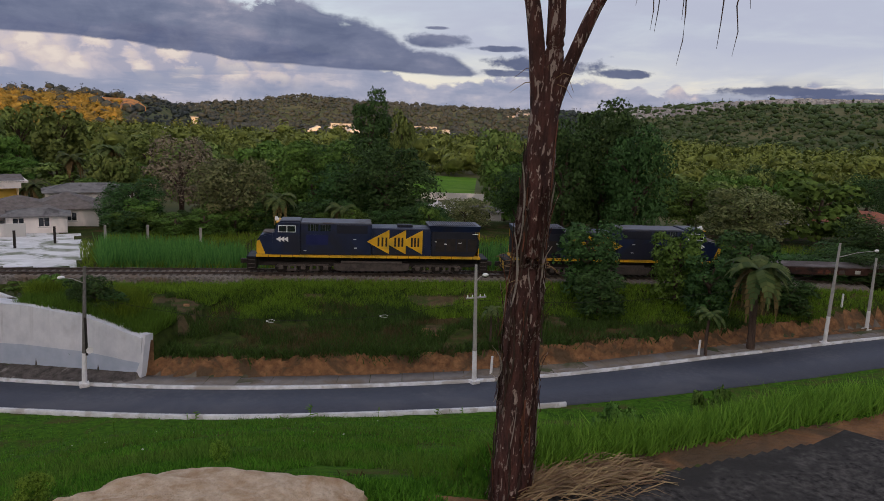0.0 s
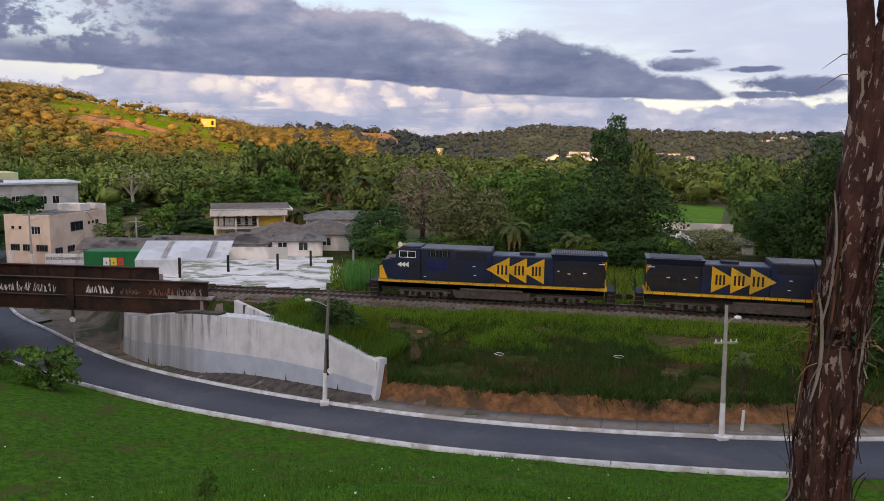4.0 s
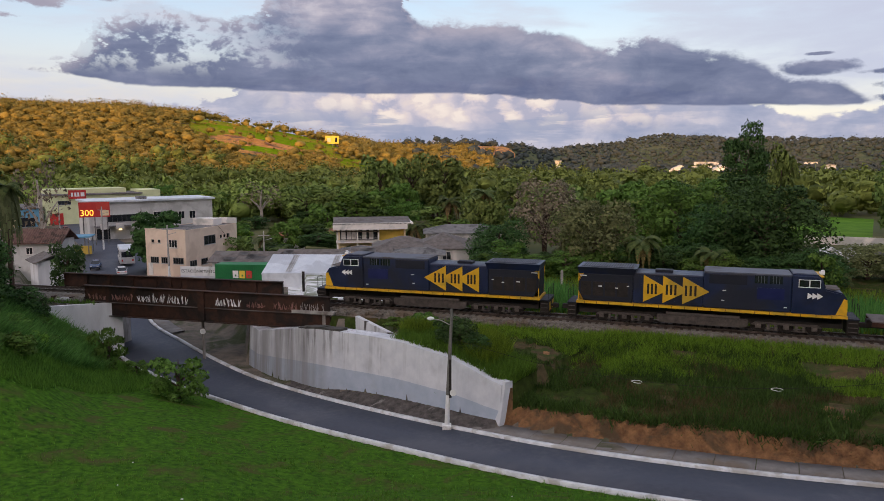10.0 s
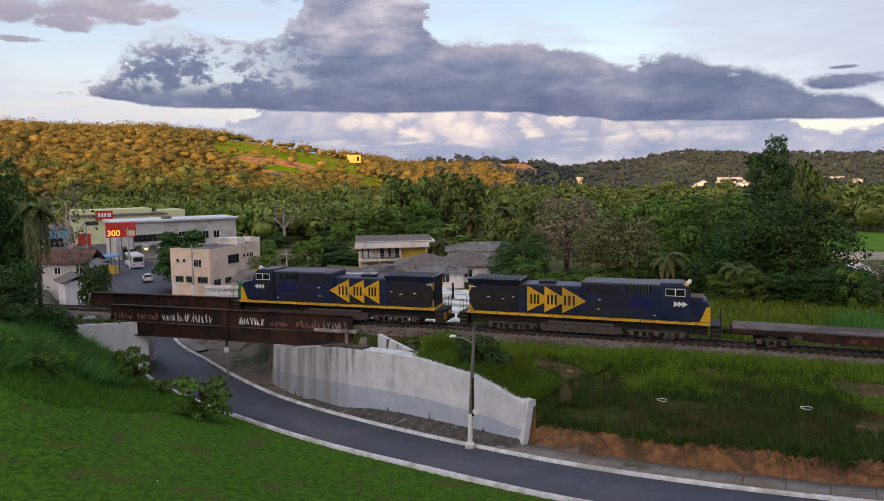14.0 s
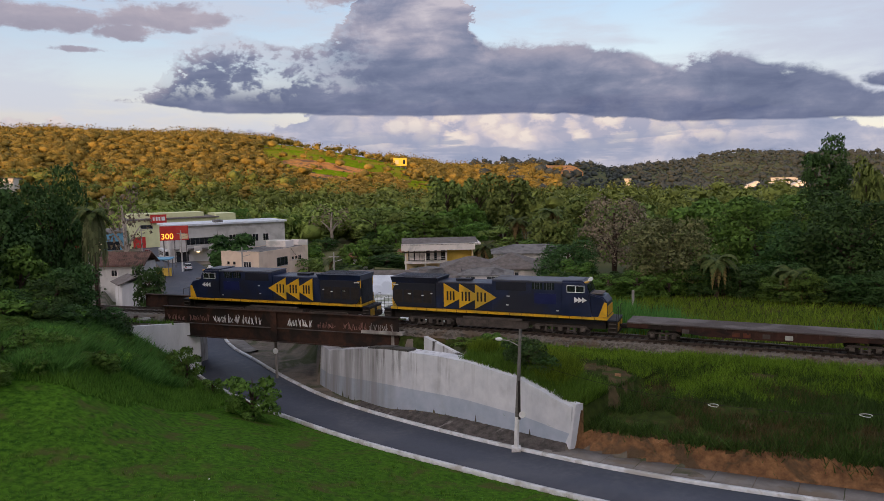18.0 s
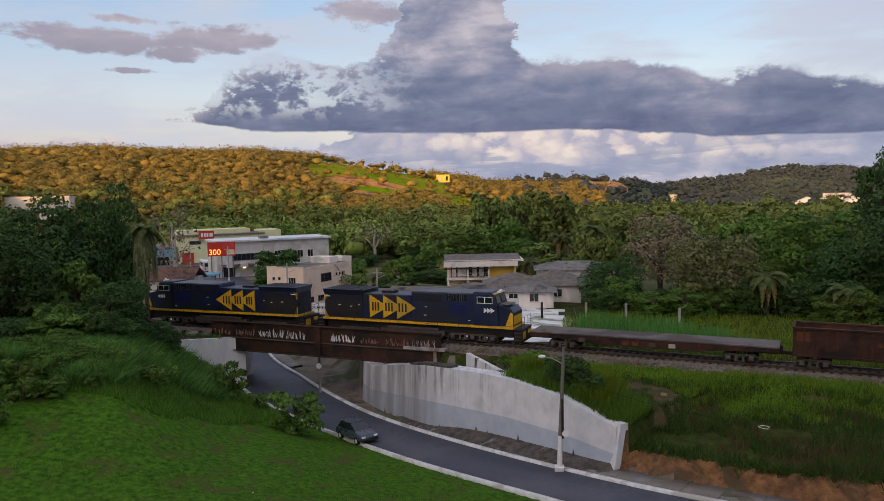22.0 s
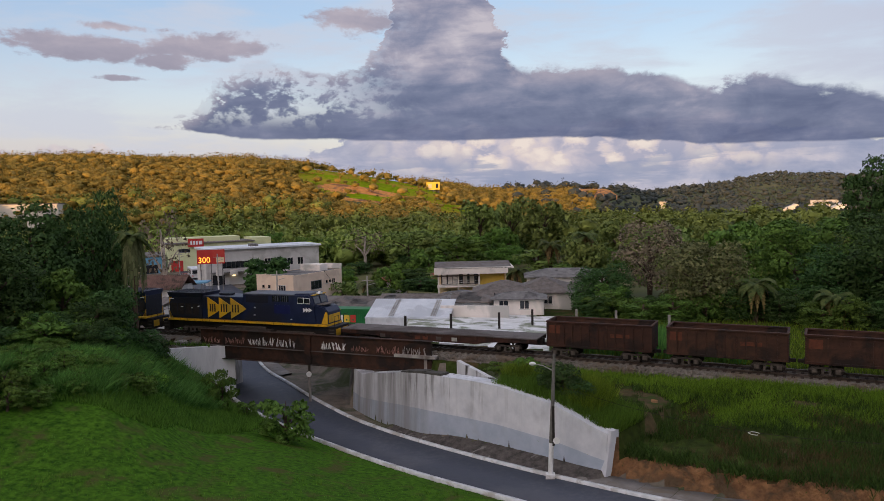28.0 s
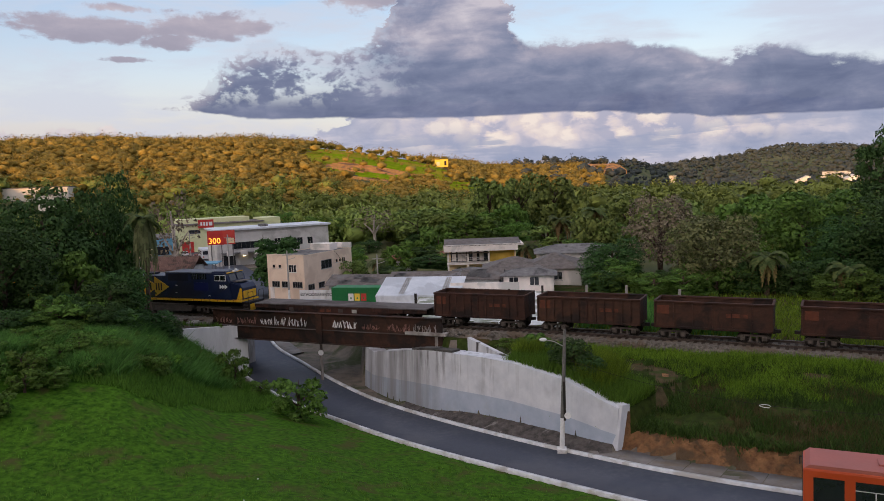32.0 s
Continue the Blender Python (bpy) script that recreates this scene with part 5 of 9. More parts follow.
    # emblem on both sides
    for sgn in (-1, 1):
        arrow_logo(g, 1.42 * sgn, 9.15, 14.25, 1.92, 4.16, "yellow", "under_black")
        arrow_logo(g, 1.485 * sgn, 1.62, 2.62, 2.92, 3.42, "decal_white")
        for x0, z0, w in ((8.0, 3.2, 0.25), (8.1, 2.4, 0.22), (15.4, 3.1, 0.18), (16.3, 2.9, 0.22), (17.6, 3.0, 0.3), (18.9, 3.85, 0.55), (3.9, 2.1, 0.2)):
            y = 1.424 * sgn
            a, b = sorted((y, y + 0.004 * sgn))
            boxpart("stencil", "decal_white", g, x0, x0 + w, a - 0.04, b - 0.0, z0, z0 + 0.07)
    # fuel tank and gear
    bm = bmesh.new()
    prism(bm, [(6.4, 0.95), (6.4, 0.55), (6.7, 0.32), (12.8, 0.32), (13.1, 0.55), (13.1, 0.95)], -1.38, 1.38)
    part("fuel_tank", bm, "under_metal", g)
    for sgn in (-1, 1):
        bm = bmesh.new()
        a, b = sorted((1.2 * sgn, 1.42 * sgn))
        rod(bm, (7.0, 1.25 * sgn, 1.05), (12.4, 1.25 * sgn, 1.05), 0.16, 0.16, 10)
        part("air_reservoir", bm, "under_metal", g)
    boxpart("underframe", "under_black", g, 0.2, L - 0.2, -0.95, 0.95, 0.66, 1.44)
    bogie(g, 1.5, (0.5, 2.35, 4.2), 0.53)
    bogie(g, 13.4, (0.5, 2.35, 4.2), 0.53)
    # ends: pilot, steps, coupler, rails
    for x0, x1, cx in ((-0.75, 0.0, -1.15), (L, L + 0.75, L + 1.15)):
        pl = boxpart("pilot", "under_black", g, x0, x1, -1.35, 1.35, 0.35, 1.45)
        boxpart("end_platform", "loco_dark", g, x0 - 0.02, x1 + 0.02, -1.45, 1.45, 1.452, 1.56)
        bm = bmesh.new()
        box(bm, min(cx, (x0 + x1) / 2), max(cx, (x0 + x1) / 2), -0.14, 0.14, 0.78, 1.0)
        box(bm, cx - 0.25, cx + 0.25, -0.2, 0.2, 0.7, 1.08, 0.04)
        part("coupler", bm, "under_black", g)
        for sgn in (-1, 1):
            xo = x0 + 0.05 if x0 < 0 else x1 - 0.05
            handrail(g, [(xo, 1.4 * sgn, 1.56), (xo, 1.4 * sgn, 2.6), (xo, 0.5 * sgn, 2.6), (xo, 0.5 * sgn, 1.56)])
            for z in (0.5, 0.85, 1.2):
                boxpart("step", "under_metal", g, x0 + 0.1, x1 - 0.1, *sorted((1.35 * sgn, 1.5 * sgn)), z, z + 0.05)
            stripes = boxpart("pilot_stripe", "yellow", g, *((x0 - 0.012, x0) if x0 < 0 else (x1, x1 + 0.012)), *sorted((0.3 * sgn, 1.2 * sgn)), 0.6, 1.3)
    return g


surf("decal_grey", (0.30, 0.31, 0.29), (0.42, 0.43, 0.40), 2.0, 0.8, 0.0)
surf("panel_blue", (0.010, 0.014, 0.075), (0.016, 0.022, 0.10), 1.0, 0.4, 0.02)


def build_flat(m):
    g = thing("flat_wagon", m, "long empty flat wagon with a grey deck and rusty side sill", "wagon")
    L = 20.3
    boxpart("deck", "wagon_grey", g, 0.0, L, -1.5, 1.5, 1.42, 1.52, label="bare grey deck")
    for sgn in (-1, 1):
        bm = bmesh.new()
        y0, y1 = sorted((1.35 * sgn, 1.45 * sgn))
        prism(bm, [(0, 1.418), (L, 1.418), (L, 1.1), (L - 4, 0.98), (L - 6, 0.72), (6, 0.72), (4, 0.98), (0, 1.1)], y0, y1)
        part("side_sill", bm, "wagon_rust", g)
        for k, (x0, mt) in enumerate(((8.2, "wagon_red"), (9.0, "wagon_red"), (10.4, "wagon_grey"), (12.0, "decal_grey"), (4.4, "wagon_grey"))):
            a, b = sorted((1.452 * sgn, 1.46 * sgn))
            boxpart("data_panel", mt, g, x0, x0 + 0.55, a, b, 0.85, 1.2)
        for k in range(12):
            a, b = sorted((1.452 * sgn, 1.52 * sgn))
            boxpart("stake_pocket", "wagon_rust", g, 0.9 + k * 1.68, 1.05 + k * 1.68, a, b, 1.1, 1.40)
    boxpart("centre_sill", "under_black", g, -0.2, L + 0.2, -0.3, 0.3, 0.75, 1.40)
    for x in (-0.45, L + 0.1):
        boxpart("coupler", "under_black", g, x, x + 0.4, -0.16, 0.16, 0.75, 1.0)
    bogie(g, 2.0, (0.0, 1.75), 0.45)
    bogie(g, L - 3.75, (0.0, 1.75), 0.45)
    return g


def build_gondola(m, ribs, label):
    g = thing("ore_gondola", m, label, "wagon", "ore gondolas of the train")
    L = 9.05
    for sgn in (-1, 1):
        y0, y1 = sorted((1.38 * sgn, 1.44 * sgn))
        boxpart("side_wall", "wagon_rust", g, 0, L, y0, y1, 1.12, 3.12)
        for k in range(ribs + 1):
            x = 0.06 + (L - 0.12) * k / ribs
            a, b = sorted((1.44 * sgn, 1.55 * sgn))
            boxpart("rib", "wagon_rust", g, x - 0.05, x + 0.05, a, b, 1.10, 3.0)
        a, b = sorted((1.30 * sgn, 1.56 * sgn))
        boxpart("top_rail", "wagon_rust", g, -0.02, L + 0.02, a, b, 3.10, 3.22)
        a, b = sorted((1.36 * sgn, 1.53 * sgn))
        boxpart("bottom_sill", "wagon_rust", g, 0, L, a, b, 0.98, 1.14)
        a, b = sorted((1.445 * sgn, 1.47 * sgn))
        boxpart("number_plate", "wagon_red", g, 0.25, 1.2, a, b, 2.15, 2.85, label="faded red panel")
        boxpart("data_panel", "wagon_red", g, 5.6, 7.2, a, b, 2.05, 2.35)
    for x in (0.0, L - 0.06):
        boxpart("end_wall", "wagon_rust", g, x, x + 0.06, -1.38, 1.38, 1.12, 3.12)
        boxpart("end_rail", "wagon_rust", g, x - 0.06, x + 0.12, -1.3, 1.3, 3.105, 3.215)
    boxpart("floor", "wagon_rust", g, 0.06, L - 0.06, -1.38, 1.38, 1.13, 1.2)
    boxpart("centre_sill", "under_black", g, -0.1, L + 0.1, -0.3, 0.3, 0.7, 1.12)
    for x in (-0.5, L + 0.1):
        boxpart("coupler", "under_black", g, x, x + 0.4, -0.16, 0.16, 0.75, 1.0)
    bogie(g, 0.65, (0.0, 1.6), 0.43)
    bogie(g, L - 2.25, (0.0, 1.6), 0.43)
    return g


TRAIN = []          # (thing, metres of its middle behind the train's zero, half length, turned)
_l = build_loco(Matrix())
for _o in _l.children_recursive:
    for _v in _o.data.vertices if _o.data else ():
        if _v.co.x < 9:
            _v.co.x = 9 - (9 - _v.co.x) * 1.08      # long cab end
TRAIN.append((_l, -7.45 + 9.85, 9.85, False))
TRAIN.append((copy_thing(_l, Matrix()), 15.4 + 9.85, 9.85, True))
TRAIN.append((build_flat(Matrix()), 37.5 + 10.15, 10.15, False))
_ga = build_gondola(Matrix(), 12, "dark rusty ribbed ore gondola, empty")
TRAIN.append((_ga, 58.75 + 4.52, 4.52, False))
TRAIN.append((copy_thing(_ga, Matrix()), 69.0 + 4.5, 4.5, False))
_gb = build_gondola(Matrix(), 6, "reddish rusty smooth-panelled ore gondola, empty")
TRAIN.append((_gb, 79.2 + 4.52, 4.52, False))
for _k in range(3):
    TRAIN.append((copy_thing(_gb, Matrix()), 90.2 + 4.52 + _k * 11.0, 4.52, False))
TRAVEL = [(0, 24.3), (1, 21.9), (2, 19.45), (3, 16.8), (4, 14.2), (4.5, 12.6), (5.5, 9.55), (6.5, 6.9), (7.3, 4.8), (8, 2.84), (9, 0.0), (10, -2.86), (11, -5.75),
          (12, -8.65), (13, -11.6), (14, -14.55), (15.2, -18.1), (16.5, -22.05), (18, -26.7), (20, -32.8), (22, -39.1), (24, -45.4), (25.5, -50.0),
          (26.5, -53.2), (27.5, -56.4), (29, -60.9), (30, -63.9), (31, -67.0), (32, -70.0)]


def train_rows(mid, half, turned):
    rows = []
    for t, s in TRAVEL:
        m = track_pose(s + mid)
        rows.append((t, m @ (pose(half, 0, 0, 0, 0, 180) if turned else pose(-half, 0, 0))))
    return rows


# ---- plants ----
def leaf_quads(rs, centres, normals_up, size, n_per, spread, loose=0.5, tri=0):
    """Small folded leaf sprays round each centre. Returns vertices and quads."""
    c = np.repeat(centres, n_per, axis=0)
    sp = np.repeat(spread, n_per)
    d = rs.normal(size=c.shape)
    d /= np.linalg.norm(d, axis=1)[:, None]
    c = c + d * (sp * rs.uniform(0.35, 1.0, len(c)) ** 0.6)[:, None]
    nrm = d * 0.8 + rs.normal(size=c.shape) * loose + np.array([0, 0, normals_up])
    nrm /= np.linalg.norm(nrm, axis=1)[:, None]
    a = np.cross(nrm, rs.normal(size=c.shape))
    a /= np.linalg.norm(a, axis=1)[:, None] + 1e-9
    b = np.cross(nrm, a)
    s = (np.repeat(size, n_per) * rs.uniform(0.6, 1.35, len(c)))[:, None]
    V = np.stack([c - a * s, c - b * s * 0.55 + nrm * s * 0.12, c + a * s, c + b * s * 0.55 + nrm * s * 0.12], 1).reshape(-1, 3)
    F = np.arange(len(V)).reshape(-1, 4)
    soft_n = d + np.array([0, 0, 0.45]) + nrm * 0.35
    soft_n /= np.linalg.norm(soft_n, axis=1)[:, None]
    if tri:
        V = V.reshape(-1, 4, 3)
        V[:, 0] -= (V[:, 2] - V[:, 0]) * 0.12
        return V[:, [0, 1, 3]].reshape(-1, 3) if tri == 2 else np.stack([V[:, 0], V[:, 1] * 1.25 - c * 0.25, V[:, 2] * 0.8 + V[:, 3] * 0.45 - c * 0.25], 1).reshape(-1, 3), np.arange(len(V) * 3).reshape(-1, 3), np.repeat(soft_n, 3, axis=0)
    return V, F, np.repeat(soft_n, 4, axis=0)


def crown_mesh(name, seed, w, h, mat_, clusters=60, n_per=42, leaf=0.30, flat=0.0, low=0.25):
    """A crown w wide and h high about the origin's column, from z = 0 up: rounded boughs, each a shell of leaves, with dark gaps between."""
    rs = np.random.RandomState(seed)
    K = max(11, clusters // 5)
    th = np.arange(K) * 2.39996 + rs.uniform(-0.4, 0.4, K)
    zz = low + (0.86 - low) * np.clip((np.arange(K) + 0.5) / K + rs.uniform(-0.06, 0.06, K), 0, 1)
    prof = np.sqrt(np.clip(1 - ((zz - 0.45) / 0.62) ** 2, 0.04, 1))
    rr = prof * (w / 2) * rs.uniform(0.46, 0.76, K)
    c = np.stack([np.cos(th) * rr, np.sin(th) * rr, zz * h * rs.uniform(0.90, 1.06, K)], -1)
    R = w * rs.uniform(0.13, 0.23, K) * (0.75 + 0.35 * prof)
    m = n_per * clusters // K
    d = rs.normal(size=(K * m, 3))
    d /= np.linalg.norm(d, axis=1)[:, None]
    d[:, 2] = np.where(d[:, 2] < -0.35, -d[:, 2], d[:, 2])
    C, RR = np.repeat(c, m, axis=0), np.repeat(R, m)
    ph = np.repeat(rs.uniform(0, 6.28, K), m)
    knob = 1 + 0.16 * np.sin(d[:, 0] * 5.1 + ph) * np.cos(d[:, 1] * 4.6 + 2 * ph) + 0.10 * np.sin(d[:, 2] * 9 + ph)
    P = C + d * (RR * knob * rs.uniform(0.72, 1.06, len(d)))[:, None] * np.array([1, 1, (1 - 0.75 * flat) * min(1.0, h / w * 0.9)])
    nrm = d * 0.9 + rs.normal(size=d.shape) * 0.55
    nrm /= np.linalg.norm(nrm, axis=1)[:, None]
    a = np.cross(nrm, rs.normal(size=d.shape))
    a /= np.linalg.norm(a, axis=1)[:, None] + 1e-9
    b = np.cross(nrm, a)
    s = (leaf * rs.uniform(0.7, 1.45, len(d)))[:, None]
    V = np.stack([P - a * s * 1.1, P + a * s * 0.5 - b * s * 0.8, P + a * s * 0.6 + b * s * 0.75], 1).reshape(-1, 3)
    N = d * 0.85 + nrm * 0.35 + np.array([0, 0, 0.12])
    N /= np.linalg.norm(N, axis=1)[:, None]
    return mesh_np(name, V, np.arange(len(V)).reshape(-1, 3), mat_, np.repeat(N, 3, axis=0))


def trunk_mesh(seed, h, r, spread, mat_="bark", limbs=5):
    rng = random.Random(seed)
    bm = bmesh.new()
    pts = [(0, 0, -0.6), (0.05, 0, h * 0.3), (rng.uniform(-0.2, 0.2), rng.uniform(-0.2, 0.2), h * 0.6), (rng.uniform(-0.4, 0.4), rng.uniform(-0.4, 0.4), h)]
    tube(bm, pts, [r * 1.25, r, r * 0.75, r * 0.35], 8)
    for k in range(limbs):
        a = k * 6.283 / limbs + rng.uniform(-0.4, 0.4)
        z0 = h * rng.uniform(0.35, 0.7)
        tube(bm, [(0, 0, z0), (math.cos(a) * spread * 0.4, math.sin(a) * spread * 0.4, z0 + h * 0.18), (math.cos(a) * spread, math.sin(a) * spread, z0 + h * 0.34)], [r * 0.5, r * 0.35, r * 0.12], 6)
    return finish("trunk", bm, mat_)


TREE_KINDS = {}


def tree_kind(key, seed, w, h, mat_, label, **kw):
    bark = kw.pop("bark", "bark")
    TREE_KINDS[key] = (crown_mesh("crown", seed, w, h, mat_, **kw), trunk_mesh(seed, h * 0.78, 0.028 * h + 0.05, w * 0.32, bark), w, h, label)


tree_kind("brown", 1, 11, 15, "leaf_brown", "sparse grey-brown tree with thin foliage", clusters=85, n_per=60, leaf=0.18)
tree_kind("round", 2, 12, 12, "leaf_grey", "broad round grey-green tree", clusters=110, n_per=84, leaf=0.20, low=0.12)
tree_kind("big", 3, 16, 15, "leaf_mid", "large spreading green tree with layered boughs", clusters=120, n_per=90, leaf=0.24, flat=0.35, low=0.15)
tree_kind("dark", 4, 14, 16, "leaf_dark", "tall dense dark green tree", clusters=130, n_per=90, leaf=0.22, low=0.1)
tree_kind("tall", 5, 13, 24, "leaf_dark", "very tall old tree rising over the woods", clusters=110, n_per=70, leaf=0.30, low=0.3)
tree_kind("light", 6, 11, 15, "leaf_far", "slender light green tree with an open crown", clusters=60, n_per=44, leaf=0.40, low=0.2)
tree_kind("wood", 7, 12, 11, "leaf_mid", "rounded green valley tree", clusters=60, n_per=46, leaf=0.42, low=0.1)
tree_kind("wood_b", 8, 13, 12, "leaf_far", "olive green valley tree", clusters=60, n_per=46, leaf=0.42, low=0.1)
tree_kind("bright", 9, 5, 5, "leaf_bright", "fresh light green bushy tree", clusters=70, n_per=40, leaf=0.16, low=0.05)
tree_kind("shrub", 10, 3.2, 2.6, "leaf_mid", "dense rounded green shrub", clusters=46, n_per=40, leaf=0.11, low=0.05)
tree_kind("slope", 11, 6.5, 8.5, "leaf_mid", "dense green tree on the slope", clusters=110, n_per=46, leaf=0.17, low=0.05)
tree_kind("slope_dark", 12, 6.5, 9, "leaf_dark", "dense dark green tree on the slope", clusters=120, n_per=46, leaf=0.17, low=0.05)
tree_kind("dead", 13, 8, 11, "leaf_brown", "bare pale tree with thin twigs", clusters=26, n_per=16, leaf=0.2, bark="bark_pale", low=0.4)
tree_kind("tier", 14, 7, 9, "leaf_dark", "dark conifer-like tree with flat tiers", clusters=150, n_per=44, leaf=0.26, flat=0.6, low=0.15)
_rt = random.Random(77)


def plant(key, az, d, top, width, group="", z=None, label=""):
    crown, trunk, w, h, lab = TREE_KINDS[key]
    p = polar(az, d)
    base = gz(p.x, p.y) if z is None else z
    sz = max(top - base, 1.0) / h
    sx = width / w
    t = thing("shrub" if key in ("shrub",) else "tree", pose(p.x, p.y, base, 0, 0, _rt.uniform(0, 360)), label or lab, "bush" if key in ("shrub",) else "tree", group)
    c = new("crown", crown)
    c.parent, c.scale = t, (sx, sx, sz)
    k = new("trunk", trunk)
    k.parent, k.scale = t, (min(sx, 1.4), min(sx, 1.4), sz)
    return t


def frond_mesh(name, n, length, droop, mat_, seed, rise=0.8, width=0.5):
    """A palm's crown: arched ribs with paired leaflets."""
    rs = random.Random(seed)
    V, F = [], []
    for k in range(n):
        a = k * 6.283 / n + rs.uniform(-0.25, 0.25)
        up = rs.uniform(0.2, 1.0) * rise
        L = length * rs.uniform(0.8, 1.1)
        d = Vector((math.cos(a), math.sin(a), 0))
        side = Vector((-d.y, d.x, 0))
        prev = None
        for i in range(13):
            t = i / 12
            p = d * (L * (t - 0.25 * t * t * droop)) + Vector((0, 0, L * (up * t - droop * t * t)))
            if prev is not None:
                for s in (-1, 1):
                    wl = width * math.sin(math.pi * min(0.12 + t * 0.9, 1)) + 0.06
                    q0 = len(V)
                    V += [prev, p, p + side * s * wl + Vector((0, 0, -0.35 * wl)) + d * wl * 0.5, prev + side * s * wl * 0.9 + Vector((0, 0, -0.3 * wl)) + d * wl * 0.3]
                    F.append((q0, q0 + 1, q0 + 2, q0 + 3))
            prev = p + (p - prev) * 0.12 if prev is not None else p
    return mesh_np(name, np.array([tuple(v) for v in V]), np.array(F), mat_)


PALM = (frond_mesh("fronds", 16, 3.0, 0.85, "palm_leaf", 1), frond_mesh("dry_fronds", 9, 2.4, 1.5, "palm_dry", 2, 0.25, 0.35), frond_mesh("hanging_fronds", 26, 2.5, 1.75, "palm_grey", 5, 0.35, 0.30))


def palm(az, d, top, width, dry=True, label="tall palm with drooping fronds", hang=None):
    p = polar(az, d)
    base = gz(p.x, p.y)
    h = max(top - base - 0.25 * width, 0.8)
    t = thing("palm_tree", pose(p.x, p.y, base, 0, 0, _rt.uniform(0, 360)), label, "palm")
    bm = bmesh.new()
    r = 0.04 * width
    tube(bm, [(0, 0, -0.5), (0.1, 0, h * 0.5), (0, 0.05, h)], [r * 1.2, r, r * 0.9], 9)
    part("trunk", bm, "bark", t)
    s = width / 6.0
    for me, ok in ((PALM[0], True), (PALM[1], dry and not hang), (PALM[2], hang)):
        if ok:
            f = new(me.name, me)
            f.parent, f.location, f.scale = t, (0, 0.05, h - 0.05), (s, s, s * (1.2 if me is PALM[0] else hang or 1.0))
    return t


def build_trees():
    for key, az, d, top, wd in (
            ("brown", 8.1, 115, 11.0, 11.5), ("round", 12.1, 104, 8.0, 12.5), ("big", 18.2, 125, 10.6, 18.5), ("dark", 24.2, 108, 10.7, 15.0), ("tall", 22.5, 190, 21.4, 11.8),
            ("light", 24.9, 184, 17.0, 7.5), ("dark", 4.6, 108, 4.2, 9.5), ("light", -4.8, 240, 14.6, 15.0), ("light", -2.4, 262, 15.4, 13.0), ("light", 0.1, 250, 15.0, 18.0),
            ("wood", -6.6, 190, 4.8, 20.0), ("wood_b", -10.4, 232, 5.2, 19.0), ("dead", -13.8, 230, 7.0, 15.0), ("tier", -21.3, 138, 4.9, 9.5), ("slope_dark", -27.3, 112, 2.6, 5.0), ("dark", 21.0, 112, 6.5, 12.0),
            ("dark", -33.4, 84, 15.2, 8.0), ("dark", -37.0, 80, 14.2, 11.0), ("dark", -39.8, 70, 11.8, 8.5), ("dark", -32.4, 86, 11.0, 5.0), ("wood", -35.4, 72, 8.4, 5.6), ("dark", -41.5, 76, 12.4, 8.0),
            ("dead", -28.7, 150, 14.5, 10.0), ("wood", -33.2, 74, 6.0, 4.6),
            ("dark", 41.4, 112.7, 17.4, 15.0), ("dark", 38.5, 106.9, 14.6, 12.0), ("dark", 44.1, 105.2, 13.9, 11.0), ("slope_dark", 42.0, 60.9, 6.1, 6.2), ("slope_dark", 43.3, 57.2, 2.4, 4.8), 
            ("slope", 48.9, 63.5, 5.8, 5.0), ("slope_dark", 51.6, 61.7, 3.9, 5.2), ("dark", 57.9, 80.9, 1.6, 9.0), ("dark", 61.8, 82.9, 2.5, 9.0), ("dark", 59.5, 88.5, 2.2, 9.0), ("dark", 64.8, 86.8, 2.5, 10), ("slope_dark", 57.1, 67.5, 1.7, 4.5),
            ("slope_dark", 53.8, 67.5, 5.6, 6.0), ("round", 52.2, 119.7, 5.9, 14.5), ("wood", 56.8, 124.6, 8.0, 15.0), ("dark", 61.3, 96.2, 4.9, 10.0), ("big", 47.9, 133.8, 5.5, 15.0),
            ("wood", 33.5, 150, 5.6, 11.0), ("wood_b", 32.3, 230, 12.4, 15.0), ("dark", 35.5, 118, 7.0, 12.0), ("wood", 36.1, 122.0, 8.6, 13.0), ("round", 30.6, 112, 2.2, 9.0), ("wood_b", 9.5, 150, 8.0, 15.0),
            ("wood", 2.0, 135, 1.6, 11.0), ("light", 6.0, 190, 8.8, 14.0), ("wood", 14.8, 150, 8.0, 16.0), ("dark", 27.6, 100, 2.2, 7.5), ("wood", -11.8, 150, 1.2, 8.0), ("tier", -9.9, 150, 0.6, 7.0), ("wood", -8.9, 172, 2.6, 10.0)):
        plant(key, az, d, top, wd)
    for az, d, top, wd in ((-25.0, 67, -0.6, 3.2), (-20.3, 57.5, -1.0, 4.4), (-23.2, 66, -3.2, 2.0)):
        plant("shrub", az, d, top, wd, "roadside shrubs")
    rng = random.Random(12)
    # dense growth over the slope beside the bridge
    n = 0
    while n < 40:
        az, d = rng.uniform(-43, -30.5), rng.uniform(46, 63)
        if d < 44 + (az + 43) * 0.75:
            continue
        p = polar(az, d)
        b = gz(p.x, p.y)
        plant(rng.choice(("shrub", "slope", "shrub")), az, d, b + rng.uniform(0.8, 1.6), rng.uniform(1.2, 2.2), "slope bushes", b)
        n += 1
    n = 0
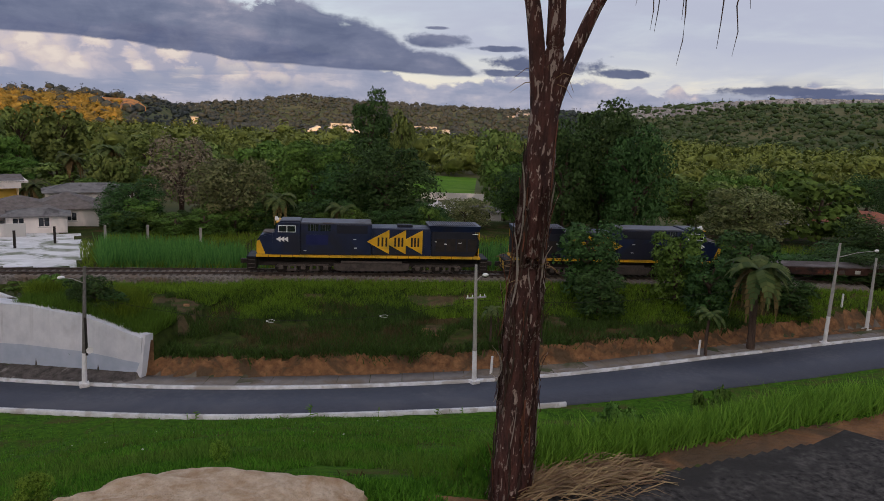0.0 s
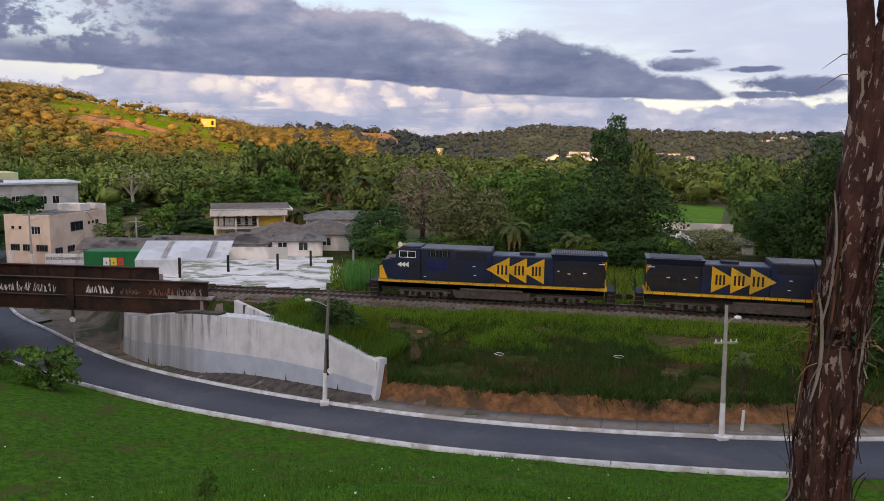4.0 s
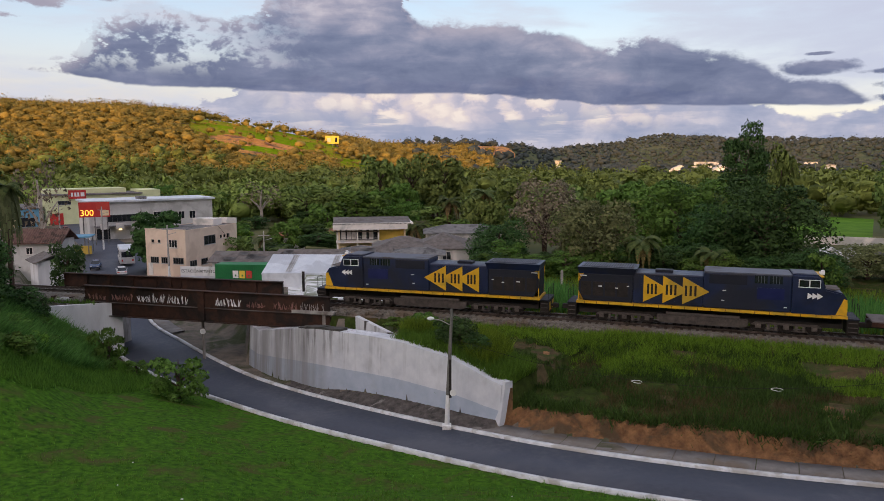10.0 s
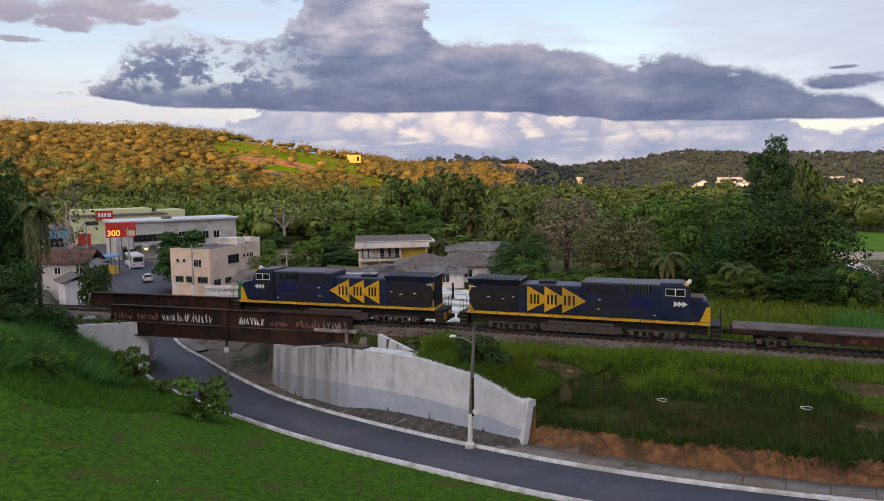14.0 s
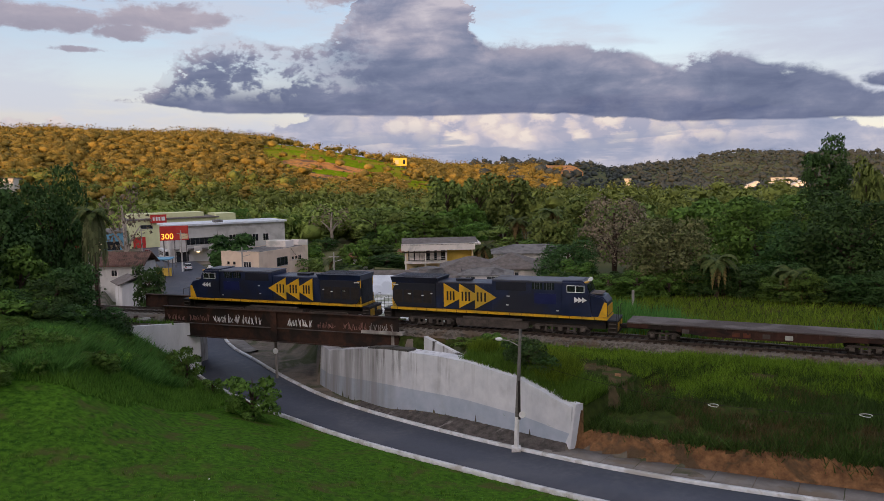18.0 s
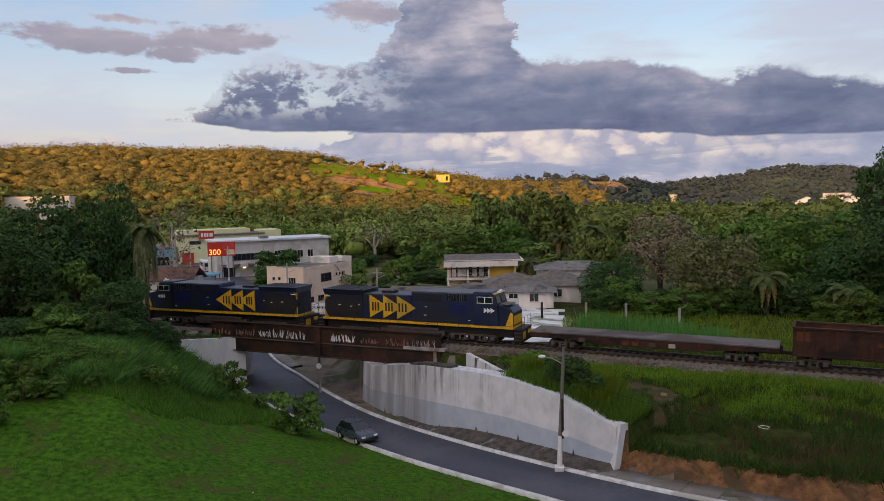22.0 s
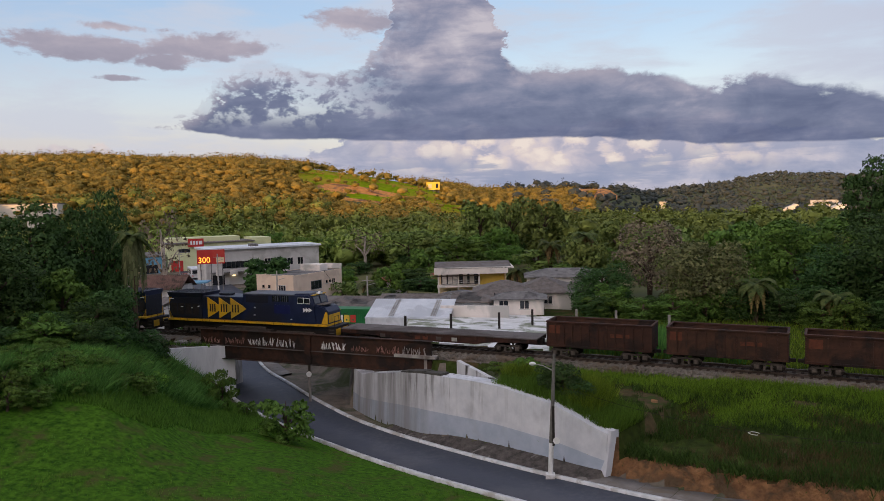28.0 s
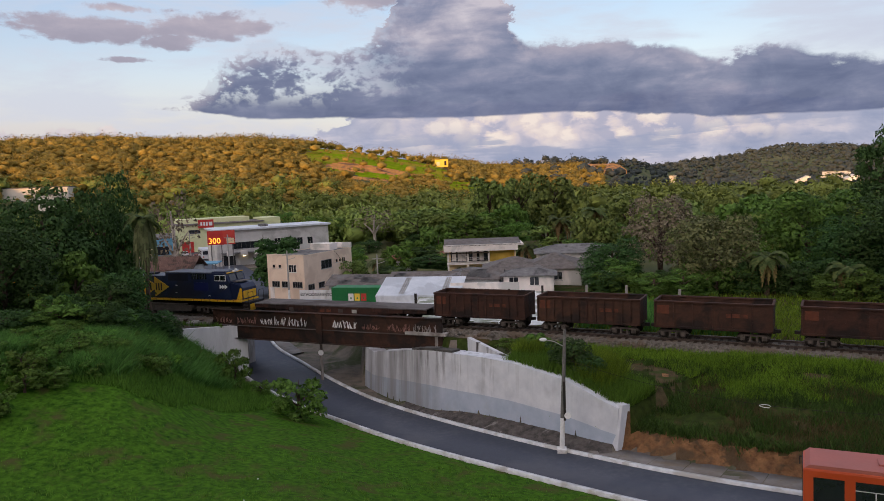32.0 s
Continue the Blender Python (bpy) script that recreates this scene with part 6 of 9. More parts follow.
    while n < 70:
        az, d = rng.uniform(-44, -25), rng.uniform(50, 74)
        if d < np.interp(az, [-44, -34, -31, -28, -25], [51, 52, 56, 62, 70]):
            continue
        p = polar(az, d)
        b = gz(p.x, p.y)
        plant(rng.choice(("shrub", "bright", "slope", "shrub")), az, d, b + rng.uniform(0.7, 1.5), rng.uniform(1.0, 2.0), "slope bushes", b, "low leafy bush among the weeds on the slope")
        n += 1
    for az, d, top, wd in ((-30.3, 71, 3.0, 4.0), (-32.2, 69, 7.4, 4.4), (-29.4, 73, 1.6, 2.6), (-33.4, 66, 6.6, 4.6)):
        plant("slope_dark", az, d, top, wd, "slope bushes", label="tall dark leafy bush at the top of the slope")
    for k in range(22):
        az, d = rng.uniform(-43, -31.5), rng.uniform(60, 70)
        p = polar(az, d)
        b = gz(p.x, p.y)
        plant(rng.choice(("slope_dark", "shrub", "slope_dark")), az, d, b + rng.uniform(1.2, 2.8), rng.uniform(2.6, 4.4), "slope bushes", b)
    for s in (4.0, 6.5):
        m = track_pose(s - 6.0, -rng.uniform(5.0, 6.2)).translation
        plant("shrub", math.degrees(math.atan2(m.x, m.y)), math.hypot(m.x, m.y), gz(m.x, m.y) + rng.uniform(1.0, 1.9), rng.uniform(2.2, 3.0), "bushes over the wall")
    for x, y, h, wd in ((1.4, 51.6, 2.6, 2.7), (0.7, 52.6, 2.5, 2.6), (2.5, 51.0, 1.9, 2.2)):
        plant("slope_dark", math.degrees(math.atan2(x, y)), math.hypot(x, y), gz(x, y) + h, wd, "bushes over the wall", label="dense dark green bush over the retaining wall")
    for az, d, top, wd in ((0.7, 190, 5.2, 10.5), (3.3, 180, 7.6, 10.5), (-1.8, 160, 1.0, 9.0), (-3.0, 165, 0.5, 9.0), (15.5, 100, 4.6, 7.5), (20.6, 99, 3.2, 7.0), (28.8, 104, 0.0, 6.0), (-12.5, 128, -0.5, 6), (-7.0, 128, -1.2, 5), (-9.4, 150, 0.4, 6), (-5.6, 146, 0.2, 6), (-13.6, 140, 0.0, 5.5)):
        palm(az, d, top, wd)
    palm(-30.7, 74, 12.6, 5.0, hang=1.6, label="tall palm with a slim trunk and hanging dry fronds")
    palm(55.2, 59.0, 5.5, 7.5, label="palm on the bank with yellowed drooping fronds")
    palm(52.2, 55.0, 1.2, 3.2, False, "small palm with a white-painted trunk foot")
    palm(34.7, 48, 1.2, 2.2, False, "small young palm on the bank")
    # undergrowth before the trunks, and yards between the houses
    for k in range(30):
        az = 3.5 + 0.85 * k + rng.uniform(-0.3, 0.3)
        plant(rng.choice(("slope_dark", "slope", "shrub", "slope_dark")), az, rng.uniform(97, 103), rng.uniform(0.4, 2.6), rng.uniform(4.0, 6.5), "undergrowth beyond the track")
    for k in range(34):
        az, d = rng.uniform(-17.5, -3.0), rng.uniform(136, 225)
        p = polar(az, d)
        b = gz(p.x, p.y)
        plant(rng.choice(("wood", "bright", "slope", "wood_b", "slope_dark", "tier")), az, d, b + rng.uniform(2.5, 5.5), rng.uniform(4.5, 9.0), "garden trees behind the houses", b)
    # valley trees, one by one out to the middle distance
    k = 0
    tries = 0
    while k < 95 and tries < 4000:
        tries += 1
        az = rng.uniform(-34, 68)
        d = 128 + 190 * rng.random() ** 1.3
        if az < -10 and d < 235 or (-10 <= az < 3 and d < 178) or (az > 24.5 and az < 32 and d < 300) or (az < -22 and d < 330):
            continue
        if 3 <= az < 24 and d < 140:
            continue
        p = polar(az, d)
        b = gz(p.x, p.y)
        plant(rng.choice(("wood", "wood", "wood_b", "wood_b", "light", "dark", "big")), az, d, b + rng.uniform(7, 12.5), rng.uniform(9, 15), "valley trees", b)
        k += 1


build_trees()


def woods(name, n, d0, d1, az0, az1, hmin, hmax, mat_, per, seed, label, keep=None, q=1, fine=2, core=0.84, flat=0.66, spray=0.24):
    rs = np.random.RandomState(seed)
    az = rs.uniform(az0, az1, n)
    d = np.sqrt(rs.uniform(d0 * d0, d1 * d1, n))
    x, y = np.sin(np.radians(az)) * d, np.cos(np.radians(az)) * d
    ok = np.ones(n, bool) if keep is None else keep(x, y, az, d)
    x, y, az, d = x[ok], y[ok], az[ok], d[ok]
    z = ground(x, y)
    h = hmin * 0.8 + (hmax * 1.35 - hmin * 0.8) * rs.uniform(0, 1, len(x)) ** 2.4
    r = h * rs.uniform(0.45, 0.8, len(x))
    # rounded boughs, each an uneven lump with loose leaf sprays over it
    bm = bmesh.new()
    bmesh.ops.create_icosphere(bm, subdivisions=fine, radius=1.0)
    B = np.array([v.co[:] for v in bm.verts])
    T = np.array([[v.index for v in f.verts] for f in bm.faces])
    bm.free()
    c = np.stack([np.repeat(x, q), np.repeat(y, q), np.repeat(z + h * 0.55, q)], -1)
    c = c + rs.normal(size=c.shape) * np.repeat(r, q)[:, None] * np.array([0.5, 0.5, 0.22]) * (q > 1)
    n = len(c)
    rr = np.repeat(r, q) * (0.62 if q > 1 else 0.9)
    ph = rs.uniform(0, 6.28, (n, 1))
    lump = 1 + 0.16 * np.sin(B[:, 0] * 3.1 + ph) * np.cos(B[:, 1] * 3.7 + 2 * ph) + rs.uniform(-0.13, 0.13, (n, len(B)))
    W = B[None] * (lump * rr[:, None] * core)[:, :, None] * np.array([1, 1, flat]) + c[:, None]
    LV, LF, LN = leaf_quads(rs, c + np.array([0, 0, 0.12]) * rr[:, None], 0.15, rr * spray, per, rr * 1.12, 0.45, 1)
    wf = (T[None] + (np.arange(n) * len(B))[:, None, None]).reshape(-1, 3)
    WN = (B[None] + np.array([0, 0, 0.10]) + rs.normal(size=(n, len(B), 3)) * 0.28).reshape(-1, 3)
    N = np.vstack([WN, LN])
    N /= np.linalg.norm(N, axis=1)[:, None]
    ob = new(name, mesh_np(name, np.vstack([W.reshape(-1, 3), LV]), np.vstack([wf, LF + n * len(B)]), mat_, N))
    return tagged(ob, label, "woods", kind="stuff")


def off_meadow(x, y, az, d):
    a = meadow(az, d, x, y) | scar(az, d, x, y) | scar(az, d + 18, x, y) | scar(az, d + 36, x, y)
    b = (az > 36) & (d > 700) & (_noise2(x, y, 0.006, 22) > 0.45)
    c = (az > 25.5) & (az < 30.5) & (d < 300)
    e = (az > 2.6) & (az < 5.8) & (d > 860) & (d < 1130)
    f = (az > -39.5) & (az < -32.5) & (d > 470) & (d < 600)
    return ~(a | b | c | e | f) | (np.random.RandomState(6).uniform(size=len(x)) < 0.045)


def off_shops(x, y, az, d):
    return ~((az > -34) & (az < -18) & (d < 292)) & off_meadow(x, y, az, d)


woods("valley_woods", 3400, 292, 640, -42, 72, 5, 11, "leaf_valley", 58, 31, "dense green valley woods", off_shops, 3, 1)
woods("street_woods", 600, 235, 330, -36, -8, 5, 9, "leaf_valley", 64, 35, "green woods behind the shops", off_shops, 2, 1)
# the hill's leaf colour carries part of its sunlight
woods("hill_woods", 19000, 560, 960, -50, 4, 3.0, 8.5, "leaf_hill", 34, 32, "dense olive woods on the hillside, low sun's gold put into their colour", off_meadow, 1, 1, 0.82, 0.55, 0.17)
woods("slope_woods", 6500, 640, 1560, 36, 74, 4, 9, "leaf_town", 8, 37, "woods on the slope below the town", off_meadow, 1, 1)
# the ridges' dull blue-grey is haze and shade in the leaf colour
woods("distant_woods", 7500, 640, 2400, -3, 38, 5, 11, "leaf_ridge", 7, 33, "distant woods on the ridges, haze and cloud shade put into their colour", off_meadow, 1, 1)


# ---- grass ----
def blades(name, x, y, hmin, hmax, width, mat_, seed, label, lean=0.35, kind="grass"):
    rs = np.random.RandomState(seed)
    z = ground(x, y)
    n = len(x)
    h = rs.uniform(hmin, hmax, n)
    a = rs.uniform(0, 6.283, n)
    w = width * rs.uniform(0.6, 1.4, n)
    ca, sa = np.cos(a) * w, np.sin(a) * w
    b = rs.normal(size=(n, 2)) * lean * h[:, None]
    base = np.stack([x, y, z - 0.03], -1)
    V = np.stack([base - np.stack([ca, sa, 0 * w], -1), base + np.stack([ca, sa, 0 * w], -1), base + np.stack([b[:, 0], b[:, 1], h], -1)], 1).reshape(-1, 3)
    ob = new(name, mesh_np(name, V, np.arange(n * 3).reshape(-1, 3), mat_))
    return tagged(ob, label, kind, kind="stuff")


def sample(n, seed, az0, az1, d0, d1, keep):
    rs = np.random.RandomState(seed)
    az, d = rs.uniform(az0, az1, n), np.exp(rs.uniform(math.log(d0), math.log(d1), n))
    x, y = np.sin(np.radians(az)) * d, np.cos(np.radians(az)) * d
    v = (track_y(x) - y) * 0.95
    w, hw, zr, side = road_near(x, y)
    wd, al = wall_dist(x, y)
    ok = keep(x, y, az, d, v, w - hw, side, wd, al)
    return x[ok], y[ok]


def tufts(x, y, per, spread, seed):
    """Each place becomes a small clump of blades."""
    rs = np.random.RandomState(seed)
    return np.repeat(x, per) + rs.normal(size=len(x) * per) * spread, np.repeat(y, per) + rs.normal(size=len(x) * per) * spread


def build_grass():
    terr = lambda x, y: (x > 3.8) & (y < 3.2 - 0.06 * (x - 5.4))
    x, y = sample(140000, 1, -46, 62, 4, 46, lambda x, y, az, d, v, e, side, wd, al: (side > 0) & (e > 0.55) & (v > 5) & ~terr(x, y) & (_noise2(x, y, 0.7, 41) + 0.6 * _noise2(x, y, 1.9, 40) > -0.30))
    blades("lawn_grass", x, y, 0.05, 0.17, 0.02, "blade_lawn", 2, "short green lawn grass on the slope")
    x, y = sample(8200, 3, -46, 62, 5, 46, lambda x, y, az, d, v, e, side, wd, al: (side > 0) & (e > 0.8) & (v > 5) & ~terr(x, y) & (_noise2(x, y, 0.8, 42) > 0.10))
    x, y = tufts(x, y, 12, 0.13, 53)
    blades("lawn_tufts", x, y, 0.08, 0.28, 0.020, "blade", 4, "taller grass tufts and weeds on the lawn")
    x, y = sample(3600, 21, -46, 62, 5, 46, lambda x, y, az, d, v, e, side, wd, al: (side > 0) & (e > 0.8) & (v > 5) & ~terr(x, y) & (_noise2(x, y, 0.9, 38) + 0.6 * _noise2(x, y, 2.3, 37) > 0.22))
    x, y = tufts(x, y, 12, 0.11, 59)
    blades("lawn_weeds", x, y, 0.06, 0.22, 0.022, "weed_blade", 22, "darker weedy patches in the lawn")
    x, y = sample(34000, 19, -46, 62, 5, 44, lambda x, y, az, d, v, e, side, wd, al: (side > 0) & (e > 0.8) & (v > 5) & ~terr(x, y) & (_noise2(x, y, 0.55, 43) + 0.5 * _noise2(x, y, 1.7, 39) < -0.27))
    blades("lawn_dry_grass", x, y, 0.05, 0.16, 0.016, "blade_dry", 20, "dry brown patches in the lawn")
    bank = lambda x, y, az, d, v, e, side, wd, al: (side < 0) & (v > 2.9) & (e > 2.9 + 0.5 * _noise2(x, y, 1.3, 44)) & ((al <= 0.01) | (wd > 0.6)) & (x > -3.2)
    x, y = sample(110000, 5, -18, 66, 36, 78, lambda *q: bank(*q) & (_noise2(q[0], q[1], 0.35, 45) + 0.5 * _noise2(q[0], q[1], 1.6, 69) + 0.20 * (8.4 + 0.07 * np.clip(q[0] - 6, 0, 25) - q[4]) > -0.05) & ~bare(q[0], q[1], q[4]))
    x, y = tufts(x, y, 7, 0.10, 51)
    blades("bank_grass", x, y, 0.18, 0.60, 0.028, "blade_bank", 6, "tall green grass on the railway bank")
    x, y = sample(60000, 7, -18, 66, 38, 76, lambda *q: bank(*q) & (q[4] > 7.5) & (_noise2(q[0], q[1], 0.45, 46) + 0.5 * _noise2(q[0], q[1], 1.4, 67) > 0.12))
    x, y = tufts(x, y, 3, 0.12, 54)
    blades("bank_dry_grass", x, y, 0.2, 0.6, 0.028, "blade_dry", 8, "brownish grass on the lower bank")
    x, y = sample(70000, 25, -18, 66, 36, 78, lambda *q: bank(*q) & (q[4] > 6.0) & (_noise2(q[0], q[1], 0.4, 61) + 0.9 * _noise2(q[0], q[1], 1.5, 65) > -0.25) & ~bare(q[0], q[1], q[4]))
    x, y = tufts(x, y, 6, 0.13, 52)
    blades("bank_low_grass", x, y, 0.18, 0.62, 0.030, "blade_low", 26, "dark rank grass on the lower bank")
    x, y = sample(9000, 27, 3, 66, 34, 60, lambda x, y, az, d, v, e, side, wd, al: (side < 0) & (e > 2.0) & (e < 3.6) & (al <= 0.01))
    blades("earth_straw", x, y, 0.1, 0.45, 0.025, "blade_dry", 28, "dry stalks over the bare earth of the cutting", 0.6)
    x, y = sample(26000, 37, 3, 66, 34, 62, lambda x, y, az, d, v, e, side, wd, al: (side < 0) & (al <= 0.01) & (np.abs(e - 3.20 - 0.50 * _noise2(x, y, 1.1, 66)) < 0.45))
    x, y = tufts(x, y, 3, 0.12, 58)
    blades("brow_grass", x, y, 0.35, 0.95, 0.045, "blade_low", 38, "ragged grass hanging over the brow of the cutting", 0.6)
    x, y = sample(90000, 9, -2.0, 66, 60, 130, lambda x, y, az, d, v, e, side, wd, al: (v < -4.2) & (v > -36) & ((az > 2.5) | (v > -24) & (az > 0.8)))
    blades("terrace_grass", x, y, 0.35, 0.9, 0.045, "blade_bank", 10, "tall bright grass beyond the track")
    x, y = sample(90000, 11, 2.0, 60, 62, 120, lambda x, y, az, d, v, e, side, wd, al: (v < -4.6) & (v > -19) & (_noise2(x, y, 0.12, 47) + (v < -14) * -0.4 > -0.35))
    blades("cane_grass", x, y, 1.0, 2.3, 0.07, "cane", 12, "tall cane-like grass stand beyond the track", 0.2)
    x, y = sample(190000, 13, -44, -20, 44, 84, lambda x, y, az, d, v, e, side, wd, al: (side > 0) & (v > 3.2) & (e > 0.9) & (az < -20) & (d > np.interp(az, [-44, -36, -32, -30, -27.6, -24.5, -22.3, -20], [50, 50, 49.5, 51, 54, 57, 60, 58]) + 2.5 * _noise2(x, y, 0.4, 50) + 7 * np.random.RandomState(77).uniform(-0.35, 1, len(x)) ** 3))
    blades("slope_grass", x, y, 0.12, 0.60, 0.035, "weed_blade", 14, "rank weeds on the slope by the bridge", 0.3)
    x, y = sample(46000, 35, -46, -25.5, 46, 76, lambda x, y, az, d, v, e, side, wd, al: (side > 0) & (v > 4.0) & (e > 2.5) & (d > np.interp(az, [-46, -34, -31, -28, -25], [50.5, 51.5, 55, 61, 68]) + 2.5 * _noise2(x, y, 0.4, 50)) & (_noise2(x, y, 0.5, 64) + 0.5 * _noise2(x, y, 1.5, 68) > -0.45))
    x, y = tufts(x, y, 9, 0.20, 57)
    blades("slope_weeds", x, y, 0.3, 1.15, 0.06, "slope_weed", 36, "tall broad-leaved weeds on the slope", 0.6)
    x, y = sample(120000, 15, -10, 8, 46, 66, lambda x, y, az, d, v, e, side, wd, al: (side < 0) & (v > 3.6) & (al > 0.01) & (al < 11) & (wd > 0.7) & (wd < 4.5))
    blades("wall_top_grass", x, y, 0.4, 1.1, 0.04, "blade", 16, "tall grass over the retaining wall", 0.3)
    x, y = sample(26000, 33, -3, 8, 46, 62, lambda x, y, az, d, v, e, side, wd, al: (side < 0) & (v > 3.6) & (wd > 0.5) & ((np.hypot(x - 3.2, (y - 52.2) * 0.5) < 1.5 + 0.5 * _noise2(x, y, 1.0, 63)) | (np.hypot(x + 1.9, y - 56.6) < 1.1)))
    x, y = tufts(x, y, 3, 0.10, 56)
    blades("reed_grass", x, y, 0.8, 1.7, 0.04, "blade_bank", 34, "tall reedy grass at the end of the retaining wall", 0.3)
    # near edge of the terrace
    x, y = sample(60000, 17, 16, 82, 5, 26, lambda x, y, az, d, v, e, side, wd, al: (x > 5.3 + 0.5 * _noise2(x, y, 2.0, 62)) & (y > 3.2 - 0.06 * (x - 5.4)) & (y < 5.7 + _noise2(x, y, 1.5, 49)))
    x, y = tufts(x, y, 3, 0.07, 55)
    blades("edge_grass", x, y, 0.10, 0.50, 0.018, "blade_edge", 18, "lush grass along the terrace edge", 0.45)


build_grass()


# ---- foreground: peeling tree, boulder, straw ----
FORE = pose(1.656, -0.790, 0.149, 1.147, 1.354, 1.693) @ Matrix.Scale(0.9316, 4)      # the near ground's own axes


def build_front_tree():
    rng = random.Random(21)
    t = thing("tree", FORE @ pose(3.5, 4.25, 8.7), "slender tree with dark peeling bark and forked stems", "tree")
    bm = bmesh.new()

    def loc(p):
        return (p[0] - 3.5, p[1] - 4.25, p[2] - 8.7)
    stem = [loc(p) for p in ((3.53, 4.24, 8.2), (3.52, 4.24, 9.15), (3.51, 4.24, 10.45), (3.48, 4.27, 11.86), (3.47, 4.27, 13.14), (3.5, 4.25, 14.36), (3.51, 4.24, 15.5))]
    pts, rad = [], []
    base_r = [0.40, 0.34, 0.30, 0.275, 0.235, 0.215, 0.19]
    for i in range(len(stem) - 1):
        for k in range(6):
            u = k / 6
            pts.append(Vector(stem[i]).lerp(Vector(stem[i + 1]), u))
            rad.append((base_r[i] * (1 - u) + base_r[i + 1] * u) * (1 + rng.uniform(-0.035, 0.035)))
    tube(bm, pts, rad, 20, 0.05, rng)
    part("trunk", bm, "bark_peel", t, smooth=True)
    for line, r in ((((3.44, 4.29, 15.2), (3.40, 4.32, 15.6), (3.33, 4.37, 16.21), (3.21, 4.46, 16.9), (3.0, 4.6, 17.8)), (0.12, 0.12, 0.11, 0.10, 0.08)),
                    (((3.54, 4.23, 15.2), (3.55, 4.22, 15.7), (3.56, 4.22, 16.22), (3.51, 4.24, 17.1), (3.43, 4.3, 18.0)), (0.14, 0.14, 0.13, 0.12, 0.09)),
                    (((3.56, 4.2, 15.0), (3.64, 4.15, 15.45), (3.8, 4.02, 16.09), (4.0, 3.85, 16.76), (4.4, 3.5, 17.9)), (0.10, 0.10, 0.09, 0.085, 0.06))):
        bm = bmesh.new()
        P = spline([loc(p) for p in line], 5)
        tube(bm, [tuple(p) for p in P], np.interp(np.linspace(0, 1, len(P)), np.linspace(0, 1, len(r)), r), 12, 0.04, rng)
        part("limb", bm, "bark_peel", t, smooth=True)
    # loose strips of bark
    mats_ = ("bark", "bark_peel", "bark_red", "bark_peel", "bark_pale", "bark_peel", "bark")
    for k in range(170):
        z0 = rng.uniform(0.25, 5.2) if k < 155 else rng.uniform(4.0, 4.6)
        L = rng.uniform(0.25, 1.3)
        a = rng.uniform(0, 6.283)
        wd = rng.uniform(0.008, 0.030)
        bm = bmesh.new()
        rows = []
        n = 7
        peel = rng.uniform(0.0, 0.06) if rng.random() < 0.7 else rng.uniform(0.08, 0.2)
        for i in range(n):
            u = i / (n - 1)
            z = z0 + L * u
            c = Vector((np.interp(z, [p.z for p in pts], [p.x for p in pts]), np.interp(z, [p.z for p in pts], [p.y for p in pts]), z))
            r = float(np.interp(z, [p.z for p in pts], rad)) + 0.006 + peel * abs(u - 0.4) ** 2 * 2.2
            aa = a + 0.12 * math.sin(u * 3 + k)
            w = wd * (0.4 + 0.6 * math.sin(math.pi * min(max(u, 0.06), 0.94)))
            row = []
            for q, h in ((-1, 0), (0, 0.010), (1, 0)):
                b = aa + q * w / r
                row.append(bm.verts.new(c + Vector((math.cos(b) * (r + h), math.sin(b) * (r + h), 0))))
            rows.append(row)
        for p, q in zip(rows, rows[1:]):
            for j in range(2):
                bm.faces.new((p[j], p[j + 1], q[j + 1], q[j]))
        bmesh.ops.solidify(bm, geom=bm.faces[:], thickness=0.006)
        part("bark_strip", bm, mats_[k % 7], t)
    # dead hanging leaf strips
    for (x, y, z), dz in (((3.42, 2.35, 17.0), 0.85), ((3.58, 2.2, 17.0), 0.55), ((3.70, 2.08, 17.0), 0.75), ((3.76, 2.02, 17.0), 1.25), ((3.93, 1.82, 17.0), 0.5), ((3.98, 1.78, 17.0), 1.05),
                          ((4.07, 1.67, 17.0), 1.12), ((4.13, 1.6, 17.0), 0.6), ((3.33, 2.44, 17.0), 0.6), ((3.62, 2.15, 17.0), 0.5), ((4.35, 1.3, 17.0), 0.4), ((3.50, 2.27, 17.0), 0.9)):
        bm = bmesh.new()
        P = [Vector(loc((x, y, z + 0.5)))]
        for i in range(6):
            P.append(P[-1] + Vector((rng.uniform(-0.05, 0.05), rng.uniform(-0.03, 0.03), -(dz + 0.5) / 6)))
        tube(bm, [tuple(p) for p in P], [0.012, 0.012, 0.011, 0.010, 0.008, 0.006, 0.002], 5)
        part("hanging_leaf", bm, "bark", t, "dead hanging leaf strip")
    bm = bmesh.new()
    tube(bm, [loc(p) for p in ((3.43, 4.3, 18.0), (3.6, 3.2, 18.2), (3.9, 1.9, 17.55), (4.5, 1.2, 17.4))], [0.07, 0.05, 0.04, 0.02], 8)
    part("limb", bm, "bark", t)
    for k in range(26):
        bm = bmesh.new()
        a = rng.uniform(0, 6.283)
        z = rng.choice((4.15, 4.3, 6.9, 7.1, 4.2)) + rng.uniform(-0.1, 0.1)
        r = float(np.interp(z, [p.z for p in pts], rad))
        c = Vector((pts[-1].x, pts[-1].y, z)) if z > 6.5 else Vector((-0.03, 0.02, z))
        d = Vector((math.cos(a), math.sin(a), rng.uniform(-0.6, 0.5)))
        tube(bm, [tuple(c + d * r * 0.9), tuple(c + d * (r + 0.12) + Vector((0, 0, 0.02))), tuple(c + d * (r + rng.uniform(0.15, 0.35)) + Vector((0, 0, -0.08)))], [0.006, 0.005, 0.002], 4)
        part("shred", bm, "straw", t)


build_front_tree()


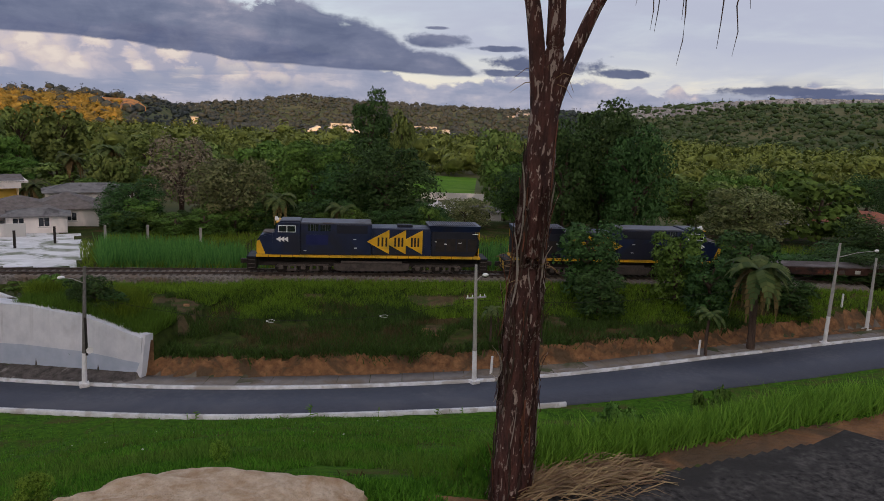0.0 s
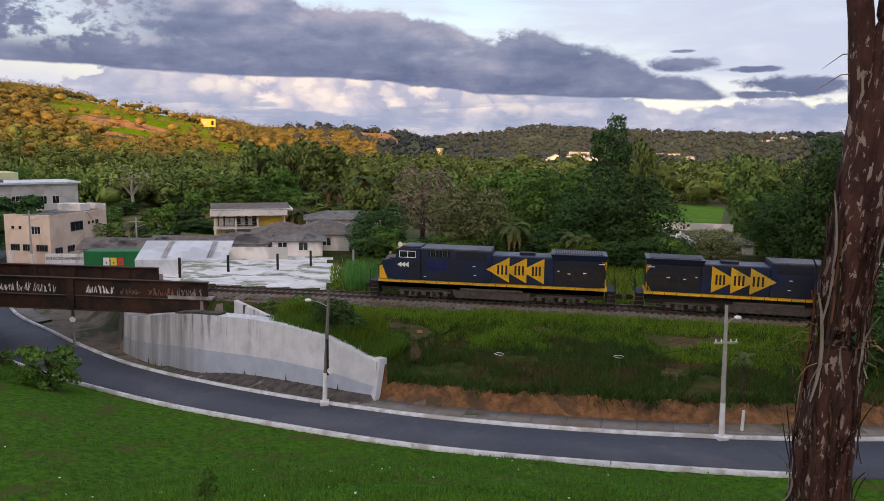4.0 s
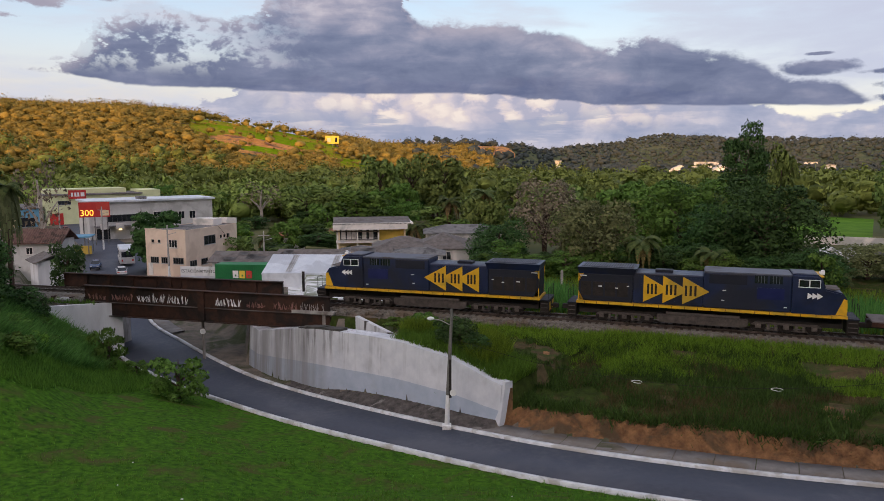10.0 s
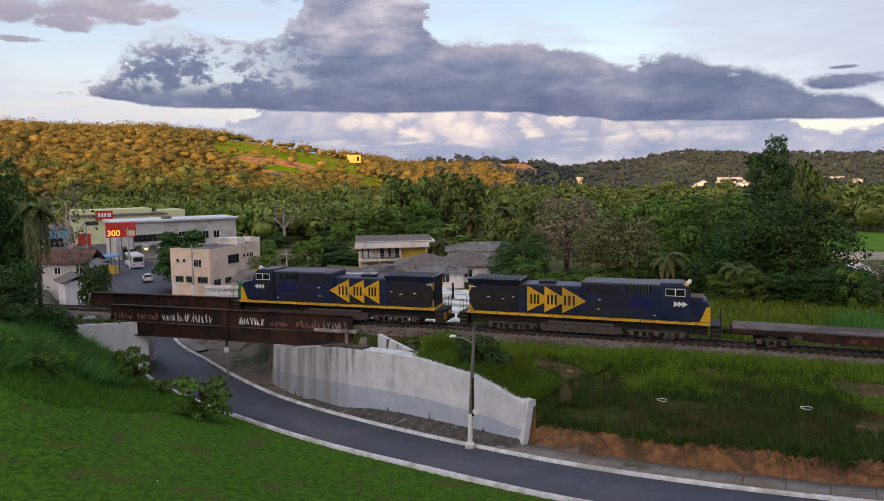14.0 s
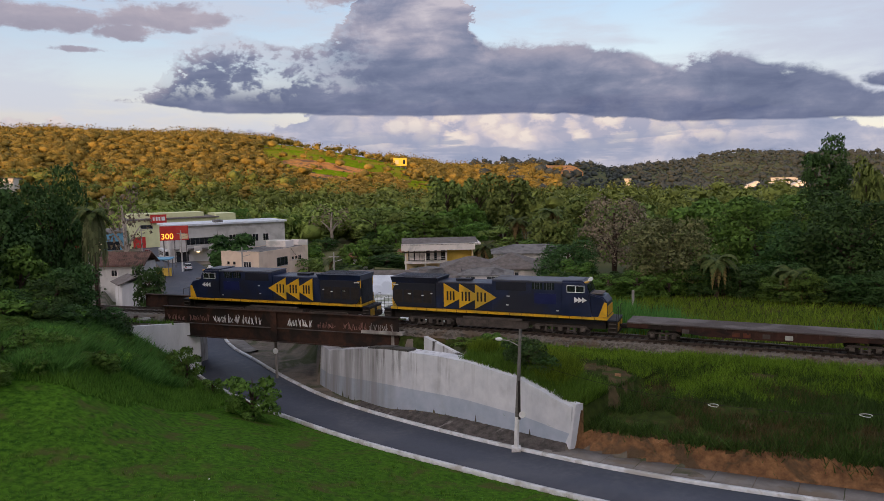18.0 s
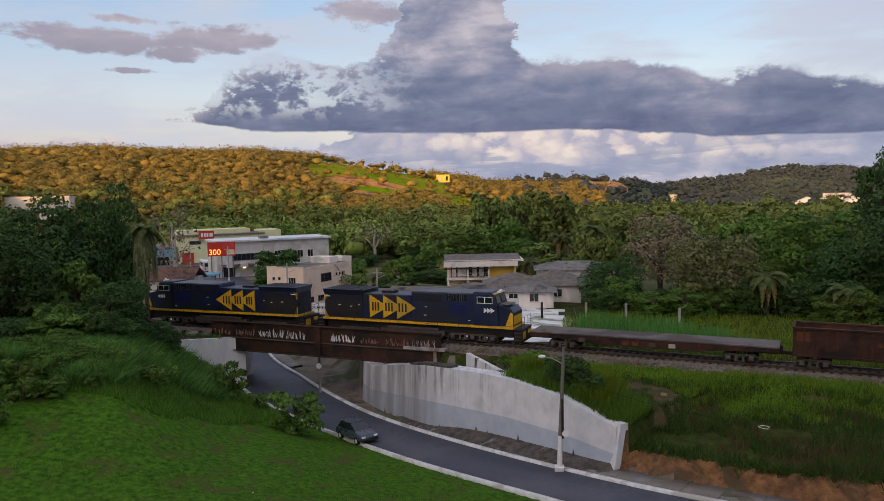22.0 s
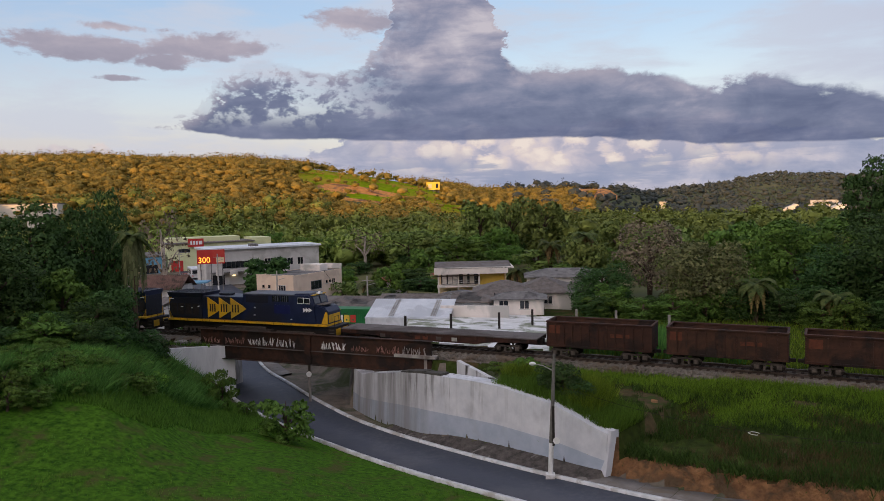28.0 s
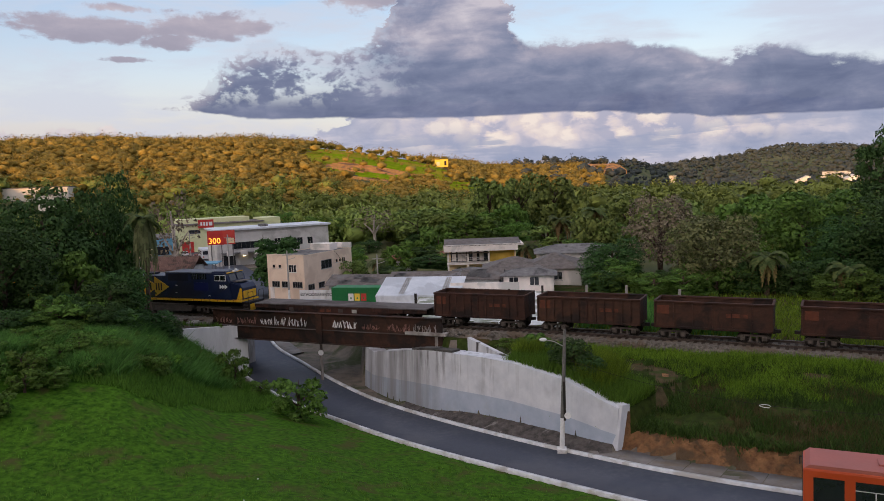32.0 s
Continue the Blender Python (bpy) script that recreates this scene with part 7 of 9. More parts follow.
def build_boulder():
    bm = bmesh.new()
    bmesh.ops.create_icosphere(bm, subdivisions=6, radius=1.0)
    for v in bm.verts:
        p = v.co.copy()
        n = noise.fractal(p * 1.3 + Vector((3, 1, 7)), 0.9, 2.1, 5) * 0.16 + noise.noise(p * 0.9 + Vector((9, 2, 4))) * 0.14
        v.co = p * (1 + n + noise.fractal(p * 4.0, 0.9, 2.0, 4) * 0.035 + noise.fractal(p * 12.0, 0.8, 2.0, 3) * 0.016 - max(0.0, noise.noise(p * 7.0 + Vector((5, 5, 5)))) * 0.022)
        v.co.z *= 0.62 if v.co.z > 0 else 0.8
    s = Matrix.Diagonal((2.3, 1.25, 1.3, 1))
    bmesh.ops.transform(bm, matrix=s, verts=bm.verts)
    solid("boulder", bm, "rock", "pale tan weathered boulder lying in the grass", "rock", m=FORE @ pose(-0.85, 4.7, 9.32, 0, 2, -14), smooth=True)


build_boulder()


def build_straw():
    rs = np.random.RandomState(4)
    n = 800
    x = rs.uniform(4.85, 6.8, n)
    y = 2.72 - 0.05 * (x - 5.0) + rs.normal(size=n) * 0.26 + 0.12
    z = 8.98 + rs.uniform(0, 0.16, n) * np.exp(-((x - 5.7) / 1.2) ** 2)
    a = rs.normal(size=n) * 0.35 - 0.1
    L = rs.uniform(0.3, 1.1, n)
    dx, dy = np.cos(a) * L, np.sin(a) * L
    w = 0.012
    P = np.stack([x, y, z], -1)
    Q = P + np.stack([dx * 0.5, dy * 0.5, rs.uniform(0.02, 0.12, n)], -1)
    R = P + np.stack([dx, dy, rs.uniform(-0.08, 0.02, n)], -1)
    o = np.stack([-np.sin(a) * w, np.cos(a) * w, np.zeros(n)], -1)
    V = np.stack([P - o, P + o, Q + o, Q - o, Q - o, Q + o, R + o * 0.3, R - o * 0.3], 1).reshape(-1, 3)
    tagged(new("dry_fronds", mesh_np("dry_fronds", V, np.arange(len(V)).reshape(-1, 4), "straw")), "heap of fallen dry brown fronds by the tree", "litter", kind="stuff")


build_straw()


def build_weeds():
    for i, (x, y, h, key) in enumerate(((-1.0, 5.3, 0.62, "bright"), (-1.55, 5.1, 0.34, "bright"), (-2.9, 17.2, 0.9, "shrub"), (1.8, 7.5, 0.5, "bright"), (8.6, 5.0, 1.3, "shrub"), (11.1, 5.0, 1.1, "shrub"), (7.6, 5.1, 0.8, "shrub"))):
        crown, trunk, w, hh, lab = TREE_KINDS[key]
        b = gz(x, y)
        t = thing("weed", pose(x, y, b - 0.03, 0, 0, i * 70), "leafy green weed growing in the lawn", "weed", "lawn weeds")
        c = new("leaves", crown)
        c.parent, c.scale = t, (h / w * 0.75, h / w * 0.75, h / hh)
    # tall thin grass beside the boulder
    rs = random.Random(31)
    for cx, cy in ((4.15, 4.35), (4.7, 4.25), (5.1, 4.45)):
        b = gz(cx, cy)
        t = thing("grass_clump", pose(cx, cy, b), "tall thin grass clump beside the boulder", "grass", "tall grass clumps")
        for k in range(11):
            a, L, out = rs.uniform(0, 6.283), rs.uniform(0.6, 1.25), rs.uniform(0.15, 0.7)
            d = Vector((math.cos(a), math.sin(a), 0))
            sd = Vector((-d.y, d.x, 0))
            bm = bmesh.new()
            rows = []
            for i in range(6):
                u = i / 5
                c = d * (0.04 + out * u * u) + Vector((0, 0, L * (u - 0.25 * out * u * u) - 0.03))
                w = 0.011 * (1 - u) + 0.001
                rows.append((bm.verts.new(c - sd * w), bm.verts.new(c + Vector((0, 0, -0.004)) + d * 0.003), bm.verts.new(c + sd * w)))
            for p, q in zip(rows, rows[1:]):
                for j in range(2):
                    bm.faces.new((p[j], p[j + 1], q[j + 1], q[j]))
            part("grass_blade", bm, "blade_edge", t)
    # thin stalks
    rng = random.Random(9)
    me = None
    for k in range(26):
        az, d = rng.uniform(-30, 35), rng.uniform(16, 38)
        p = polar(az, d)
        if road_near(np.array([p.x]), np.array([p.y]))[0][0] < 5:
            continue
        if me is None:
            bm = bmesh.new()
            tube(bm, [(0, 0, -0.05), (0.03, 0, 0.4), (0.06, 0.04, 0.85)], [0.012, 0.010, 0.004], 5)
            for j in range(9):
                a, z = rng.uniform(0, 6.28), rng.uniform(0.25, 0.85)
                q = Vector((math.cos(a), math.sin(a), 0.3)) * rng.uniform(0.08, 0.22)
                tube(bm, [(0.04, 0.02, z), tuple(Vector((0.04, 0.02, z)) + q)], [0.02, 0.004], 4)
            me = finish("stalk", bm, "blade")
        ob = new("weed_stalk", me)
        ob.matrix_basis = pose(p.x, p.y, gz(p.x, p.y), 0, 0, rng.uniform(0, 360)) @ Matrix.Scale(rng.uniform(0.7, 1.3), 4)
        tagged(ob, "thin dark weed stalk standing in the lawn", "weed", "lawn stalks")
    # bits of litter and pale stones
    me = None
    for k in range(40):
        az, d = rng.uniform(-32, 36), rng.uniform(14, 40)
        p = polar(az, d)
        if road_near(np.array([p.x]), np.array([p.y]))[0][0] < 4.2:
            continue
        if me is None:
            bm = bmesh.new()
            bmesh.ops.create_icosphere(bm, subdivisions=1, radius=0.07)
            for v in bm.verts:
                v.co *= 1 + noise.noise(v.co * 9) * 0.4
            me = finish("stone", bm, "decal_white")
        ob = new("stone", me)
        ob.matrix_basis = pose(p.x, p.y, gz(p.x, p.y) + 0.01, 0, 0, k * 40) @ Matrix.Diagonal((rng.uniform(0.5, 1.2), rng.uniform(0.4, 1), 0.5, 1))
        tagged(ob, "small pale stone lying on the lawn", "stone", "lawn stones")


build_weeds()


# ---- poles and cable ----
def lamp_pole(x, y, z, top, lean=(0, 0), arm=(1.3, 0.0), label="tapered concrete street lamp pole with a white-painted foot", cross=False, dark=False):
    h = top - z
    t = thing("street_lamp", pose(x, y, z), label, "street lamp", "street lamps")
    bm = bmesh.new()
    lx, ly = lean
    tube(bm, [(0, 0, -0.3), (lx * 0.27, ly * 0.27, h * 0.27)], [0.17, 0.155], 12)
    part("painted_foot", bm, "white_paint", t, "white-painted pole foot")
    bm = bmesh.new()
    tube(bm, [(lx * 0.27, ly * 0.27, h * 0.27), (lx, ly, h)], [0.15, 0.09], 12)
    part("pole", bm, "pole_dark" if dark else "pole_concrete", t)
    boxpart("base_block", "white_paint", t, -0.3, 0.3, -0.3, 0.3, -0.3, 0.1)
    if arm:
        bm = bmesh.new()
        zt = h * 0.86
        a = Vector((lx * 0.86, ly * 0.86, zt))
        b = a + Vector((arm[0], arm[1], 0.45))
        tube(bm, [tuple(a), tuple(a.lerp(b, 0.5) + Vector((0, 0, 0.12))), tuple(b)], [0.03, 0.028, 0.025], 8)
        part("arm", bm, "pole_concrete", t)
        bm = bmesh.new()
        bmesh.ops.create_uvsphere(bm, u_segments=12, v_segments=8, radius=0.2, matrix=Matrix.Translation(b) @ Matrix.Diagonal((1.2, 0.8, 0.6, 1)))
        part("lantern", bm, "decal_white", t, smooth=True)
    if cross:
        bm = bmesh.new()
        box(bm, -0.75 + lx * 0.7, 0.75 + lx * 0.7, -0.06, 0.06, h * 0.72, h * 0.72 + 0.1)
        part("crossarm", bm, "pole_concrete", t)
        for q in (-0.65, -0.3, 0.3, 0.65):
            bm = bmesh.new()
            rod(bm, (q + lx * 0.7, 0, h * 0.72 + 0.1), (q + lx * 0.7, 0, h * 0.72 + 0.26), 0.05, 0.03, 8)
            part("insulator", bm, "decal_white", t)
    return t


surf("pole_dark", (0.10, 0.095, 0.09), (0.20, 0.19, 0.18), 3.0, 0.9, 0.2)
_pa = lamp_pole(0.35, 47.15, -4.1, 3.9, (0.35, 0.0), (-1.35, 0.1), "leaning concrete street lamp pole with a white foot by the wall", dark=True)
lamp_pole(23.93, 35.85, -3.25, 4.85, (-0.22, 0.1), (0.6, -0.2), cross=True)
lamp_pole(56.2, 32.6, -3.1, 5.4, (0.5, 0.1), (4.2, -0.6), cross=False)
lamp_pole(63.6, 33.7, -3.0, 3.6, (0.0, 0.0), None)
bm = bmesh.new()
rod(bm, (0, -0.02, 0), (0, 0.02, 0), 0.22, 0.22, 16)
_s = part("sign_disc", bm, "decal_white", _pa, "round traffic sign seen edge-on")
_s.location = (0.42, -0.2, 2.35)
bm = bmesh.new()
box(bm, 0.16, 0.32, -0.16, 0.02, 2.0, 4.6)
part("cable_box", bm, "under_black", _pa, "black cable duct on the pole")
for _x, _y in ((25.7, 36.6), (43.1, 34.1), (62.8, 35.8)):
    bm = bmesh.new()
    rod(bm, (0, 0, -0.2), (0.05, 0, 1.25), 0.10, 0.085, 10)
    solid("marker_post", bm, "white_paint", "short white-painted post on the bank", "post", m=pose(_x, _y, gz(_x, _y)), group="bank posts")


def build_cable():
    a, b = Vector((0.6, 47.1, 2.0)), Vector((23.75, 35.9, 2.45))

    def on_wire(u):
        return a.lerp(b, u) + Vector((0, 0, -1.56 * (1 - (2 * u - 1) ** 2)))
    pts = [on_wire(k / 24) for k in range(25)]
    g = thing("overhead_cable", pose(0, 0, 0), "thin black overhead cable with two pale slack loops", "cable")
    bm = bmesh.new()
    tube(bm, [tuple(p) for p in pts], [0.012] * 25, 5)
    part("wire", bm, "under_black", g)
    for u0 in (0.472, 0.764):
        bm = bmesh.new()
        c = on_wire(u0)
        d = (b - a).normalized()
        ring = [tuple(c + d * (math.cos(u) * 0.30) + Vector((0, 0, -0.05 + math.sin(u) * 0.10 * (0.4 + 0.6 * abs(math.cos(u / 2)))))) for u in np.linspace(0, 5.6, 18)]
        tube(bm, ring, [0.018] * 18, 5)
        part("slack_loop", bm, "decal_white", g)
    c2 = thing("overhead_cable", pose(0, 0, 0), "thin black overhead cable between lamp poles", "cable")
    a, b = Vector((23.75, 35.9, 2.45)), Vector((56.55, 32.65, 3.2))
    pts = [a.lerp(b, k / 24) + Vector((0, 0, -1.1 * (1 - (2 * k / 24 - 1) ** 2))) for k in range(25)]
    bm = bmesh.new()
    tube(bm, [tuple(p) for p in pts], [0.012] * 25, 5)
    part("wire", bm, "under_black", c2)


build_cable()


# ---- buildings ----
def window(parent, x, y, z, w, h, axis="x", out=-1, frame_mat="wall_white", glass="glass_dark", bars=1):
    """A window with frame, pane and bars on a wall that runs along local x (or y); out is the side the wall faces."""
    def bx(nm, mt, u0, u1, z0, z1, d0, d1, par):
        lo, hi = sorted((d0 * out, d1 * out))
        if axis == "x":
            return boxpart(nm, mt, par, x + u0, x + u1, y + lo, y + hi, z0, z1)
        return boxpart(nm, mt, par, x + lo, x + hi, y + u0, y + u1, z0, z1)
    f = bx("window", frame_mat, -0.08, w + 0.08, z - 0.08, z + h + 0.08, 0.004, 0.05, parent)
    bx("pane", glass, 0, w, z, z + h, 0.052, 0.06, f)
    for k in range(bars):
        u = w * (k + 1) / (bars + 1)
        bx("bar", frame_mat, u - 0.03, u + 0.03, z, z + h, 0.061, 0.075, f)
    bx("sill", "wall_grey", -0.14, w + 0.14, z - 0.16, z - 0.082, 0.004, 0.12, f)
    return f


def gable(bm, x0, x1, y0, y1, z, rise, over=0.4, along="x", thick=0.12):
    """A pitched roof with eaves."""
    if along == "x":
        ym = (y0 + y1) / 2
        P = [(y0 - over, z - over * rise / (ym - y0)), (ym, z + rise), (y1 + over, z - over * rise / (ym - y0))]
        for (a, za), (b, zb) in ((P[0], P[1]), (P[1], P[2])):
            vs = [bm.verts.new(p) for p in ((x0 - over, a, za), (x1 + over, a, za), (x1 + over, b, zb), (x0 - over, b, zb), (x0 - over, a, za - thick), (x1 + over, a, za - thick), (x1 + over, b, zb - thick), (x0 - over, b, zb - thick))]
            for q in ((0, 1, 2, 3), (7, 6, 5, 4), (0, 4, 5, 1), (1, 5, 6, 2), (2, 6, 7, 3), (3, 7, 4, 0)):
                bm.faces.new([vs[i] for i in q])


def hip(bm, x0, x1, y0, y1, z, rise, over=0.5, thick=0.14):
    x0, x1, y0, y1 = x0 - over, x1 + over, y0 - over, y1 + over
    r = min(x1 - x0, y1 - y0) / 2
    if x1 - x0 >= y1 - y0:
        a, b = (x0 + r, (y0 + y1) / 2, z + rise), (x1 - r, (y0 + y1) / 2, z + rise)
    else:
        a, b = ((x0 + x1) / 2, y0 + r, z + rise), ((x0 + x1) / 2, y1 - r, z + rise)
    v = [bm.verts.new(p) for p in ((x0, y0, z), (x1, y0, z), (x1, y1, z), (x0, y1, z), a, b)]
    w = [bm.verts.new(p) for p in ((x0, y0, z - thick), (x1, y0, z - thick), (x1, y1, z - thick), (x0, y1, z - thick))]
    if x1 - x0 >= y1 - y0:
        fs = ((0, 1, 5, 4), (1, 2, 5), (2, 3, 4, 5), (3, 0, 4))
    else:
        fs = ((0, 1, 4), (1, 2, 5, 4), (2, 3, 5), (3, 0, 4, 5))
    for f in fs:
        bm.faces.new([v[i] for i in f])
    for i in range(4):
        j = (i + 1) % 4
        bm.faces.new((v[j], v[i], w[i], w[j]))
    bm.faces.new(w[::-1])


def shell(parent, L, W, H, mat_, z0=-1.5):
    """Four walls of a house, each a part, butted at the corners."""
    for d in ((0, L, 0, 0.2), (0, L, W - 0.2, W), (0, 0.2, 0.2, W - 0.2), (L - 0.2, L, 0.2, W - 0.2)):
        boxpart("wall", mat_, parent, *d, z0, H)


surf("roof_old", (0.13, 0.07, 0.055), (0.27, 0.16, 0.13), 1.5, 0.9, 0.4, c3=(0.09, 0.06, 0.05), big=0.4)


def build_beige():
    b = thing("apartment_building", pose(-50.1, 123.3, -6.0, 0, 0, -18.9), "two-storey beige rendered corner building with a grey flat roof", "building")
    L, W, H = 8.1, 14.6, 7.8
    shell(b, L, W, H, "beige_wall")
    boxpart("roof", "roof_fibre", b, 0.2, L - 0.2, 0.2, W - 0.2, H - 0.35, H - 0.1, label="dark stained flat roof")
    boxpart("parapet", "beige_wall", b, -0.06, L + 0.06, -0.06, 0.24, H, H + 0.12)
    boxpart("parapet", "wall_white", b, L - 3.5, L + 0.06, W - 0.3, W + 0.06, H, H + 1.0, label="white rear parapet")
    boxpart("parapet", "wall_white", b, -0.06, L - 3.5, W - 0.3, W + 0.06, H, H + 0.7, label="white rear parapet")
    boxpart("water_tank_box", "wall_white", b, 2.0, 6.4, 10.0, 12.5, H - 0.09, H + 1.1, label="white rooftop tank housing")
    for x in (1.3, 2.6):
        window(b, x, 0, 5.6, 0.5, 0.5, bars=0, frame_mat="beige_wall")
    window(b, 4.9, 0, 4.9, 1.5, 1.2, bars=2, frame_mat="wall_white")
    for x, w in ((1.0, 1.5), (3.2, 1.5), (5.6, 1.9)):
        window(b, x, 0, 2.2, w, 0.9, bars=3, frame_mat="roof_brown")
    boxpart("door", "wall_white", b, 0.4, 1.3, -0.06, -0.004, 0.0, 2.1)
    window(b, L, 5.0, 4.9, 3.0, 1.4, axis="y", out=1, bars=2, frame_mat="roof_brown")
    for y in (9.4, 10.4):
        window(b, L, y, 5.6, 0.5, 0.5, axis="y", out=1, bars=0, frame_mat="beige_wall")
    window(b, L, 11.4, 5.4, 0.8, 0.8, axis="y", out=1, bars=1, frame_mat="beige_wall")
    for y in (1.0, 4.0, 9.0):
        window(b, L, y, 1.6, 1.6, 0.9, axis="y", out=1, bars=2, frame_mat="roof_brown")
    bm = bmesh.new()
    tube(bm, [(L + 0.03, 9.0, H), (L + 0.03, 11.0, 6.0), (L + 0.03, 13.5, 3.0)], [0.03, 0.03, 0.03], 5)
    part("cable", bm, "under_black", b)


build_beige()


def build_shops():
    s = thing("shop_building", pose(-84.8, 176.0, -6.0, 0, 0, 36), "long grey commercial building with a white roof edge", "building")
    L, W, H = 30.0, 13, 9.0
    shell(s, L, W, H, "wall_grey")
    boxpart("roof", "tin_white", s, -0.5, L + 0.5, -0.8, W + 0.3, H, H + 0.45, label="white metal roof edge")
    boxpart("roof_unit", "roof_fibre", s, 12, 14, 2, 5, H + 0.45, H + 1.1)
    window(s, 4.0, 0, 4.2, 8.0, 1.6, bars=6, frame_mat="roof_fibre")
    window(s, 15.0, 0, 5.0, 2.4, 1.2, bars=2)
    for x in (19.0, 21.2, 24.0):
        window(s, x, 0, 4.2, 1.4, 1.8, bars=1)
    boxpart("door", "glass_dark", s, 1.5, 4.5, -0.06, -0.004, 0, 2.6)
    boxpart("canopy", "roof_fibre", s, 1.0, 14.0, -2.0, -0.01, 3.1, 3.3)
    for x in (2.0, 5.5, 9.0):
        boxpart("shop_sign", "wall_white", s, x, x + 1.9, -2.1, -2.02, 2.6, 4.0, label="white shop sign board")
    boxpart("shop_light", "lamp_glow", s, 6.5, 7.2, -0.5, -0.2, 2.2, 2.6, label="warm glowing shop lamp")
    # red billboard with lit digits
    r = thing("billboard", pose(-81.7, 164.9, -5.0, 0, 0, 25), "red advertising billboard with orange lit digits", "billboard")
    boxpart("board", "sign_red", r, 0, 6.4, 0, 0.3, 5.4, 8.8)
    boxpart("picture", "letter_red", r, 3.6, 6.2, -0.03, -0.004, 7.2, 8.7)
    boxpart("picture", "wall_cream", r, 4.4, 6.2, -0.05, -0.031, 5.7, 6.9)
    for x in (0.8, 3.2, 5.8):
        boxpart("post", "roof_fibre", r, x - 0.12, x + 0.12, 0.31, 0.5, -1.5, 8.6)
    cu = bpy.data.curves.new("digits", "FONT")
    cu.body, cu.size, cu.extrude = "300", 1.9, 0.03
    tx = new("digits", cu)
    tx.data.materials.append(M["digit_glow"])
    tx.parent = r
    tx.matrix_basis = pose(0.2, -0.06, 5.75, 90, 0, 0)
    # lime shop behind
    d = thing("supermarket", pose(-116.5, 215.5, -6.0, 0, 0, 36), "pale lime-yellow shop building with a red roof sign", "building")
    shell(d, 27, 16, 8.6, "wall_lime")
    boxpart("roof", "roof_brown", d, -0.4, 27.4, -0.6, 16.4, 8.6, 8.9)
    boxpart("roof_block", "wall_lime", d, 1, 24, 6, 15, 8.901, 10.3)
    boxpart("roof_block", "wall_lime", d, 27.41, 34, 4, 15, -1.5, 9.6)
    for x in (3.4, 13.5, 20.0):
        window(d, x, 0, 6.0, 3.4, 1.0, bars=3, frame_mat="roof_fibre")
    boxpart("gate", "sign_red", d, 1.0, 4.6, -0.1, -0.004, 0, 3.4, label="red roller gate")
    sg = boxpart("roof_sign", "sign_red", d, 6.2, 11.0, -0.9, -0.61, 7.6, 10.2, label="red roof sign with plain white shapes")
    for x in (6.9, 7.8, 8.6, 9.5):
        boxpart("sign_shape", "decal_white", sg, x, x + 0.55 + (x > 9) * 0.5, -0.95, -0.901, 8.3, 9.5)
    for k, (mt, mt2) in enumerate((("wall_yellow", "roof_tile"), ("sign_red", "roof_fibre"), ("wall_cream", "roof_brown"), ("awning_blue", "roof_fibre"))):
        h = thing("small_shop", pose(-138 + k * 5.3, 200 + k * 3.4, -6.0, 0, 0, 32), "small low shop with a coloured front and dark roof", "building", "shops on the street")
        shell(h, 6, 8, 4.4 + (k % 2), mt)
        bm = bmesh.new()
        gable(bm, 0, 6, 0, 8, 4.4 + (k % 2), 1.1)
        part("roof", bm, mt2, h)
        boxpart("shutter", "glass_dark", h, 1.0, 4.6, -0.06, -0.004, 0, 2.6)
    # awnings and sheds at the street's left
    a = thing("market_stall", pose(-83.5, 146.0, -5.4, 0, 0, 14), "low stall with a pale blue flat awning", "stall")
    boxpart("awning", "awning_blue", a, 0, 12, 0, 5, 3.0, 3.25)
    for x in (0.3, 6.0, 11.6):
        for y in (0.3, 4.6):
            boxpart("post", "roof_fibre", a, x - 0.08, x + 0.08, y - 0.08, y + 0.08, -0.5, 3.0)
    boxpart("counter", "wall_yellow", a, 8.0, 12.0, 0.6, 1.4, -0.5, 1.2)
    o = thing("old_shed", pose(-68.9, 117.0, -2.9, 0, 0, 6), "old shed with a sagging dark tile roof", "shed")
    shell(o, 7.2, 6, 3.4, "wall_grey", -4.0)
    bm = bmesh.new()
    gable(bm, 0, 7.2, 0, 6, 3.4, 1.7, 0.6)
    part("roof", bm, "roof_old", o)
    for k in range(22):
        bm = bmesh.new()
        zz = 0.05 * math.sin(k * 1.7)
        rod(bm, (-0.5 + k * 0.39, -0.65, 3.12 + zz), (-0.5 + k * 0.39, 3.0, 5.15 + zz), 0.10, 0.10, 6)
        part("roof_ridge_tile", bm, "roof_old", o)
    window(o, 5.5, 0, 1.3, 0.9, 1.0)
    window(o, 2.0, 0, 1.3, 0.9, 1.0)
    o2 = thing("lean_to", pose(-61.0, 107.5, -3.3, 0, 0, -50), "low whitewashed lean-to with a tile roof", "shed")
    shell(o2, 5, 4, 2.4, "whitewash", -3.4)
    bm = bmesh.new()
    gable(bm, 0, 5, 0, 4, 2.4, 0.8, 0.5)
    part("roof", bm, "roof_brown", o2)
    w = thing("garden_wall", pose(-47, 88, -6.2, 0, 0, 118), "low whitewashed garden wall by the street", "wall")
    boxpart("wall", "whitewash", w, 0, 14, 0, 0.25, -0.5, 1.7)
    boxpart("coping", "wall_grey", w, -0.05, 14.05, -0.06, 0.31, 1.701, 1.8)


build_shops()


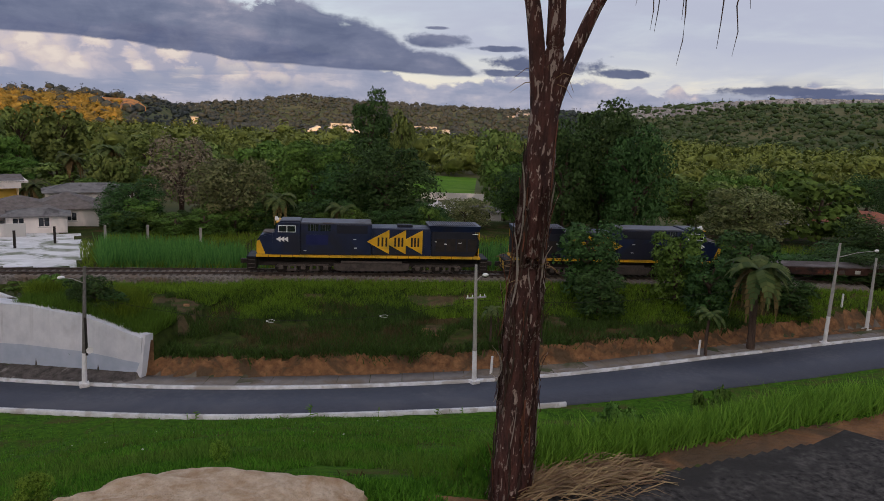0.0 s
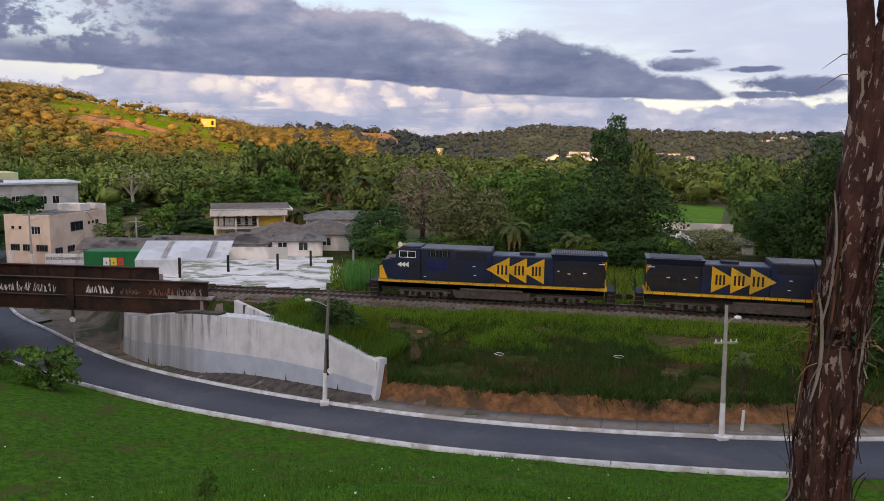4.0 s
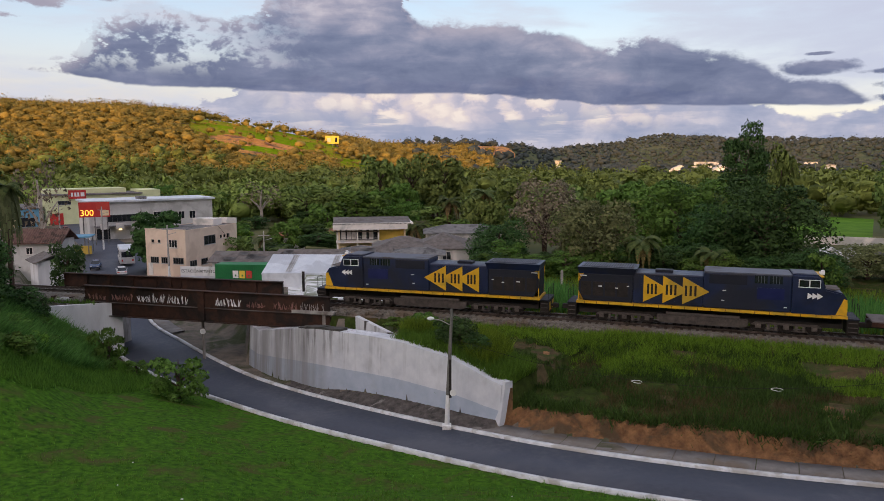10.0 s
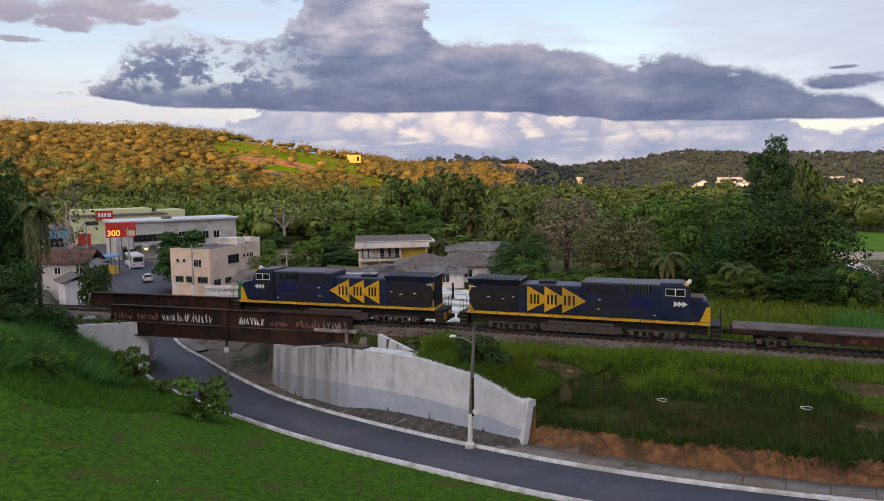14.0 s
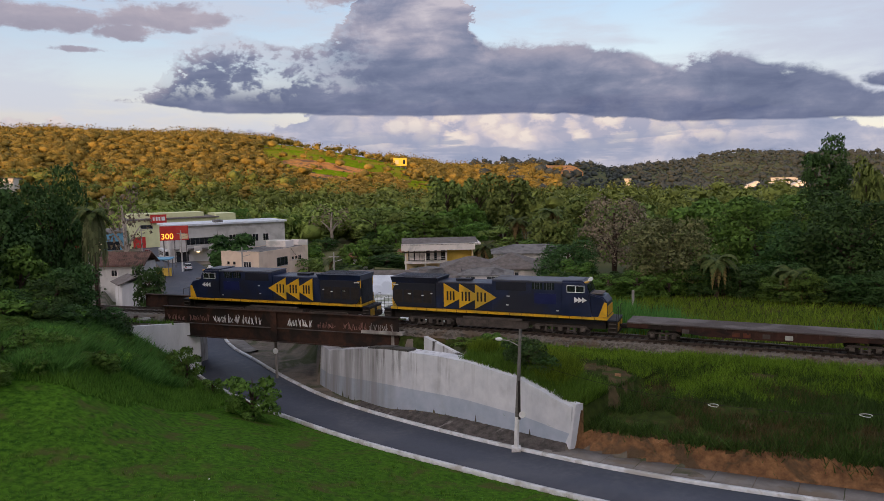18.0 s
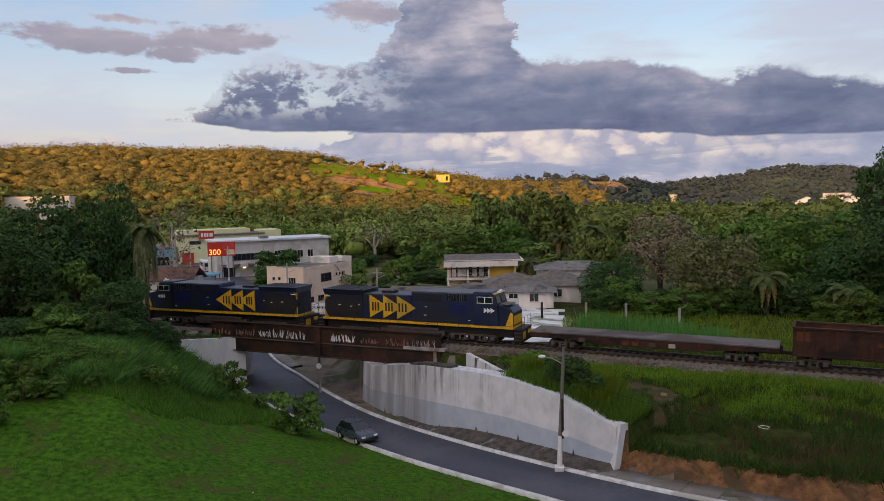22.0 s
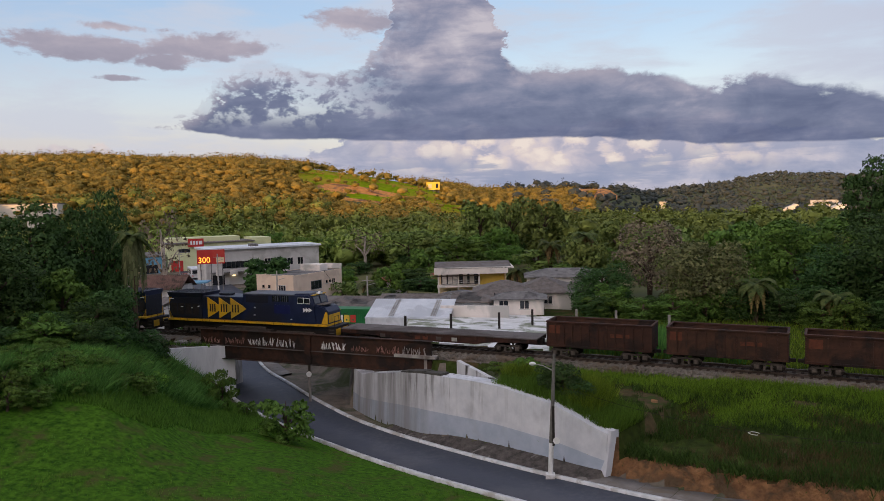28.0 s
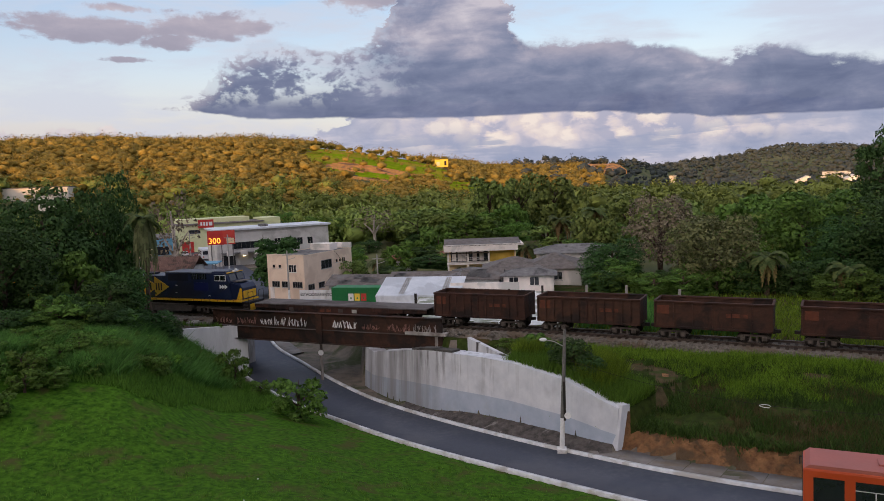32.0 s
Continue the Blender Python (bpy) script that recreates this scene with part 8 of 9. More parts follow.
def hip_house(x, y, z, ang, L, W, H, rise, wall, roof, label):
    h = thing("house", pose(x, y, z, 0, 0, ang), label, "house", "low houses beyond the track")
    shell(h, L, W, H, wall)
    bm = bmesh.new()
    hip(bm, 0, L, 0, W, H, rise)
    part("roof", bm, roof, h)
    n = max(1, int(L / 3))
    for k in range(n):
        window(h, 0.8 + k * (L - 1.2) / n, 0, 1.1, 1.2, 1.1, bars=1)
    for k in range(max(1, int(W / 3.5))):
        window(h, L, 1.0 + k * 3.0, 1.1, 1.2, 1.1, axis="y", out=1, bars=1)
        window(h, 0, 1.0 + k * 3.0, 1.1, 1.2, 1.1, axis="y", out=-1, bars=1)
    return h


def build_houses():
    # two-storey house with a deep balcony
    h = thing("house", pose(-17.6, 124.0, -3.5, 0, 0, 8), "two-storey house with a balcony, white fascia and yellow wall", "house")
    L, W, H = 11.6, 9.5, 5.9
    boxpart("wall", "wall_cream", h, 0, L, 2.2, 2.4, -1.5, H)
    boxpart("wall", "wall_white", h, 0, L, W - 0.2, W, -1.5, H)
    boxpart("wall", "wall_white", h, 0, 0.2, 2.4, W - 0.2, -1.5, H)
    boxpart("wall", "wall_cream", h, L - 0.2, L, 0, W - 0.2, -1.5, H, label="cream side wall")
    boxpart("balcony_floor", "wall_white", h, -0.3, L - 0.21, 0, 2.19, 2.7, 2.95)
    boxpart("wall", "wall_yellow", h, 7.2, L - 0.21, 1.2, 2.19, 2.951, H - 0.9, label="ochre yellow front wall")
    boxpart("wall", "wall_yellow", h, 0.3, 7.0, 1.6, 2.19, -1.5, 0.9, label="ochre yellow low wall")
    for x in (-0.2, 3.2, 6.8):
        boxpart("column", "wall_white", h, x, x + 0.28, 0.05, 0.33, -1.5, H - 0.9)
    boxpart("fascia", "wall_white", h, -0.8, L + 0.3, -0.6, -0.35, H - 0.9, H + 0.25, label="broad white roof fascia")
    boxpart("fascia", "wall_white", h, L + 0.3, L + 1.3, -0.6, W + 0.5, H - 0.05, H + 0.25, label="white roof edge")
    bm = bmesh.new()
    gable(bm, -0.4, L + 0.6, -0.3, W + 0.3, H + 0.2, 0.7, 0.3)
    part("roof", bm, "roof_brown", h)
    for x in (0.6, 1.6, 2.4, 4.2, 5.4):
        bm = bmesh.new()
        box(bm, x, x + 0.75, 2.10, 2.16, 3.1, 5.0)
        part("curtain", bm, "wall_white", h, "white curtain behind the balcony")
    boxpart("glazing", "glass_dark", h, 0.4, 6.9, 2.165, 2.195, 3.0, 5.0)
    for z in (3.2, 3.5, 3.85):
        bm = bmesh.new()
        rod(bm, (0, 0.1, z), (7.0, 0.1, z), 0.025, 0.025, 6)
        part("rail", bm, "wall_grey", h)
    boxpart("pergola_beam", "wood_dark", h, -0.6, 7.0, -0.3, -0.1, H - 1.3, H - 1.1)
    window(h, L, 3.0, 3.4, 0.9, 1.0, axis="y", out=1)
    window(h, L, 6.5, 3.0, 1.1, 1.6, axis="y", out=1)
    for x, y, ang, L, W, H, rise, z, wall, roof in ((-10.0, 108.5, 4, 9.0, 8.0, 2.7, 1.6, -2.6, "wall_grey", "roof_brown"), (-4.2, 110, -4, 8.5, 9.5, 2.8, 1.9, -2.7, "wall_white", "roof_brown"),
                                                    (-2.5, 124, 2, 13.0, 7.0, 3.9, 1.2, -3.0, "wall_white", "roof_fibre"), (-6.8, 102.5, 0, 7.0, 4.5, 2.5, 0.8, -2.4, "wall_white", "roof_fibre"),
                                                    (1.8, 112.5, -12, 6.0, 8.0, 2.6, 1.4, -2.7, "wall_white", "roof_brown"), (-14.5, 107, 6, 5.5, 6.0, 2.2, 0.8, -2.5, "wall_white", "roof_fibre")):
        hip_house(x, y, z, ang, L, W, H, rise, wall, roof, "low house with pale walls and a weathered %s roof" % ("grey" if roof == "roof_fibre" else "grey-brown"))
    # far small houses between the trees
    for x, y, z, L, W, wall, roof in ((-27, 148, -5, 8, 6, "wall_white", "roof_tile"), (-35, 152, -5.5, 9, 6, "wall_grey", "roof_tile"), (-22, 158, -5.5, 7, 6, "wall_cream", "roof_tile"), (2.5, 150, -5.0, 5, 5, "wall_white", "roof_tile")):
        hip_house(x, y, z, 5, L, W, 2.8, 1.3, wall, roof, "small house with a faded red tile roof")
    # green panel container with coloured emblem blocks and white sheds
    c = thing("container", pose(-31.4, 100.4, -3.75, 0, 0, -5), "dark green container with three coloured emblem blocks", "container")
    boxpart("body", "sign_green", c, 0, 7.3, 0, 2.5, 0, 2.85, bevel=0.03)
    for k in range(24):
        boxpart("corrugation", "sign_green", c, 0.2 + k * 0.29, 0.3 + k * 0.29, -0.03, -0.001, 0.15, 2.7)
    for k, mt in enumerate(("decal_white", "sign_yellow", "letter_red")):
        e = boxpart("emblem_block", mt, c, 2.55 + k * 0.95, 3.35 + k * 0.95, -0.06, -0.031, 0.95, 2.0, label="coloured emblem block")
        boxpart("emblem_gap", "sign_green", e, 2.85 + k * 0.95, 3.05 + k * 0.95, -0.065, -0.061, 1.2, 1.45)
    w = thing("boundary_wall", pose(-37.2, 103.2, -5.2, 0, 0, -6), "white boundary wall with dark painted letters", "wall")
    boxpart("wall", "whitewash", w, 0, 6.0, 0, 0.2, -0.5, 3.6)
    boxpart("painted_band", "whitewash_low", w, 0, 6.0, -0.012, -0.001, -0.5, 2.3)
    cu = bpy.data.curves.new("wall_letters", "FONT")
    cu.body, cu.size, cu.extrude = "ESTACIONAMENTO", 0.62, 0.01
    tx = new("wall_letters", cu)
    tx.data.materials.append(M["loco_dark"])
    tx.parent = w
    tx.matrix_basis = pose(0.15, -0.02, 2.75, 90, 0, 0) @ Matrix.Diagonal((0.92, 1, 1, 1))
    s = thing("warehouse", pose(-24.0, 97.5, -3.4, 0, 0, -3), "low white shed with a corrugated metal roof", "shed")
    shell(s, 11.5, 7.5, 1.7, "tin_white")
    bm = bmesh.new()
    prism(bm, [(-0.2, 1.6), (-0.2, 1.75), (11.7, 1.75), (11.7, 1.6)], -0.3, 0.2)
    part("gutter", bm, "tin_white", s)
    for k in range(4):
        bm = bmesh.new()
        x0, x1 = -0.15 + k * 2.95, 2.78 + k * 2.95
        vs = [bm.verts.new(p) for p in ((x0, -0.2, 1.76), (x1, -0.2, 1.76), (x1, 5.5, 3.55), (x0, 5.5, 3.55), (x0, -0.2, 1.68), (x1, -0.2, 1.68), (x1, 5.5, 3.47), (x0, 5.5, 3.47))]
        for q in ((0, 1, 2, 3), (7, 6, 5, 4), (0, 4, 5, 1), (1, 5, 6, 2), (2, 6, 7, 3), (3, 7, 4, 0)):
            bm.faces.new([vs[i] for i in q])
        part("roof_sheet", bm, "tin_white", s)
        if k in (1, 3):
            bm = bmesh.new()
            vs = [bm.verts.new(p) for p in ((x0 + 0.2, 0.2, 1.91), (x0 + 0.95, 0.2, 1.91), (x0 + 0.95, 5.2, 3.48), (x0 + 0.2, 5.2, 3.48))]
            bm.faces.new(vs)
            bmesh.ops.solidify(bm, geom=bm.faces[:], thickness=0.03)
            part("skylight", bm, "wall_grey", s, "grey translucent skylight strip")
        for j in range(9):
            bm = bmesh.new()
            rod(bm, (x0 + 0.16 + j * 0.32, -0.2, 1.775), (x0 + 0.16 + j * 0.32, 5.5, 3.565), 0.03, 0.03, 5)
            part("rib", bm, "tin_white", s)
    boxpart("front_panel", "tin_white", s, -0.1, 11.6, -0.35, -0.305, -0.8, 1.62)
    for x, y, ang, L, W, z, H, rise in ((-33.5, 106, -5, 9, 6, -4.0, 2.9, 1.0), (-24.0, 106.5, -3, 11, 6, -4.0, 3.0, 1.1), (-12.5, 103.5, 0, 5, 5, -2.6, 2.4, 0.9)):
        q = thing("old_shed", pose(x, y, z, 0, 0, ang), "low shed with a patched brown roof", "shed")
        shell(q, L, W, H, "wall_grey")
        bm = bmesh.new()
        gable(bm, 0, L, 0, W, H, rise, 0.6)
        part("roof", bm, "roof_brown", q)
        rng = random.Random(int(L * 10))
        for k in range(6):
            bm = bmesh.new()
            x0 = rng.uniform(0, L - 1.5)
            y0 = rng.uniform(-0.3, W / 2 - 1.2)
            zz = H + y0 * rise / (W / 2)
            vs = [bm.verts.new(p) for p in ((x0, y0, zz + 0.03), (x0 + 1.4, y0, zz + 0.03), (x0 + 1.4, y0 + 1.1, zz + 0.03 + 1.1 * rise / (W / 2)), (x0, y0 + 1.1, zz + 0.03 + 1.1 * rise / (W / 2)))]
            bm.faces.new(vs)
            bmesh.ops.solidify(bm, geom=bm.faces[:], thickness=0.03)
            part("roof_patch", bm, "roof_fibre", q)
    # fence posts on the lot
    for k, (az, d) in enumerate(((-7.2, 86), (-3.4, 88), (-0.8, 91), (-10.8, 84), (2.6, 92), (5.6, 92), (9.5, 88))):
        p = polar(az, d)
        bm = bmesh.new()
        box(bm, -0.14, 0.14, -0.1, 0.1, -0.3, 2.0)
        solid("fence_post", bm, "concrete" if k > 3 else "under_black", "weathered upright post on the lot", "post", m=pose(p.x, p.y, gz(p.x, p.y)), group="lot posts")
    w2 = thing("boundary_wall", pose(-14.0, 99.5, -2.4, 0, 0, -2), "low dirty white boundary wall", "wall")
    boxpart("wall", "wall_white", w2, 0, 9.5, 0, 0.2, -0.6, 2.0)
    # white marquee and grey roofs in the trees
    for dx, dy, s in ((0, 0, 1.0), (4.2, 2.0, 0.8)):
        t = thing("marquee_tent", pose(61.5 + dx, 115.0 + dy, -4.6, 0, 0, -26), "white pyramid-roofed marquee among the trees", "tent", "marquee tents")
        bm = bmesh.new()
        hip(bm, -3 * s, 3 * s, -3 * s, 3 * s, 2.4, 1.9 * s, 0.0, 0.2)
        part("canopy", bm, "white_paint", t)
        for a in (-2.9 * s, 2.9 * s):
            for c_ in (-2.9 * s, 2.9 * s):
                boxpart("post", "white_paint", t, a - 0.06, a + 0.06, c_ - 0.06, c_ + 0.06, -0.8, 2.3)
    hip_house(53.0, 113, -5.0, -26, 6, 6, 3.0, 1.2, "wall_grey", "roof_fibre", "low grey outbuilding among the trees")
    hip_house(68.0, 116, -5.0, -26, 7, 6, 2.4, 1.0, "wall_grey", "roof_fibre", "low grey outbuilding among the trees")
    w3 = thing("field_wall", pose(86, 172, -7.4, 0, 0, -27), "long pale wall before the green field", "wall")
    boxpart("wall", "wall_white", w3, 0, 18, 0, 0.3, -1, 2.6)
    hip_house(121, 80.5, -4.2, -58, 14, 9, 3.2, 2.0, "wall_white", "roof_tile", "white house with a red tile roof among trees")
    hip_house(111.5, 82.5, -4.6, -58, 8, 7, 2.6, 1.2, "wall_grey", "roof_fibre", "grey-roofed outbuilding beside trees")


build_houses()


def build_far():
    # long factory, sunlit, with a sawtooth front
    f = thing("factory", pose(266, 855, -12, 0, 0, -14), "long pale factory hall with a sawtooth roofline", "factory")
    for k in range(5):
        bm = bmesh.new()
        x0 = k * 15.5
        prism(bm, [(x0, -4), (x0 + 15.4, -4), (x0 + 15.4, 14.5), (x0 + 13, 15.5), (x0, 9.5)], 0, 40)
        part("bay", bm, "factory_wall", f)
    boxpart("panel", "wall_white", f, 52, 76, -0.6, -0.05, 1, 12)
    for k in range(4):
        boxpart("panel_mark", "awning_blue", f, 56 + k * 4.5, 59 + k * 4.5, -0.9, -0.61, 3.5, 7.5)
    for x, y, z, L, W, H, a, mt in ((-381, 463, 13, 44, 20, 6.5, 20, "factory_wall"), (-335, 440, 7, 12, 12, 7, 20, "factory_wall"), (-190, 305, -6, 8, 8, 9, 20, "wall_cream"), (560, 1180, -2, 40, 30, 6, -25, "wall_grey"), (430, 1250, -2, 40, 20, 6, -20, "wall_grey"), (335, 640, -4, 8, 8, 10, -25, "wall_grey")):
        h = thing("hall", pose(x, y, z, 0, 0, a), "distant long pale industrial hall in sunlight", "building", "distant halls")
        boxpart("hall_body", mt, h, 0, L, 0, W, -4, H)
        boxpart("roof", "roof_fibre", h, -0.5, L + 0.5, -0.5, W + 0.5, H, H + 0.6)
    # yellow board and a white cabin on the ridge
    b = thing("hill_billboard", pose(-132, 846, 24, 0, 0, 8), "yellow advertising board on tall legs on the hill", "billboard")
    boxpart("board", "sign_yellow", b, 0, 15.5, 0, 1.0, 5, 14)
    boxpart("picture", "wall_cream", b, 2, 6.0, -0.3, -0.05, 7, 11.5)
    boxpart("picture", "loco_dark", b, 11, 13.4, -0.3, -0.05, 7, 12)
    for x in (1.5, 7.5, 13.5):
        boxpart("leg", "roof_fibre", b, x, x + 0.7, 0.2, 0.8, -6, 5)
    h = thing("hall", pose(-95, 850, 19, 0, 0, 5), "small white cabin on the green hillside", "building")
    boxpart("hall_body", "factory_wall", h, 0, 11, 0, 6, -4, 5)
    boxpart("roof", "tin_white", h, -0.3, 11.3, -0.3, 6.3, 5, 5.5)
    # water tower
    w = thing("water_tower", pose(126, 790, -4), "slim white water tower over the woods", "tower")
    bm = bmesh.new()
    rod(bm, (0, 0, -4), (0, 0, 9), 2.2, 2.0, 14)
    rod(bm, (0, 0, 9), (0, 0, 13.5), 2.2, 4.2, 14)
    part("tank", bm, "factory_wall", w)
    # highway and a truck
    pts = [(-10, 560, -4.5), (20, 570, -4), (60, 600, -3), (110, 650, -3)]
    P = spline(pts, 8)
    Q = P + [2, 9, 0]
    ribbon("highway", P, Q, "pavement", "distant pale highway on an embankment", "road", 1.0, 4.0)
    t = thing("truck", pose(72, 606, -1.6, 0, 0, 30), "distant white truck with a blue cab", "truck")
    boxpart("box", "car_white", t, 0, 8, 0, 2.6, 0.8, 4.2)
    boxpart("cab", "car_blue", t, 8.1, 10.4, 0, 2.6, 0.6, 3.4)
    for x in (1.5, 6.5, 9.2):
        bm = bmesh.new()
        rod(bm, (x, -0.1, 0.5), (x, 2.7, 0.5), 0.5, 0.5, 12)
        part("wheel", bm, "tyre", t)
    # the town on the ridge
    rs = np.random.RandomState(14)
    V, F = [], []
    for k in range(3200):
        az = rs.uniform(32.4, 66)
        d = rs.uniform(1340, 1560) if az > 41.4 else rs.uniform(1560, 1900)
        x, y = math.sin(math.radians(az)) * d, math.cos(math.radians(az)) * d
        if rs.uniform() > (0.9 if 42.4 < az < 59.4 else 0.25):
            continue
        V.append((x, y))
    V = np.array(V)
    Z = ground(V[:, 0], V[:, 1])
    n = len(V)
    s = rs.uniform(1.8, 4.2, (n, 2))
    hh = rs.uniform(2.5, 5.5, n)
    c = [(-1, -1, -0.5), (1, -1, -0.5), (1, 1, -0.5), (-1, 1, -0.5), (-1, -1, 1), (1, -1, 1), (1, 1, 1), (-1, 1, 1)]
    W = np.stack([np.stack([V[:, 0] + a * s[:, 0], V[:, 1] + b * s[:, 1], Z + e * hh], -1) for a, b, e in c], 1).reshape(-1, 3)
    q = np.array([(0, 1, 5, 4), (1, 2, 6, 5), (2, 3, 7, 6), (3, 0, 4, 7), (4, 5, 6, 7)])
    F = (np.arange(n)[:, None, None] * 8 + q[None]).reshape(-1, 4)
    tagged(new("hillside_town", mesh_np("hillside_town", W, F, "city_wall")), "distant hillside town of many small pale houses", "town", kind="stuff")


build_far()


# ---- road vehicles and street furniture ----
def build_car(paint, label, lit=False):
    c = thing("car", Matrix(), label, "car")
    bm = bmesh.new()
    prism(bm, [(-1.95, 0.35), (-1.98, 0.75), (-1.85, 0.92), (1.0, 0.95), (1.85, 0.80), (1.98, 0.6), (1.96, 0.32)], -0.80, 0.80)
    bmesh.ops.bevel(bm, geom=[e for e in bm.edges if abs(e.verts[0].co.y - e.verts[1].co.y) < 0.01], offset=0.08, segments=2, affect="EDGES")
    part("body", bm, paint, c, smooth=False)
    bm = bmesh.new()
    prism(bm, [(-1.80, 0.90), (-1.35, 1.42), (0.15, 1.46), (1.0, 0.93)], -0.68, 0.68)
    for v in bm.verts:
        if v.co.z > 1.2:
            v.co.y *= 0.86
    part("cabin", bm, "glass_dark", c)
    boxpart("roof", paint, c, -1.38, 0.2, -0.60, 0.60, 1.43, 1.485)
    for x in (-1.25, 1.22):
        for y in (-0.72, 0.72):
            w = new("wheel", None)
            w.parent, w.location = c, (x, y, 0.3)
            bm = bmesh.new()
            rod(bm, (0, -0.1, 0), (0, 0.1, 0), 0.3, 0.3, 16)
            part("tyre", bm, "tyre", w)
            bm = bmesh.new()
            rod(bm, (0, -0.11, 0), (0, 0.11, 0), 0.18, 0.18, 12)
            part("rim", bm, "wall_grey", w)
    for y in (-0.55, 0.55):
        boxpart("headlight", "led_glow" if lit else "decal_white", c, 1.90, 1.985, y - 0.16, y + 0.16, 0.58, 0.72)
        boxpart("tail_light", "sign_red", c, -1.99, -1.93, y - 0.16, y + 0.16, 0.68, 0.82)
        boxpart("mirror", paint, c, 0.62, 0.78, *sorted((y / abs(y) * 0.8, y / abs(y) * 0.95)), 0.95, 1.08)
    boxpart("bumper", "under_black", c, 1.94, 2.02, -0.7, 0.7, 0.3, 0.48)
    return c


def build_bus(paint, roof, L, label):
    b = thing("bus", Matrix(), label, "bus")
    bm = bmesh.new()
    box(bm, -L / 2, L / 2, -1.27, 1.27, 0.35, 2.95, 0.10)
    body = part("body", bm, paint, b)
    bm = bmesh.new()
    prism(bm, [(-L / 2 + 0.05, 2.90), (-L / 2 + 0.25, 3.12), (L / 2 - 0.3, 3.12), (L / 2 - 0.02, 2.90)], -1.2, 1.2)
    part("roof", bm, roof, b)
    boxpart("roof_hatch", roof, b, L / 2 - 4.2, L / 2 - 3.2, -0.4, 0.4, 3.12, 3.2)
    for s in (-1, 1):
        a, c = sorted((1.272 * s, 1.285 * s))
        fw = boxpart("driver_window", "glass_dark", b, L / 2 - 1.75, L / 2 - 0.45, a, c, 1.25, 2.55)
        x = L / 2 - 2.2
        while x > -L / 2 + 1.5:
            w = boxpart("window", "glass_dark", b, x - 1.65, x, a, c, 1.55, 2.55)
            d, e = sorted((1.286 * s, 1.30 * s))
            boxpart("glazing_bar", "wall_grey", w, x - 1.65, x, d, e, 2.12, 2.16)
            boxpart("glazing_bar", "wall_grey", w, x - 0.85, x - 0.80, d, e, 1.55, 2.12)
            x -= 1.85
        boxpart("fleet_mark", "decal_white", b, L / 2 - 3.3, L / 2 - 2.4, a, c, 1.15, 1.4)
    boxpart("windscreen", "glass_dark", b, L / 2 + 0.002, L / 2 + 0.02, -1.15, 1.15, 1.3, 2.75)
    boxpart("rear_window", "glass_dark", b, -L / 2 - 0.02, -L / 2 - 0.002, -1.0, 1.0, 1.6, 2.6)
    boxpart("destination_board", "loco_dark", b, L / 2 + 0.002, L / 2 + 0.022, -0.9, 0.9, 2.76, 2.93)
    for x in (L / 2 - 2.6, -L / 2 + 3.0):
        for y in (-1.12, 1.12):
            w = new("wheel", None)
            w.parent, w.location = b, (x, y, 0.48)
            bm = bmesh.new()
            rod(bm, (0, -0.15, 0), (0, 0.15, 0), 0.48, 0.48, 18)
            part("tyre", bm, "tyre", w)
            bm = bmesh.new()
            rod(bm, (0, -0.165, 0), (0, 0.165, 0), 0.27, 0.27, 12)
            part("rim", bm, "wall_grey", w)
    for y in (-0.9, 0.9):
        boxpart("headlight", "decal_white", b, L / 2 + 0.002, L / 2 + 0.03, y - 0.2, y + 0.2, 0.7, 0.9)
        boxpart("tail_light", "sign_red", b, -L / 2 - 0.03, -L / 2 - 0.002, y - 0.12, y + 0.12, 0.8, 1.2)
    bm = bmesh.new()
    tube(bm, [(L / 2 - 0.1, -1.27, 2.6), (L / 2 + 0.15, -1.5, 2.5), (L / 2 + 0.15, -1.52, 2.1)], [0.03, 0.03, 0.03], 6)
    part("mirror_arm", bm, "under_black", b)
    return b


_rs = np.concatenate([[0], np.cumsum(np.hypot(*np.diff(RC[:, :2], axis=0).T))])


def road_pose(s, side, back):
    p = np.array([np.interp(s, _rs, RC[:, c]) for c in range(3)])
    q = np.array([np.interp(s + 1.0, _rs, RC[:, c]) for c in range(3)])
    d = q - p
    d /= np.linalg.norm(d)
    left = np.array([-d[1], d[0], 0])
    p = p + left * side
    f = d if back else -d
    rz = math.degrees(math.atan2(f[1], f[0]))
    return pose(p[0], p[1], p[2] + 0.01, 0, -math.degrees(math.asin(f[2])), rz)


def station(x_key):
    i = np.interp(-x_key, -RC[:, 0], np.arange(len(RC)))
    return float(np.interp(i, np.arange(len(RC)), _rs))


def street_rows(way):
    """Rows along a way of (seconds, x, y) on the level street, heading along it."""
    rows = []
    for k, (t, x, y) in enumerate(way):
        (_, ax, ay), (_, bx, by) = way[max(k - 1, 0)], way[min(k + 1, len(way) - 1)]
        rows.append((t, pose(x, y, -6.05, 0, 0, math.degrees(math.atan2(by - ay, bx - ax)))))
    return rows


